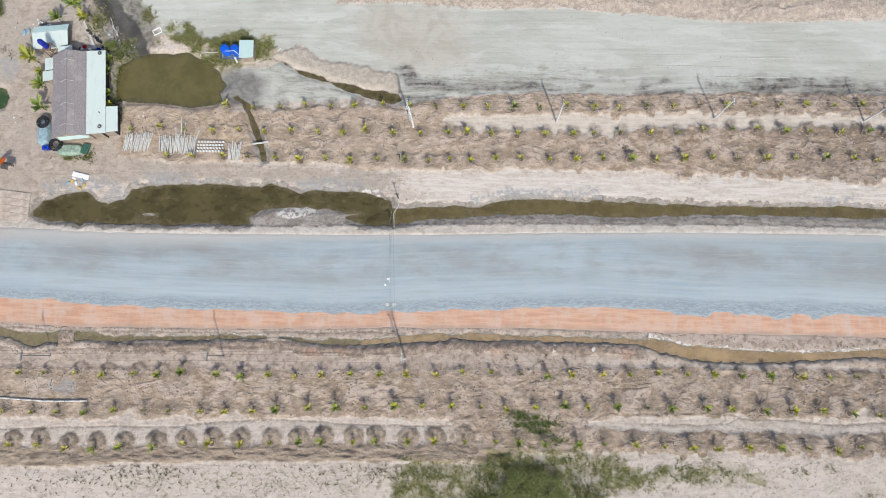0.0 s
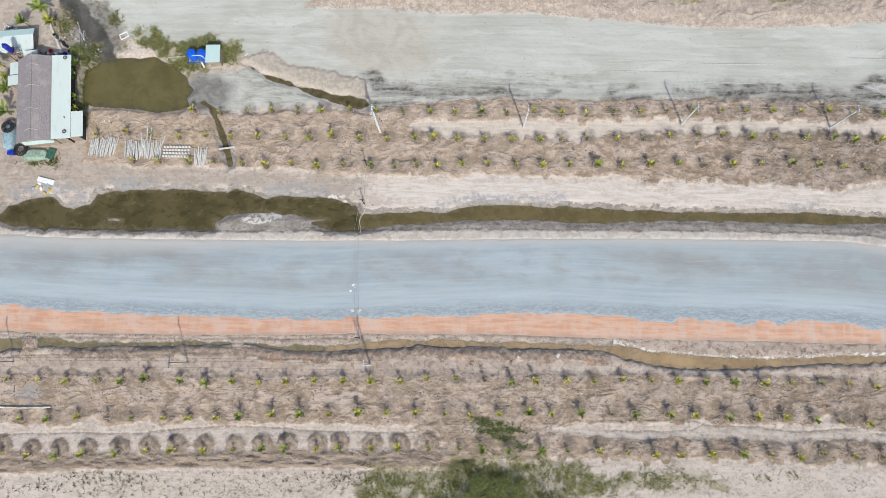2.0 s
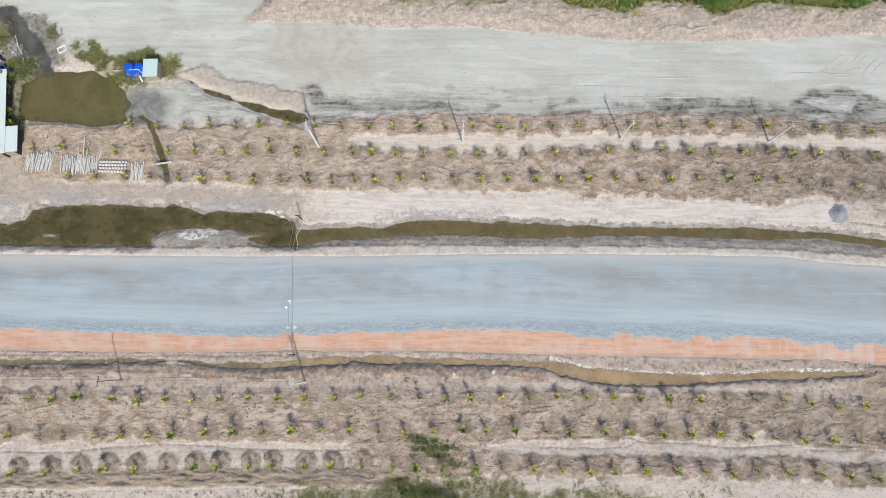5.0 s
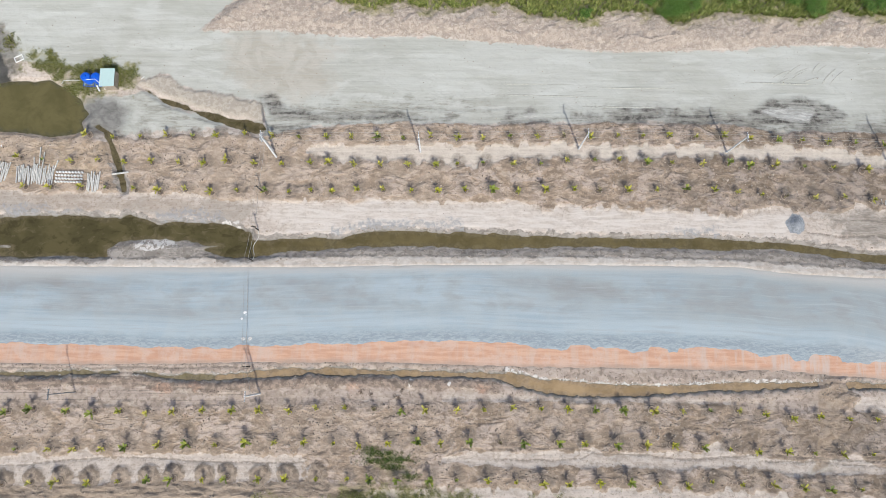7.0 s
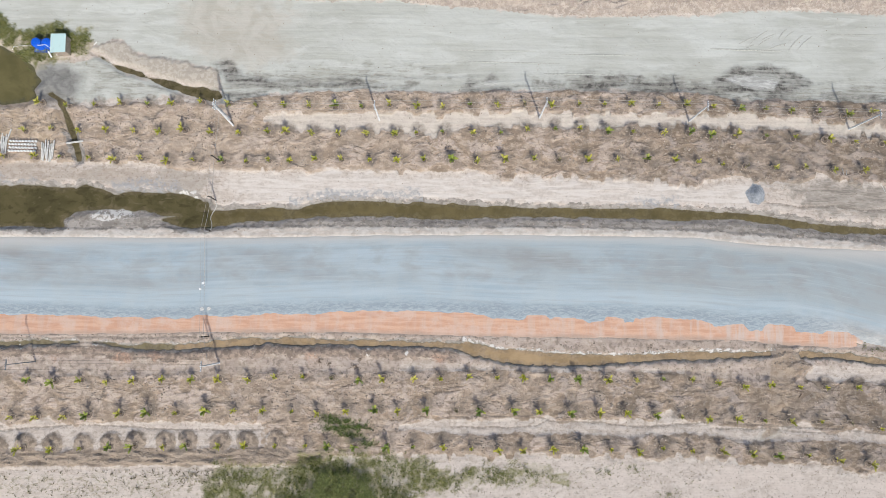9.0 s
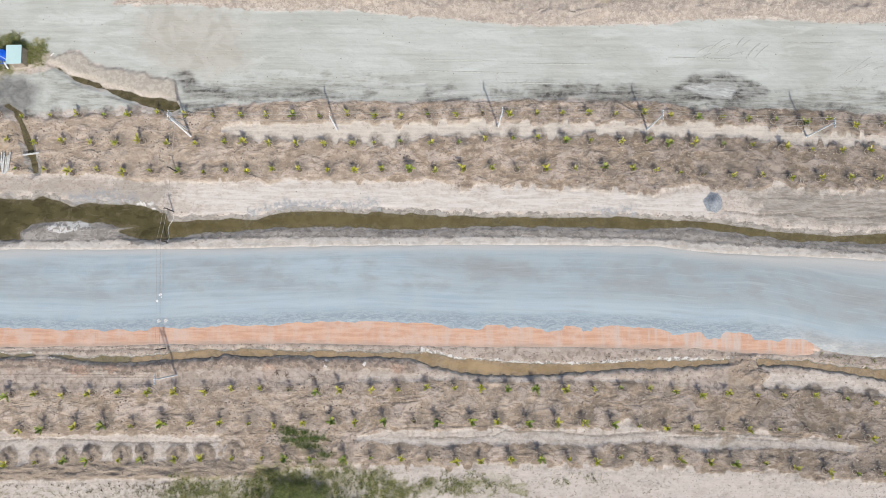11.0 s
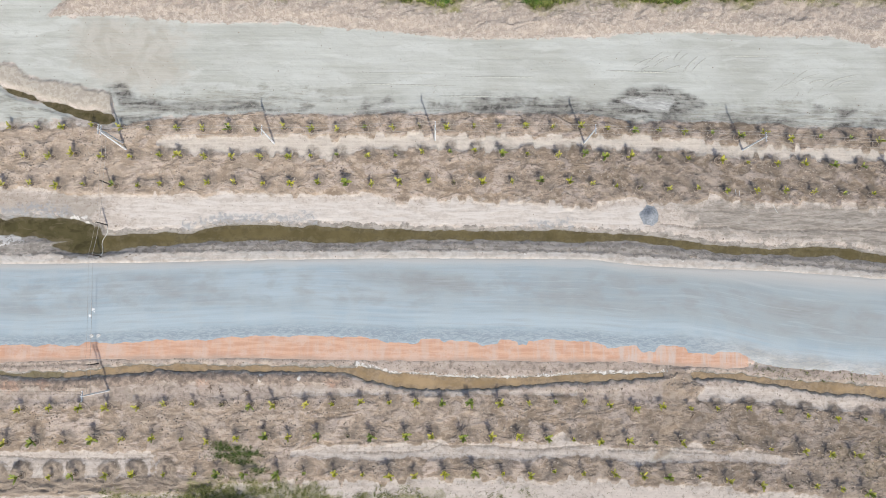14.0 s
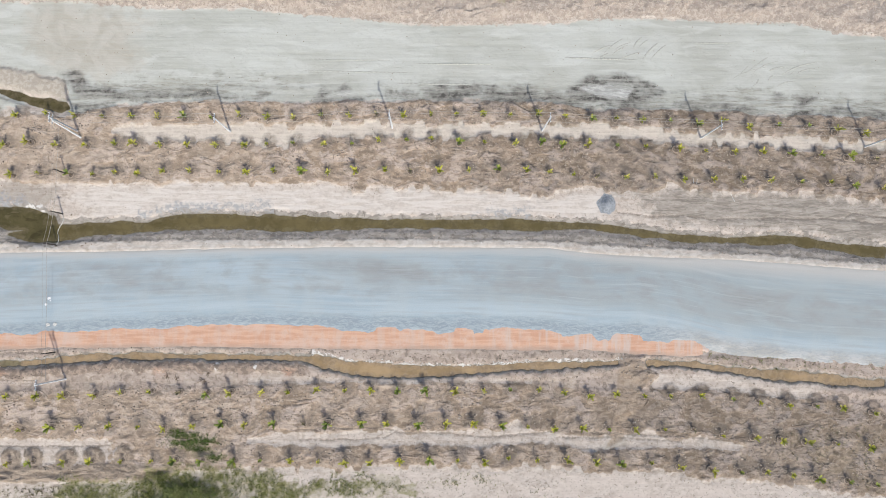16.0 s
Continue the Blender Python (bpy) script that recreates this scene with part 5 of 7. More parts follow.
def ring(bm, centre, radius, thick, turns=20, sides=6, rough=0.0, flat=1.0, rng=None):
    """A ring lying flat, lumpy where asked."""
    loops = []
    for i in range(turns):
        a = 2 * math.pi * i / turns
        k = 1 + (rng.uniform(-rough, rough) if rng else 0)
        loop = []
        for j in range(sides):
            b = 2 * math.pi * j / sides
            r = radius * k + thick * k * math.cos(b)
            loop.append(bm.verts.new((centre[0] + r * math.cos(a), centre[1] + r * math.sin(a), centre[2] + thick * flat * k * math.sin(b))))
        loops.append(loop)
    for i in range(turns):
        for j in range(sides):
            bm.faces.new((loops[i][j], loops[(i + 1) % turns][j], loops[(i + 1) % turns][(j + 1) % sides], loops[i][(j + 1) % sides]))
    return bm


def slab(bm, corners, thick):
    """A sheet through four or more corners, given thickness downwards."""
    top = [bm.verts.new(c) for c in corners]
    low = [bm.verts.new((c[0], c[1], c[2] - thick)) for c in corners]
    bm.faces.new(top)
    bm.faces.new(low[::-1])
    for i in range(len(top)):
        j = (i + 1) % len(top)
        bm.faces.new((top[i], low[i], low[j], top[j]))
    return bm


def ground_z(x, y):
    return float(fields(np.array([float(x)]), np.array([float(y)]))["height"][0])


def heights(points):
    x, y = np.array([p[0] for p in points], float), np.array([p[1] for p in points], float)
    return fields(x, y)["height"]


# ---------------------------------------------------------------- palms
def frond_mesh(length, rise, droop, width, seed):
    """A feathered frond: a thin rib with leaflets down both sides, arching out along +x."""
    rng = random.Random(seed)
    bm = bmesh.new()
    pts = []
    n = 7
    for i in range(n + 1):
        s = i / n
        pts.append(Vector((length * math.cos(rise) * s + 0.10 * length * s * s, 0, length * (math.sin(rise) * s - droop * s * s))))
    rib = [(bm.verts.new(p + Vector((0, 0.025 * (1 - 0.8 * i / n), 0))), bm.verts.new(p - Vector((0, 0.025 * (1 - 0.8 * i / n), 0)))) for i, p in enumerate(pts)]
    for a, b in zip(rib, rib[1:]):
        bm.faces.new((a[0], b[0], b[1], a[1]))
    for i in range(1, n + 1):
        for k in (0.0, 0.34, 0.67):
            s = (i - k) / n
            base = pts[i - 1].lerp(pts[i], 1 - k)
            way = (pts[i] - pts[i - 1]).normalized()
            size = width * (0.55 + 0.75 * math.sin(math.pi * min(1, s * 0.85 + 0.12))) * rng.uniform(0.8, 1.15)
            for side in (-1, 1):
                tip = base + way * size * 0.75 + Vector((0, side * size * 0.7, -size * rng.uniform(0.05, 0.4)))
                a = bm.verts.new(base - way * 0.04)
                b = bm.verts.new(base + way * 0.04)
                bm.faces.new((a, b, bm.verts.new(tip)))
    mesh = bpy.data.meshes.new("frond")
    bm.to_mesh(mesh)
    bm.free()
    return mesh


FRONDS = [frond_mesh(1.0, radians(r), d, w, k) for k, (r, d, w) in enumerate([(70, 0.18, 0.22), (58, 0.24, 0.24), (80, 0.12, 0.20), (48, 0.25, 0.22), (64, 0.30, 0.26)])]


def palm_thing(seed, count, size, material, label, spread=1.0, with_ring=True, group="young palms in planting rows"):
    rng = random.Random(seed)
    ob = thing("young_palm", pose(0, 0, 0), label, "palm", group)
    bm = bmesh.new()
    tube(bm, (0, 0, -0.2), (0.02, 0.01, 0.5 * size), 0.09, 0.055, 7)
    tube(bm, (0.02, 0.01, 0.45 * size), (0.0, 0.02, 0.95 * size), 0.055, 0.02, 6)
    part("stem", bm, M_STEM, ob)
    if with_ring:
        bm = ring(bmesh.new(), (0, 0, 0.04), 0.45, 0.08, 18, 6, 0.12, 1.0, rng)
        part("soil_ring", bm, M_RING, ob, smooth=True)
        part("damp_soil", tube(bmesh.new(), (0, 0, -0.1), (0, 0, 0.09), 0.46, 0.40, 12), M_DAMP, ob, "dark damp soil round the stem")
    for i in range(count):
        mesh = rng.choice(FRONDS).copy()
        mesh.materials.append(material)
        frond = new("frond", mesh)
        frond.parent = ob
        turn = 360 * i / count + rng.uniform(-25, 25)
        length = size * rng.uniform(0.65, 1.1)
        frond.matrix_basis = pose(0, 0, (0.70 + 0.5 * rng.random()) * size, 0, rng.uniform(-8, 12), turn) @ Matrix.Diagonal((length * spread, length, length, 1))
    return ob


def plant_palms():
    kinds = [
        palm_thing(1, 11, 0.92, M_PALM, "young palm with yellow-green feathered fronds in a soil ring"),
        palm_thing(2, 8, 0.74, M_YPALM, "small young palm with upright bright yellow fronds"),
        palm_thing(3, 10, 0.92, M_GPALM, "young palm with arching green fronds in a dug ring"),
        palm_thing(4, 7, 0.82, M_DRY, "stunted palm sapling with dry grey-brown fronds"),
        palm_thing(5, 11, 0.95, M_YPALM, "bushy young palm with bright yellow-green fronds"),
        palm_thing(6, 8, 0.74, M_GPALM, "thin palm sapling with few green fronds"),
        palm_thing(7, 9, 0.85, M_PALM, "slender young palm with upright yellow-green fronds"),
    ]
    rng = random.Random(5)
    spots = []
    for xs, ys in ROWS_OF_PALMS:
        for x0, y0, x1, y1 in zip(xs, ys, xs[1:] + xs[-1:], ys[1:] + ys[-1:]):
            steps = max(1, round((x1 - x0) / 4.1)) if ys[0] < 20 or x1 - x0 < 9 else 1
            spots += [(x0 + (x1 - x0) * k / steps, y0 + (y1 - y0) * k / steps) for k in range(steps)]
    zs = heights(spots)
    used = set()
    for (x, y), z in zip(spots, zs):
        k = rng.choices(range(7), (6, 4, 5, 1, 4, 3, 5))[0]
        size = rng.uniform(0.82, 1.10)
        m = pose(x, y, float(z) - 0.02, rng.uniform(-7, 7), rng.uniform(-7, 7), rng.uniform(0, 360)) @ Matrix.Diagonal((size, size, size, 1))
        if k in used:
            copy_thing(kinds[k], m)
        else:
            used.add(k)
            kinds[k].matrix_basis = m


# ---------------------------------------------------------------- loose soil
def lumps(name, spots, low, high, material, label, seed, flat=0.6):
    """Uncounted clods: small uneven six-cornered lumps sunk into the ground."""
    rng = random.Random(seed)
    zs = heights(spots)
    verts, faces = [], []
    for (x, y), z in zip(spots, zs):
        s = low + (high - low) * rng.random() ** 2.5
        a = rng.uniform(0, math.pi)
        k = len(verts)
        ca, sa = math.cos(a), math.sin(a)
        for u, v, w in ((1, 0, 0), (0, 1, 0), (-1, 0, 0), (0, -1, 0), (0.2, 0.1, 1), (-0.3, 0.2, 0.8)):
            u, v, w = u * s * rng.uniform(0.6, 1.2), v * s * rng.uniform(0.5, 1.1), w * s * flat * rng.uniform(0.7, 1.3)
            verts.append((x + u * ca - v * sa, y + u * sa + v * ca, z + w - 0.02))
        faces += [(k, k + 1, k + 4), (k + 1, k + 5, k + 4), (k + 1, k + 2, k + 5), (k + 2, k + 3, k + 5), (k + 3, k + 4, k + 5), (k + 3, k, k + 4)]
    mesh = bpy.data.meshes.new(name)
    mesh.from_pydata(verts, [], faces)
    mesh.materials.append(material)
    return tagged(new(name, mesh), label, "soil", kind="stuff")


SPILLS = [(5.8, 6.5, 0.5, 70), (20.9, 7.75, 0.9, 70), (19.6, 7.8, 0.5, 30), (60.0, 6.7, 2.0, 80)]


def strew_soil():
    rng = np.random.RandomState(17)
    x, y = rng.uniform(-70, 117, 60000), rng.uniform(-17, 42, 60000)
    f = fields(x, y)
    keep = (f["bed"] > 0.3) & (fractal(x, y, 4.0, 19) > 0.0) & (f["wet"] < -0.5) & (between(ROAD_N, LATERITE_S, x, y) < -0.1)
    pts = list(zip(x[keep], y[keep]))[:16000]
    lumps("soil_clods", pts, 0.05, 0.26, M_CLOD, "loose brown clods of dug soil over the beds", 1)
    x, y = rng.uniform(-20, 117, 20000), rng.uniform(52, 60, 20000)
    keep = (y > line(RUBBLE_S, x) + 0.1) & (x > -20 + (y - 55.3) * 0.95) & (y < line(MEADOW_S, x) + 0.4)
    lumps("rubble", list(zip(x[keep], y[keep]))[:6000], 0.05, 0.24, M_RUBBLE, "pale pinkish rubble and clods heaped along the track", 2)
    x, y = rng.uniform(-66, 113, 9000), rng.uniform(-1, 24, 9000)
    f = fields(x, y)
    near = (f["wet"] > -1.6) & (f["wet"] < -0.12) & (between(ROAD_N, LATERITE_S, x, y) < -0.1)
    lumps("bank_stones", list(zip(x[near], y[near])), 0.04, 0.2, M_CLOD, "small stones and crumbs of mud along the banks", 3)
    x, y = rng.uniform(-66, 113, 16000), rng.uniform(-3, 4.5, 16000)
    f = fields(x, y)
    near = (f["wet"] > -1.8) & (f["wet"] < -0.1) & (f["bank"] > -0.1) & (between(ROAD_N, LATERITE_S, x, y) < -0.05)
    lumps("brook_clods", list(zip(x[near], y[near]))[:2400], 0.04, 0.22, M_CLOD, "dark broken clods heaped along the brook", 5)
    x = rng.uniform(28, 73, 1000)
    y = line(BROOK_N, x) + np.abs(rng.normal(0, 0.22, len(x))) + 0.02
    keep = fractal(x, y, 2.2, 83, 3) > 0.04
    x2 = rng.uniform(-37, -15, 900)
    y2 = line(BROOK_S, x2) - np.abs(rng.normal(0, 0.16, len(x2)))
    keep2 = fractal(x2, y2, 2.5, 84, 2) > 0.12
    lumps("lime_crust", list(zip(x[keep], y[keep])) + list(zip(x2[keep2], y2[keep2])), 0.03, 0.17, M_LIME, "white lime crust crumbled along the brook", 6)
    spill = [(cx + rng.normal(0, sx), cy + rng.normal(0, 0.16)) for cx, cy, sx, n in SPILLS for k in range(n)]
    lumps("gravel_spill", spill, 0.04, 0.16, M_LIME, "pale gravel spilled along the edge of the orange clay", 7, 0.35)
    x, y = rng.uniform(-66, 113, 5000), rng.uniform(-22, 57, 5000)
    f = fields(x, y)
    dry = (f["wet"] < -1) & (between(ROAD_N, LATERITE_S, x, y) < -0.1)
    lumps("scattered_clods", list(zip(x[dry], y[dry])), 0.03, 0.15, M_CLOD, "scattered small clods on bare sand", 4)


def ridge_lines():
    """Wheel ruts: low ridges of pressed sand, curved where machines turned on the grey track."""
    rng = random.Random(44)
    curves = []
    for k in range(10):
        x0, y0 = 69.5 + k * 0.95 + rng.uniform(-0.7, 0.7), 48.0 + rng.uniform(-0.4, 1.6)
        slant, far = rng.uniform(0.9, 2.6), rng.uniform(1.2, 3.4)
        curves.append([(x0 + slant * s + 0.5 * s * s, y0 + far * s - 0.3 * s * s, 0) for s in (0, 0.25, 0.5, 0.75, 1)])
    for k in range(11):
        x0, y0 = 90 + k * 1.05 + rng.uniform(-0.6, 0.6), 45.2 + rng.uniform(-1.5, 1.5)
        bend, far = rng.uniform(-2.5, 3.0), rng.uniform(1.6, 4.8)
        curves.append([(x0 + far * s + bend * s * s, y0 + far * 0.85 * s - 0.9 * s * s, 0) for s in (0, 0.2, 0.4, 0.6, 0.8, 1)])
    for k in range(6):
        x0, y0, far, slope = rng.uniform(20, 95), rng.uniform(42.8, 52), rng.uniform(5, 18), rng.uniform(-0.03, 0.01)
        curves.append([(x0 + far * s, y0 + far * slope * s, 0) for s in (0, 0.2, 0.4, 0.6, 0.8, 1)])
    verts, faces = [], []
    for c in curves:
        line_points = []
        for a, b in zip(c, c[1:]):
            for i in range(6):
                s = i / 6
                line_points.append((a[0] + (b[0] - a[0]) * s, a[1] + (b[1] - a[1]) * s))
        zs = heights(line_points)
        w, h = rng.uniform(0.07, 0.15), rng.uniform(0.03, 0.07)
        for i, ((x, y), z) in enumerate(zip(line_points, zs)):
            q = line_points[min(i + 1, len(line_points) - 1)]
            o = line_points[max(i - 1, 0)]
            dx, dy = q[0] - o[0], q[1] - o[1]
            n = math.hypot(dx, dy) or 1
            px, py = -dy / n * w, dx / n * w
            t = math.sin(math.pi * (i + 0.5) / len(line_points)) ** 0.5 * rng.uniform(0.6, 1.1)
            k = len(verts)
            verts += [(x - px * 1.6, y - py * 1.6, z - 0.03), (x, y, z + h * t), (x + px * 1.6, y + py * 1.6, z - 0.03)]
            if i:
                faces += [(k - 3, k, k + 1, k - 2), (k - 2, k + 1, k + 2, k - 1)]
    mesh = bpy.data.meshes.new("wheel_ruts")
    mesh.from_pydata(verts, [], faces)
    mesh.materials.append(M_RUT)
    tagged(new("wheel_ruts", mesh), "curved wheel ruts pressed into grey sand", "wheel rut", kind="stuff")


# ---------------------------------------------------------------- grass and bushes
def tufts(name, spots, blades, height, width, material, label, category, seed, lean=0.6):
    """Uncounted grass: fans of bent blades standing at the given places."""
    rng = random.Random(seed)
    zs = heights(spots)
    verts, faces = [], []
    for (x, y), z in zip(spots, zs):
        tall = height * rng.uniform(0.5, 1.3)
        for _ in range(blades):
            a = rng.uniform(0, 2 * math.pi)
            r = rng.uniform(0, 0.22)
            bx, by = x + r * math.cos(a), y + r * math.sin(a)
            h = tall * rng.uniform(0.6, 1.1)
            out = h * lean * rng.uniform(0.3, 1.3)
            w = width * rng.uniform(0.7, 1.3)
            sx, sy = -math.sin(a) * w, math.cos(a) * w
            k = len(verts)
            mx, my = bx + out * 0.35 * math.cos(a), by + out * 0.35 * math.sin(a)
            verts += [(bx - sx, by - sy, z - 0.05), (bx + sx, by + sy, z - 0.05), (mx + sx * 0.8, my + sy * 0.8, z + h * 0.65), (mx - sx * 0.8, my - sy * 0.8, z + h * 0.65),
                      (bx + out * math.cos(a), by + out * math.sin(a), z + h)]
            faces += [(k, k + 1, k + 2, k + 3), (k + 3, k + 2, k + 4)]
    mesh = bpy.data.meshes.new(name)
    mesh.from_pydata(verts, [], faces)
    mesh.materials.append(material)
    return tagged(new(name, mesh), label, category, kind="stuff")


def scatter(outline, count, seed, edge=0.6, clump=4.0):
    """Random places inside an outline, thinning at its edge and gathered in clumps."""
    rng = np.random.RandomState(seed)
    px, py = [p[0] for p in outline], [p[1] for p in outline]
    x, y = rng.uniform(min(px) - 1, max(px) + 1, count * 6), rng.uniform(min(py) - 1, max(py) + 1, count * 6)
    d = inside(outline, x, y) + fractal(x, y, clump, seed) * 3.5
    ok = (d > edge * rng.uniform(-0.5, 0.8, len(x))) & (fractal(x, y, 1.8, seed + 40) > rng.uniform(-0.2, 0.12, len(x)))
    return list(zip(x[ok][:count], y[ok][:count]))


def bush(name, x, y, radius, height, material, label, seed, leaves=900, group=""):
    """A spreading bush: forked limbs, and a crown of small leaves in clumps with gaps."""
    rng = random.Random(seed)
    ob = thing(name, pose(x, y, ground_z(x, y)), label, "bush", group)
    bm = bmesh.new()
    ends = []
    for i in range(7):
        a = 2 * math.pi * i / 7 + rng.uniform(-0.3, 0.3)
        r = radius * rng.uniform(0.35, 0.75)
        mid = Vector((r * 0.5 * math.cos(a), r * 0.5 * math.sin(a), height * 0.45))
        end = Vector((r * math.cos(a), r * math.sin(a), height * rng.uniform(0.6, 0.9)))
        tube(bm, (0, 0, -0.1), mid, 0.06, 0.04, 5)
        tube(bm, mid, end, 0.04, 0.012, 5)
        for _ in range(2):
            off = Vector((rng.uniform(-1, 1), rng.uniform(-1, 1), rng.uniform(-0.2, 0.4))) * radius * 0.35
            tube(bm, mid.lerp(end, rng.uniform(0.2, 0.8)), end + off, 0.025, 0.008, 4)
            ends.append(end + off)
        ends.append(end)
    part("limbs", bm, M_TWIG, ob)
    verts, faces = [], []
    for k in range(round(leaves * 1.7)):
        c = rng.choice(ends)
        spread = radius * 0.34
        p = c + Vector((rng.gauss(0, 1), rng.gauss(0, 1), rng.gauss(0, 0.55))) * spread * 0.6
        if p.z < 0.08:
            p.z = rng.uniform(0.08, 0.4)
        a, tilt, s = rng.uniform(0, 2 * math.pi), rng.uniform(-0.5, 0.7), rng.uniform(0.06, 0.14)
        u = Vector((math.cos(a) * math.cos(tilt), math.sin(a) * math.cos(tilt), math.sin(tilt)))
        w = Vector((-math.sin(a), math.cos(a), rng.uniform(-0.4, 0.4))) * s * 0.45
        i = len(verts)
        verts += [p, p + u * s + w, p + u * s * 2, p + u * s - w]
        faces.append((i, i + 1, i + 2, i + 3))
    mesh = bpy.data.meshes.new("crown")
    mesh.from_pydata(verts, [], faces)
    mesh.materials.append(material)
    crown = new("crown", mesh)
    crown.parent = ob
    return ob


def plant_grass():
    tufts("grass", scatter(GRASS_A, 1500, 3, 0.6, 2.5), 9, 0.36, 0.020, M_GRASS, "rank yellow-green grass round the pond and the tanks", "grass", 31, 1.2)
    swathe = random.Random(71)
    streaks = [(10.8, -8.5, 1.5, 0.22, 90), (13.2, -9.3, 1.2, 0.2, 70), (10.3, -9.5, 1.2, 0.22, 70), (12.6, -10.3, 1.0, 0.2, 45), (15.0, -11.4, 0.7, 0.3, 40), (9.6, -7.9, 0.6, 0.15, 20)]
    tufts("grass", [(cx + swathe.gauss(0, sx), cy + swathe.gauss(0, sy)) for cx, cy, sx, sy, n in streaks for k in range(round(n * 1.5))], 9, 0.17, 0.026, M_STREAK, "streaks of lush dark-green grass among the palm rows", "grass", 32, 1.3)
    thick = [(4, -16.2), (8, -14.6), (13, -14.6), (18, -15.6), (22, -18), (20, -23), (4, -23), (2, -19)]
    tufts("grass", scatter(thick, 800, 7, 1.2, 3.0), 9, 0.55, 0.026, M_WEED, "tall dark-green grass round the shrubs", "grass", 39)
    tufts("grass", scatter(GRASS_C, 3400, 5, 1.2, 3.0), 9, 0.20, 0.022, M_GRASS, "dry olive grass and weeds on pale sand", "grass", 33, 1.5)
    rng = np.random.RandomState(8)
    x, y = rng.uniform(-14, 118, 9000), rng.uniform(56, 67, 9000)
    keep = y > line(MEADOW_S, x) + 1.7 + np.where(x < 1, 2.5, 0)
    tufts("meadow", list(zip(x[keep], y[keep])), 11, 0.8, 0.05, M_MEADOW, "dense tall green reeds and grass behind the rubble bank", "grass", 34, 0.8)
    tufts("dry_grass", scatter(DRYPATCH, 260, 6, 0.8, 3.0), 8, 0.3, 0.02, M_DRYGRASS, "dry brown-green grass over dug soil", "grass", 37, 0.8)
    tufts("grass", [(-53.6 + random.Random(k).gauss(0, 0.9), 46.2 + random.Random(k + 500).gauss(0, 1.0)) for k in range(200)], 9, 0.4, 0.02, M_WEED, "green weeds between the house and the pond", "grass", 38)
    wall = random.Random(61)
    tufts("grass", [(-59.5 + wall.gauss(0, 1.5), 28.4 + wall.gauss(0, 0.25)) for k in range(60)] + [(-57.2 + wall.gauss(0, 0.5), 28.7 + wall.gauss(0, 0.5)) for k in range(60)], 8, 0.35, 0.022, M_WEED, "green weeds round the tarpaulin and net", "grass", 44)
    for x, y in ((19.8, -15.6), (34.2, -15.2), (48.5, -14.8), (52.5, -14.1), (57.5, -18.0), (-2.5, -16.2), (29.0, -15.4)):
        tufts("weeds", [(x + wall.gauss(0, 0.9), y + wall.gauss(0, 0.45)) for k in range(34)], 8, 0.17, 0.022, M_GRASS, "flat patch of dull green weeds on sand", "weed", 43, 1.2)
    tufts("grass", [(-54.4 + wall.gauss(0, 0.5) + 0.1 * k / 30, 34.5 + 11.5 * wall.random() ** 1.0) for k in range(260)], 9, 0.45, 0.022, M_GRASS, "ragged weeds between the house wall and the pond", "grass", 40)
    tufts("grass", [(-58.3 + wall.gauss(0, 1.1), 51.6 + wall.gauss(0, 1.3)) for k in range(200)], 8, 0.4, 0.022, M_GRASS, "ragged weeds beside the yard slab", "grass", 41)
    tufts("grass", [(-50.4 + wall.gauss(0, 0.6), 52.4 + wall.gauss(0, 0.9)) for k in range(80)], 8, 0.35, 0.022, M_GRASS, "weeds beside the black creek", "grass", 42)
    # weeds dotted over the pale southern sand
    x, y = rng.uniform(-66, 118, 1100), rng.uniform(-24, -12, 1100)
    d = line(SAND_S_N, x) - y
    keep = (d > 0.3) & (fractal(x, y, 7, 77) > -0.02 + 0.05 * rng.rand(len(x)))
    tufts("weeds", list(zip(x[keep], y[keep])), 5, 0.22, 0.02, M_GRASS, "small dull weeds dotted over pale sand", "weed", 35, 1.4)
    x, y = rng.uniform(-60, 70, 2400), rng.uniform(-23, -14, 2400)
    d = line(SAND_S_N, x) - y
    keep = (d > 0.4) & (fractal(x, y, 6, 78) + 0.12 * np.exp(-(((x + 12) / 12) ** 2)) > -0.10 + 0.30 * rng.rand(len(x)))
    spots = [(rng.normal(-7, 5.5), rng.normal(-16.4, 0.8)) for k in range(150)] + [(rng.normal(-44, 3.5), rng.normal(-17.4, 0.6)) for k in range(80)] + [(rng.normal(-52, 5), rng.normal(-18.8, 1.0)) for k in range(60)]
    tufts("rosettes", [q for q in spots if q[1] < line(SAND_S_N, q[0]) - 0.3], 9, 0.16, 0.04, M_DOT, "dark withered rosettes crowded along the edge of the furrows", "weed", 46, 0.9)
    tufts("rosettes", list(zip(x[keep], y[keep]))[:520], 8, 0.15, 0.035, M_DOT, "dark withered rosettes dotted over pale sand", "weed", 45, 0.9)
    x, y = rng.uniform(84, 118, 260), rng.uniform(1.5, 6, 260)
    keep = np.abs(y - line(ROAD_S, x) + 0.8) < 1.2
    tufts("weeds", list(zip(x[keep], y[keep])), 9, 0.17, 0.03, M_GRASS, "dry yellow weeds along the road edge", "weed", 36, 0.9)


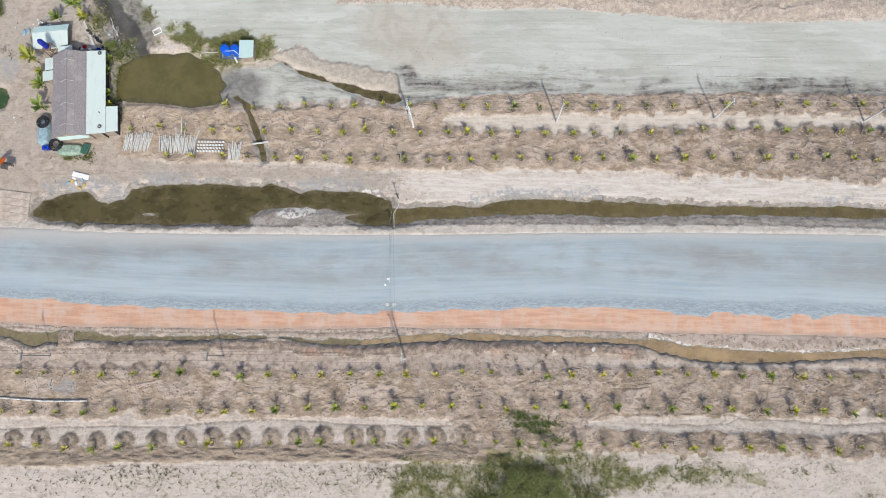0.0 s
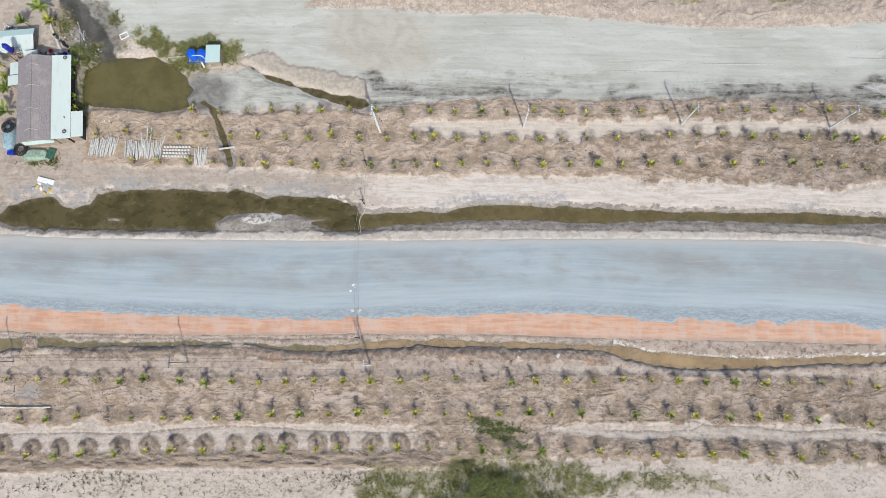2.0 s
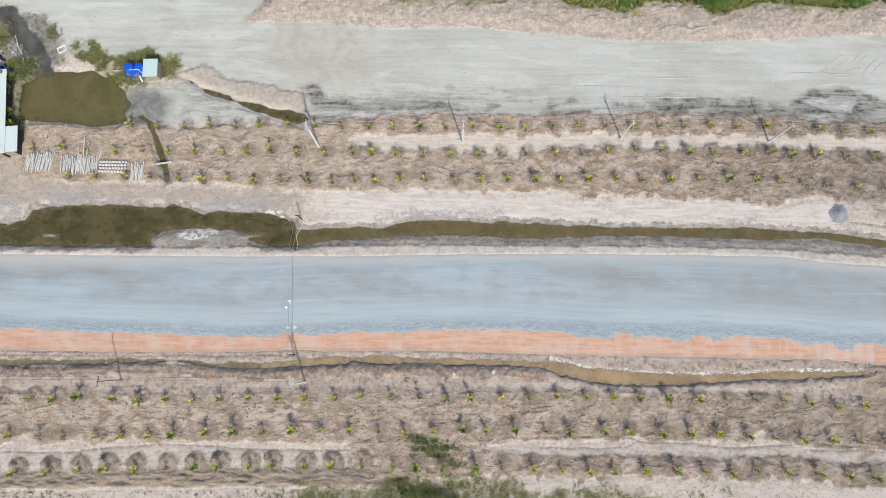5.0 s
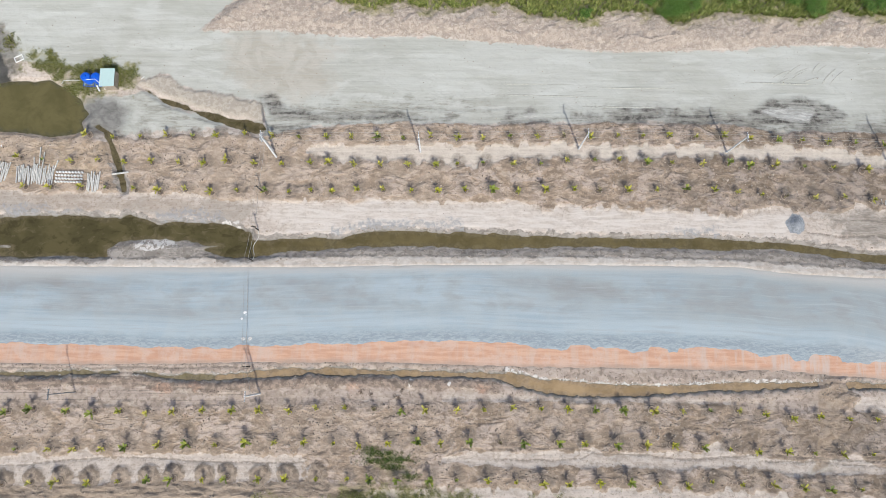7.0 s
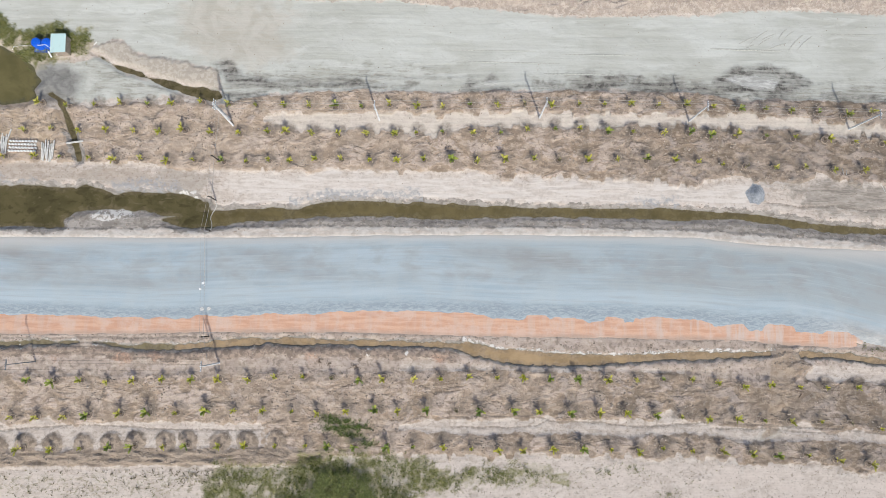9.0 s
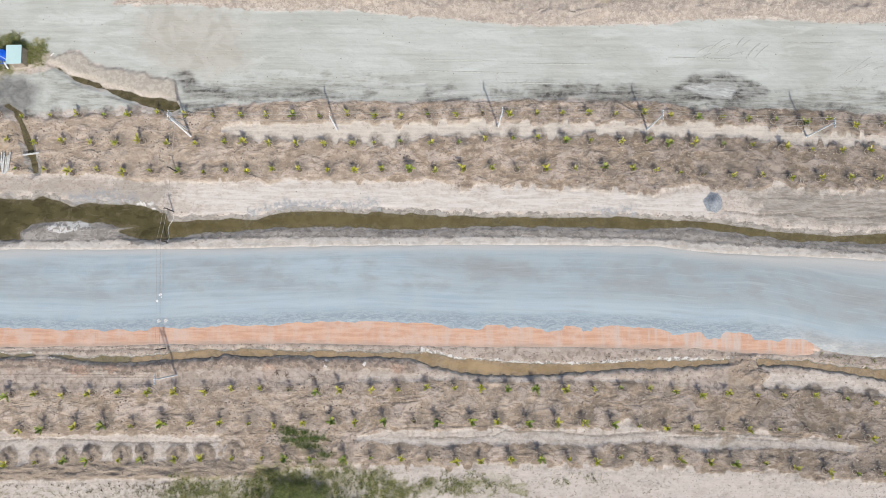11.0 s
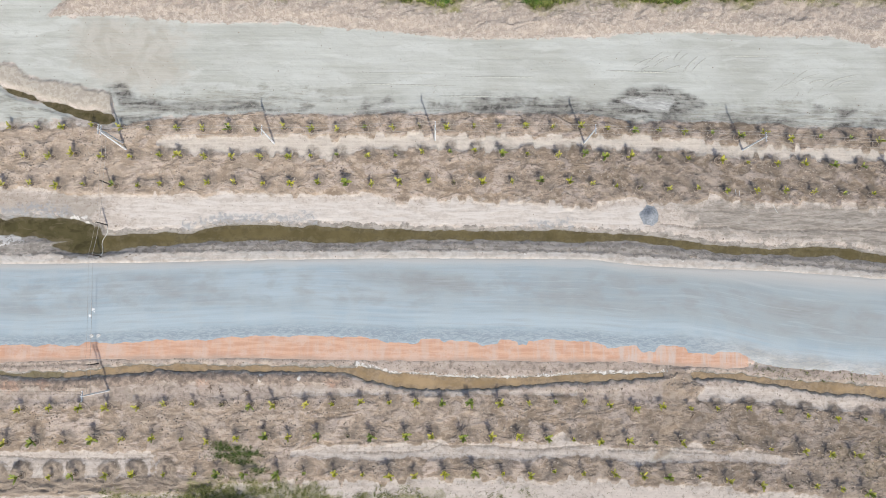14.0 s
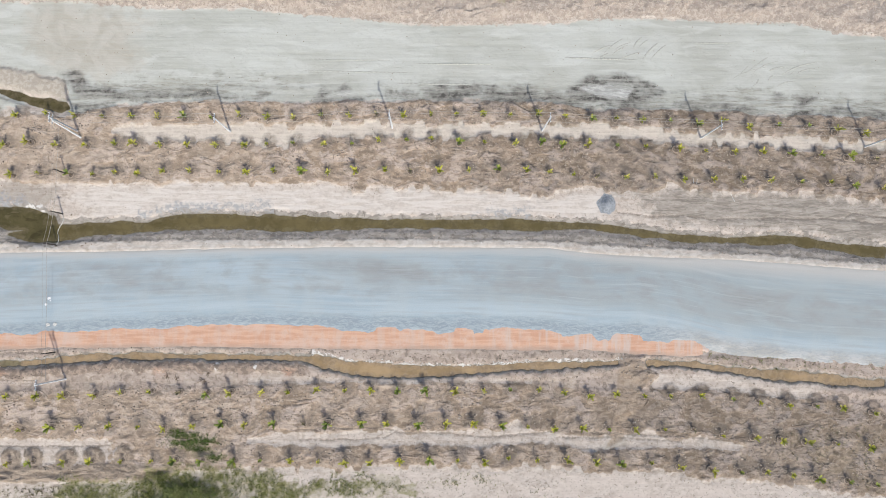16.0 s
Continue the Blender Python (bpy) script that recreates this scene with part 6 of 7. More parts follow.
def plant_bushes():
    rng = random.Random(12)
    for x, y, r, h, n in ((9.5, -17.6, 2.4, 1.3, 1500), (13.0, -18.0, 2.6, 1.4, 1700), (11.2, -20.2, 2.8, 1.5, 1700), (15.0, -20.5, 2.5, 1.3, 1400), (7.6, -20.5, 2.3, 1.2, 1200)):
        bush("shrub", x, y, r, h, M_SHRUB, "dense olive-green shrub on pale sandy ground", rng.randrange(999), n, "shrubs on the southern sand")
    for x, y, r, h, n in ((53.8, 57.0, 2.0, 2.2, 1500), (56.5, 58.2, 1.8, 2.0, 1200), (50.5, 60.0, 2.2, 2.4, 1400), (72.5, 59.2, 1.8, 2.0, 1000), (76.2, 57.8, 1.7, 1.8, 1000), (85.0, 58.4, 1.9, 2.0, 1100), (89.0, 59.5, 2.0, 2.2, 1100), (40.3, 56.4, 1.0, 1.0, 400), (97.0, 58.8, 1.9, 2.0, 1000), (63.0, 59.8, 1.8, 2.0, 1000), (94.0, 57.9, 1.6, 1.7, 900)):
        bush("bush", x, y + 2.2, r, h, M_BUSH, "leafy bright-green bush at the edge of tall grass", rng.randrange(999), n, "bushes along the meadow edge")


# ---------------------------------------------------------------- poles and cables
def utility_pole(x, y, arms=1, dark=False):
    label = "dark weathered power pole with a short crossarm" if dark else "pale grey concrete power pole with steel crossarms and insulators"
    ob = thing("utility_pole", pose(x, y, ground_z(x, y)), label, "utility pole", "power poles along the planting rows")
    bm = bmesh.new()
    top = 6.3 if dark else 6.9
    tube(bm, (0, 0, -0.4), (0, 0, top), 0.085 if dark else 0.15, 0.06 if dark else 0.10, 10)
    part("shaft", bm, M_OLDPOLE if dark else M_POLE, ob)
    for k in range(arms):
        z = top - 0.25 - 0.7 * k
        bm = bmesh.new()
        box(bm, -0.06, 0.06, -0.7, 0.7, z - 0.05, z + 0.05)
        part("crossarm", bm, M_OLDPOLE if dark else M_GREY, ob)
        for s in (-0.62, -0.2, 0.25, 0.62):
            bm = bmesh.new()
            tube(bm, (0, s, z + 0.04), (0, s, z + 0.16), 0.03, 0.05, 8)
            tube(bm, (0, s, z + 0.16), (0, s, z + 0.26), 0.07, 0.04, 8)
            part("insulator", bm, M_OLDPOLE if dark else M_WHITE, ob, "" if dark else "white glazed insulator")
    return ob


def wire(name, points, radius, material, label, sag=0.5, group=""):
    """A hanging cable through the points."""
    cu = bpy.data.curves.new(name, "CURVE")
    cu.dimensions, cu.bevel_depth, cu.bevel_resolution = "3D", radius, 1
    path = []
    for a, b in zip(points, points[1:]):
        a, b = Vector(a), Vector(b)
        for i in range(10):
            s = i / 10
            path.append(a.lerp(b, s) - Vector((0, 0, 4 * sag * s * (1 - s))))
    path.append(Vector(points[-1]))
    sp = cu.splines.new("POLY")
    sp.points.add(len(path) - 1)
    for p, q in zip(sp.points, path):
        p.co = (*q, 1)
    cu.materials.append(material)
    tmp = bpy.data.objects.new(name, cu)
    mesh = bpy.data.meshes.new_from_object(tmp)
    bpy.data.objects.remove(tmp)
    return tagged(new(name, mesh), label, "cable", group)


NORTH_POLES = [(-7.4, 35.4), (15.05, 35.65), (39.1, 36.55), (61.5, 36.45), (85.4, 35.7), (110.2, 34.7)]
SOUTH_POLES = [(-6.85, -0.75), (-33.3, -1.1), (-58.9, -1.7)]


def build_power_line():
    for k, (x, y) in enumerate(NORTH_POLES):
        made = utility_pole(x, y, 2 if k == 0 else 1)
        corner = made if k == 0 else corner
    brace = thing("pole_stay", pose(-7.0, 34.7, ground_z(-7.0, 34.7)), "second concrete pole leaning on the corner pole as a stay", "utility pole", "power poles along the planting rows")
    part("shaft", tube(bmesh.new(), (0.1, -0.3, -0.4), (-0.2, 0.35, 6.3), 0.16, 0.11, 10), M_POLE, brace)
    box_case = part("meter_box", box(bmesh.new(), -0.42, -0.10, -0.22, 0.22, 4.6, 5.2, 0.03), M_GREY, corner, "grey electric meter box")
    part("lid", box(bmesh.new(), -0.44, -0.42, -0.19, 0.19, 4.65, 5.15), M_WHITE, box_case)
    for k, (x, y) in enumerate(SOUTH_POLES):
        utility_pole(x, y, 1, k > 0)
    offsets = (-0.62, 0.25, 0.62)
    for s in offsets:
        pts = [(x, y + s, 6.9) for x, y in NORTH_POLES] + [(140, 33.8 + s, 6.9)]
        wire("power_cable", pts, 0.016, M_WIRE, "thin bare overhead cable strung between the poles", 0.55, "overhead cables")
        pts = [(x, y + s, 6.9 if k == 0 else 6.3) for k, (x, y) in enumerate(SOUTH_POLES)] + [(-90, -2.2 + s, 6.3)]
        wire("power_cable", pts, 0.010, M_DARKWIRE, "thin dark overhead cable strung between the poles", 0.5, "overhead cables")
    # low wooden posts that carry a service cable over ditch and road
    posts = [(-8.7, 29.0), (-8.8, 23.0), (-9.4, 18.4), (-8.6, 3.0)]
    tops = []
    for x, y in posts:
        ob = thing("timber_post", pose(x, y, ground_z(x, y)), "dark wooden post carrying a low service cable", "post", "service cable posts")
        part("shaft", tube(bmesh.new(), (0, 0, -0.3), (0, 0, 2.9), 0.10, 0.08, 7), M_POST, ob)
        part("crosspiece", box(bmesh.new(), -0.35, 0.35, -0.05, 0.05, 2.55, 2.66), M_POST, ob)
        tops.append((x, y, ground_z(x, y) + 2.75))
    for s, r in ((-0.28, 0.014), (0.28, 0.024)):
        wire("service_cable", [(-7.4 + s, 35.0, 5.2)] + [(x + s, y, z) for x, y, z in tops] + [(-6.85 + s, -0.6, 5.2)], r, M_WIRE, "grey low service cable hung from wooden posts", 0.18, "service cables")
    hang = [(-8.85 + 0.3 * math.sin(k * 0.9) - 0.07 * k, 23.0 - 0.47 * k, 0.3 - 0.55 * math.sin(math.pi * k / 10)) for k in range(11)]
    wire("hose", hang, 0.04, M_CONC, "pale plastic hose slung loosely across the ditch", 0.05)


# ---------------------------------------------------------------- the homestead
def thatch_course(side, k, courses, hw, hl, eave, ridge, rng):
    """One overlapping course of thatch on a roof slope, with a ragged lower edge."""
    bm = bmesh.new()
    a, b = k / courses, (k + 1.35) / courses
    n, last = 34, None
    for i in range(n + 1):
        y = -hl + 2 * hl * i / n
        xa, za = side * hw * a, ridge + (eave - ridge) * a + 0.07
        jag = rng.uniform(-0.05, 0.07)
        xb, zb = side * hw * min(1.04, b + jag / hw), ridge + (eave - ridge) * min(1.04, b) + 0.05
        trio = (bm.verts.new((xa, y, za - 0.05)), bm.verts.new((xb, y, zb)), bm.verts.new((xb, y, zb - 0.03)))
        if last:
            bm.faces.new((last[0], last[1], trio[1], trio[0]))
            bm.faces.new((last[1], last[2], trio[2], trio[1]))
        last = trio
    return bm


def build_house():
    rng = random.Random(3)
    ob = thing("house", pose(-59.65, 37.8, 0.0, 0, 0, 6.9), "long low house with grey thatched roof and white metal lean-tos", "house")
    bm = slab(bmesh.new(), [(-2.75, -6.8, 2.33), (0, -6.8, 3.55), (0, 6.8, 3.55), (-2.75, 6.8, 2.33)], 0.08)
    roof = part("thatched_roof", slab(bm, [(0, -6.8, 3.55), (2.75, -6.8, 2.33), (2.75, 6.8, 2.33), (0, 6.8, 3.55)], 0.08), M_THATCH, ob, "weathered grey-brown thatch")
    for side in (-1, 1):
        for k in range(9):
            part("thatch_course", thatch_course(side, k, 9, 2.8, 6.9, 2.35, 3.6, rng), M_THATCH, roof)
    part("ridge_cap", tube(bmesh.new(), (0, -6.95, 3.66), (0, 6.95, 3.66), 0.14, 0.14, 8), M_THATCH, roof)
    for y in (-5.2, -1.9, 1.9, 5.2):
        bm = bmesh.new()
        for s in (-1, 1):
            tube(bm, (0, y + rng.uniform(-0.1, 0.1), 3.84), (s * 1.05, y - 0.15, 3.36), 0.028, 0.028, 6)
        part("ridge_clamp", bm, M_CONC, roof, "pale bamboo stick pinning the ridge")
    for s in (-1, 1):
        bm = bmesh.new()
        v = [bm.verts.new(p) for p in ((-2.6, s * 6.6, 0), (2.6, s * 6.6, 0), (2.6, s * 6.6, 2.35), (0, s * 6.6, 3.5), (-2.6, s * 6.6, 2.35))]
        w = [bm.verts.new((p.co.x, p.co.y - s * 0.12, p.co.z)) for p in v]
        bm.faces.new(v), bm.faces.new(w[::-1])
        for i in range(5):
            bm.faces.new((v[i], w[i], w[(i + 1) % 5], v[(i + 1) % 5]))
        part("gable_wall", bm, M_WALL, ob)
        part("side_wall", box(bmesh.new(), s * 2.6, s * 2.5, -6.5, 6.5, 0, 2.35), M_WALL, ob)

    def sheet_roof(name, x0, x1, y0, y1, za, zb, mat, label=""):
        bm = bmesh.new()
        n = max(6, int(abs(y1 - y0) / 0.24))
        verts = []
        for i in range(n * 2 + 1):
            y = y0 + (y1 - y0) * i / (n * 2)
            up = 0.001 if i % 2 else -0.001
            verts.append((bm.verts.new((x0, y, za + up)), bm.verts.new((x1, y, zb + up)), bm.verts.new((x0, y, za + up - 0.03)), bm.verts.new((x1, y, zb + up - 0.03))))
        for a, b in zip(verts, verts[1:]):
            bm.faces.new((a[0], a[1], b[1], b[0]))
            bm.faces.new((a[2], b[2], b[3], a[3]))
            bm.faces.new((a[1], a[3], b[3], b[1]))
        return part(name, bm, mat, ob, label)

    sheet_roof("lean_to_roof", 2.62, 5.35, -6.75, 6.85, 2.75, 2.35, M_SHEET, "white corrugated metal sheet")
    sheet_roof("annex_roof", 5.38, 7.1, -6.55, -2.45, 2.3, 2.15, M_SHEET, "white corrugated metal sheet")
    sheet_roof("side_roof", -4.3, -2.75, 4.6, 6.6, 2.15, 2.3, M_SHEET, "small white metal sheet roof")
    sheet_roof("side_roof", -4.7, -2.9, 2.9, 4.55, 2.0, 2.15, M_SHEET, "small white metal sheet roof")
    bm = slab(bmesh.new(), [(-2.5, -6.3, 2.25), (2.75, -6.3, 2.3), (2.75, -7.1, 2.1), (-1.7, -7.12, 2.1)], 0.04)
    part("awning", bm, M_MINT, ob, "pale green metal awning under the gable")
    # near-black outer walls: the shade inside the lean-tos is put into their colour
    for x0, x1, y0, y1, h in ((4.5, 4.6, -6.6, 6.6, 2.3), (6.3, 6.4, -6.4, -2.6, 2.05), (-4.3, -4.2, 3.1, 6.4, 1.95)):
        part("lean_to_wall", box(bmesh.new(), x0, x1, y0, y1, 0, h), M_DARK, ob)
    for x0, x1, y in ((2.7, 4.5, 6.4), (2.7, 4.5, -6.4), (4.6, 6.3, -6.25), (4.6, 6.3, -2.8), (-4.2, -2.65, 6.4), (-4.2, -2.65, 3.1)):
        part("lean_to_wall", box(bmesh.new(), x0, x1, y - 0.05, y + 0.05, 0, 2.0), M_WALL, ob)
    for y in (6.35, -5.7):
        pot = part("roof_vent", ring(bmesh.new(), (4.55, y, 2.6), 0.22, 0.09, 16, 6), M_STEEL, ob, "round dark roof vent")
        part("vent_cap", tube(bmesh.new(), (4.55, y, 2.45), (4.55, y, 2.62), 0.12, 0.12, 12), M_GREY, pot)
    part("roof_pipe", tube(bmesh.new(), (4.5, -3.4, 2.4), (4.5, -3.4, 2.7), 0.09, 0.09, 8), M_STEEL, ob)


def build_shed():
    ob = thing("shed", pose(-64.7, 47.9, 0.0, 0, 0, 4.5), "small shed with a two-slope pale mint metal roof", "shed")
    bm = slab(bmesh.new(), [(-2.8, 0.55, 1.95), (2.8, 0.75, 1.95), (2.75, 1.9, 1.65), (-2.75, 1.75, 1.65)], 0.04)
    part("roof_sheet", bm, M_MINT, ob, "greyer mint metal sheet")
    bm = slab(bmesh.new(), [(-2.8, -1.9, 1.5), (1.6, -2.1, 1.5), (2.75, -1.5, 1.55), (2.8, 0.75, 1.96), (-2.8, 0.55, 1.96)], 0.04)
    part("roof_sheet", bm, M_SHEET, ob, "white metal sheet")
    for x0, x1, y0, y1 in ((-2.3, 2.0, 1.4, 1.5), (-2.3, 1.9, -1.5, -1.4), (-2.3, -2.2, -1.4, 1.4), (1.9, 2.0, -1.4, 1.4)):
        part("wall", box(bmesh.new(), x0, x1, y0, y1, 0, 1.45), M_WALL, ob)
    link = thing("covered_passage", pose(-61.6, 45.6, 0.0, 0, 0, 5), "narrow white metal roof between shed and house", "shelter")
    part("roof_sheet", slab(bmesh.new(), [(-1.3, -0.7, 2.0), (0.9, -0.7, 2.0), (0.9, 0.5, 2.15), (-1.3, 0.3, 2.15)], 0.04), M_SHEET, link)
    for x, y in ((-1.1, -0.5), (0.8, -0.5), (0.8, 0.4), (-1.1, 0.2)):
        part("post", tube(bmesh.new(), (x, y, 0), (x, y, 2.0), 0.05, 0.05, 6), M_WOOD, link)


def build_water_tower():
    ob = thing("water_tower", pose(-64.2, 45.5, 0), "dark blue plastic barrel on a tall timber stand", "water tower")
    part("platform", box(bmesh.new(), -0.65, 0.65, -0.65, 0.65, 2.75, 2.85), M_WOOD, ob)
    for x in (-0.55, 0.55):
        for y in (-0.55, 0.55):
            part("leg", tube(bmesh.new(), (x * 1.25, y * 1.25, -0.1), (x, y, 2.76), 0.06, 0.05, 6), M_WOOD, ob)
        part("brace", tube(bmesh.new(), (x * 1.2, -0.66, 0.5), (x * 1.1, 0.6, 2.3), 0.035, 0.035, 6), M_WOOD, ob)
    bm = bmesh.new()
    tube(bm, (0, 0, 2.85), (0, 0, 4.45), 0.42, 0.42, 20)
    tube(bm, (0, 0, 4.45), (0, 0, 4.7), 0.42, 0.24, 20)
    barrel = part("barrel", bm, M_NAVY, ob, "dark blue plastic barrel")
    part("lid", tube(bmesh.new(), (0, 0, 4.7), (0, 0, 4.78), 0.22, 0.22, 14), M_NAVY, barrel)


def build_tanks():
    pad = thing("tank_platform", pose(-36.0, 46.3, ground_z(-36.0, 46.3)), "low blue-painted metal frame under two water tanks", "platform")
    for a, b in (((-1.75, -1.0), (1.65, -1.0)), ((-1.75, 1.0), (1.65, 1.0)), ((-1.75, -1.0), (-1.75, 1.0)), ((1.65, -1.0), (1.65, 1.0)), ((-0.05, -1.0), (-0.05, 1.0))):
        part("rail", tube(bmesh.new(), (*a, 0.22), (*b, 0.22), 0.06, 0.06, 6), M_BLUE, pad)
    part("deck", box(bmesh.new(), -1.75, 1.65, -1.0, 1.0, 0.05, 0.18, 0.02), M_PALEBLUE, pad)
    base = ground_z(-36.0, 46.3) + 0.18
    for x in (-36.85, -35.25):
        ob = thing("water_tank", pose(x, 46.25, base), "bright blue ribbed plastic water tank", "water tank", "pair of blue water tanks")
        bm = bmesh.new()
        profile = [(0.05, 0.0)]
        for k in range(5):
            profile += [(0.69, k * 0.28), (0.72, k * 0.28 + 0.04), (0.72, k * 0.28 + 0.22), (0.69, k * 0.28 + 0.26)]
        profile += [(0.72, 1.40), (0.52, 1.53), (0.05, 1.58)]
        rings = [[bm.verts.new((r * math.cos(a * math.pi / 12), r * math.sin(a * math.pi / 12), z)) for a in range(24)] for r, z in profile]
        for lower, upper in zip(rings, rings[1:]):
            for a in range(24):
                bm.faces.new((lower[a], lower[(a + 1) % 24], upper[(a + 1) % 24], upper[a]))
        bm.faces.new(rings[0][::-1]), bm.faces.new(rings[-1])
        shell = part("shell", bm, M_BLUE, ob)
        part("lid", tube(bmesh.new(), (0, 0, 1.56), (0, 0, 1.66), 0.25, 0.23, 16), M_BLUE, shell)
    hut = thing("pump_hut", pose(-33.3, 46.1, ground_z(-33.3, 46.1), 0, 0, 3), "small pump hut with a pale mint sheet roof", "hut")
    part("roof_sheet", slab(bmesh.new(), [(-1.1, -1.5, 1.85), (1.1, -1.45, 1.75), (1.1, 1.45, 1.75), (-1.1, 1.45, 1.85)], 0.05), M_MINT, hut)
    for x0, x1, y0, y1 in ((-0.95, 0.95, 1.2, 1.28), (-0.95, 0.95, -1.28, -1.2), (-0.95, -0.87, -1.2, 1.2), (0.87, 0.95, -1.2, 1.2)):
        part("wall", box(bmesh.new(), x0, x1, y0, y1, 0, 1.72), M_WALL, hut)
    wire("water_pipe", [(-37.7, 46.9, 0.5), (-37.4, 46.0, 1.5), (-36.2, 45.7, 1.7), (-35.2, 45.8, 1.75), (-34.4, 45.2, 1.2), (-34.1, 44.7, 0.5)], 0.045, M_WHITE, "white plastic pipe looping over the tanks", 0.0)
    wire("water_pipe", [(-41.2, 45.6, 0.2), (-41.0, 46.1, 0.28), (-39.4, 46.2, 0.32), (-38.4, 46.2, 0.3)], 0.035, M_WHITE, "white plastic pipe lying across grass to the pond", 0.0)
    wire("water_pipe", [(-35.5, 45.3, 0.5), (-35.1, 44.5, 0.2)], 0.14, M_WHITE, "short thick white pipe beside the tanks", 0.0)
    wire("water_pipe", [(-28.9, 46.6, 0.15), (-28.4, 47.1, 0.2)], 0.06, M_WHITE, "bent white pipe end in the sand", 0.0)


def build_stacks():
    rng = random.Random(9)

    def post(x, y, z, turn, length):
        ob = thing("concrete_post", pose(x, y, z, rng.uniform(-2, 2), 0, turn), "pale square concrete fence post in an untidy stack", "concrete post", "stacked concrete posts")
        part("bar", box(bmesh.new(), -0.07, 0.07, -length / 2, length / 2, 0, 0.14, 0.012), M_CONC, ob)

    for x0, x1, y, n, length, skew in ((-51.6, -49.8, 31.0, 8, 2.7, -4), (-49.7, -47.6, 31.25, 8, 2.9, -8), (-46.0, -43.4, 30.8, 10, 2.6, 2), (-43.3, -40.5, 30.9, 11, 2.7, -2), (-35.2, -33.4, 29.8, 7, 2.7, 1)):
        n = round(n * 1.4)
        for i in range(n):
            x = x0 + (x1 - x0) * i / (n - 1)
            yy = y + rng.uniform(-0.35, 0.35)
            post(x, yy, 0.22 + rng.choice((0, 0, 0.17)), skew + rng.uniform(-5, 5), length * rng.uniform(0.9, 1.08))
    for x, y, turn in ((-42.9, 33.8, 2), (-42.3, 33.0, -3), (-40.4, 31.8, -16), (-43.6, 32.2, 6)):
        post(x, y, 0.30, turn, 2.8)
    for r in range(4):
        for c in range(9):
            ob = thing("concrete_pot", pose(-40.0 + c * 0.475 + 0.1 * (r % 2), 29.8 + r * 0.5, 0.18, 0, 0, rng.uniform(0, 90)), "short white hollow concrete ring set out in rows", "concrete ring", "rows of concrete rings")
            part("ring", ring(bmesh.new(), (0, 0, 0.22), 0.10, 0.075, 12, 6, 0.0, 2.6), M_WHITE, ob)
    weir = thing("plank_bridge", pose(-30.4, 31.35, 0.12, 0, 0, 9), "pale concrete beam laid across the narrow channel", "beam")
    part("bar", box(bmesh.new(), -1.25, 1.25, -0.11, 0.11, 0, 0.2, 0.02), M_CONC, weir)
    # long pale pipe lying on the southern bed
    pipe = thing("long_pipe", pose(0, 0, 0), "long pale jointed pipe lying on dug soil", "pipe")
    for i in range(12):
        a, b = -72 + i * 1.63, -72 + (i + 1) * 1.63 - 0.08
        ya, yb = -8.0 + 0.15 * math.sin(a * 0.35), -8.0 + 0.15 * math.sin(b * 0.35)
        part("segment", tube(bmesh.new(), (a, ya, 0.28), (b, yb, 0.28), 0.13, 0.13, 10), M_CONC, pipe, smooth=True)


def coil(x, y, z, radius, label):
    ob = thing("hose_coil", pose(x, y, z), label, "hose coil", "black hose coils")
    for k in range(4):
        part("loop", ring(bmesh.new(), (0.02 * k, 0, 0.08 + 0.03 * k), radius - 0.17 * k, 0.075, 28, 6), M_BLACK, ob, smooth=True)


def tarp_heap(name, x, y, turn, length, width, height, material, label, seed):
    """A draped tarpaulin over a long low heap, creased."""
    rng = np.random.RandomState(seed)
    ob = thing(name, pose(x, y, 0.05, 0, 0, turn), label, "tarpaulin")
    bm = bmesh.new()
    n, m = 26, 16
    rows = []
    for i in range(n + 1):
        row = []
        for j in range(m + 1):
            u, v = i / n * 2 - 1, j / m * 2 - 1
            squash = math.sqrt(max(0, 1 - 0.35 * v * v)), math.sqrt(max(0, 1 - 0.35 * u * u))
            r = max(abs(u), abs(v))
            h = height * (1 - r**6) + 0.05 * math.sin(u * 9 + v * 4) * (1 - r) + 0.04 * rng.rand()
            row.append(bm.verts.new((u * width / 2 * squash[0], v * length / 2 * squash[1], h)))
        rows.append(row)
    for i in range(n):
        for j in range(m):
            bm.faces.new((rows[i][j], rows[i + 1][j], rows[i + 1][j + 1], rows[i][j + 1]))
    part("cover", bm, material, ob)
    return ob


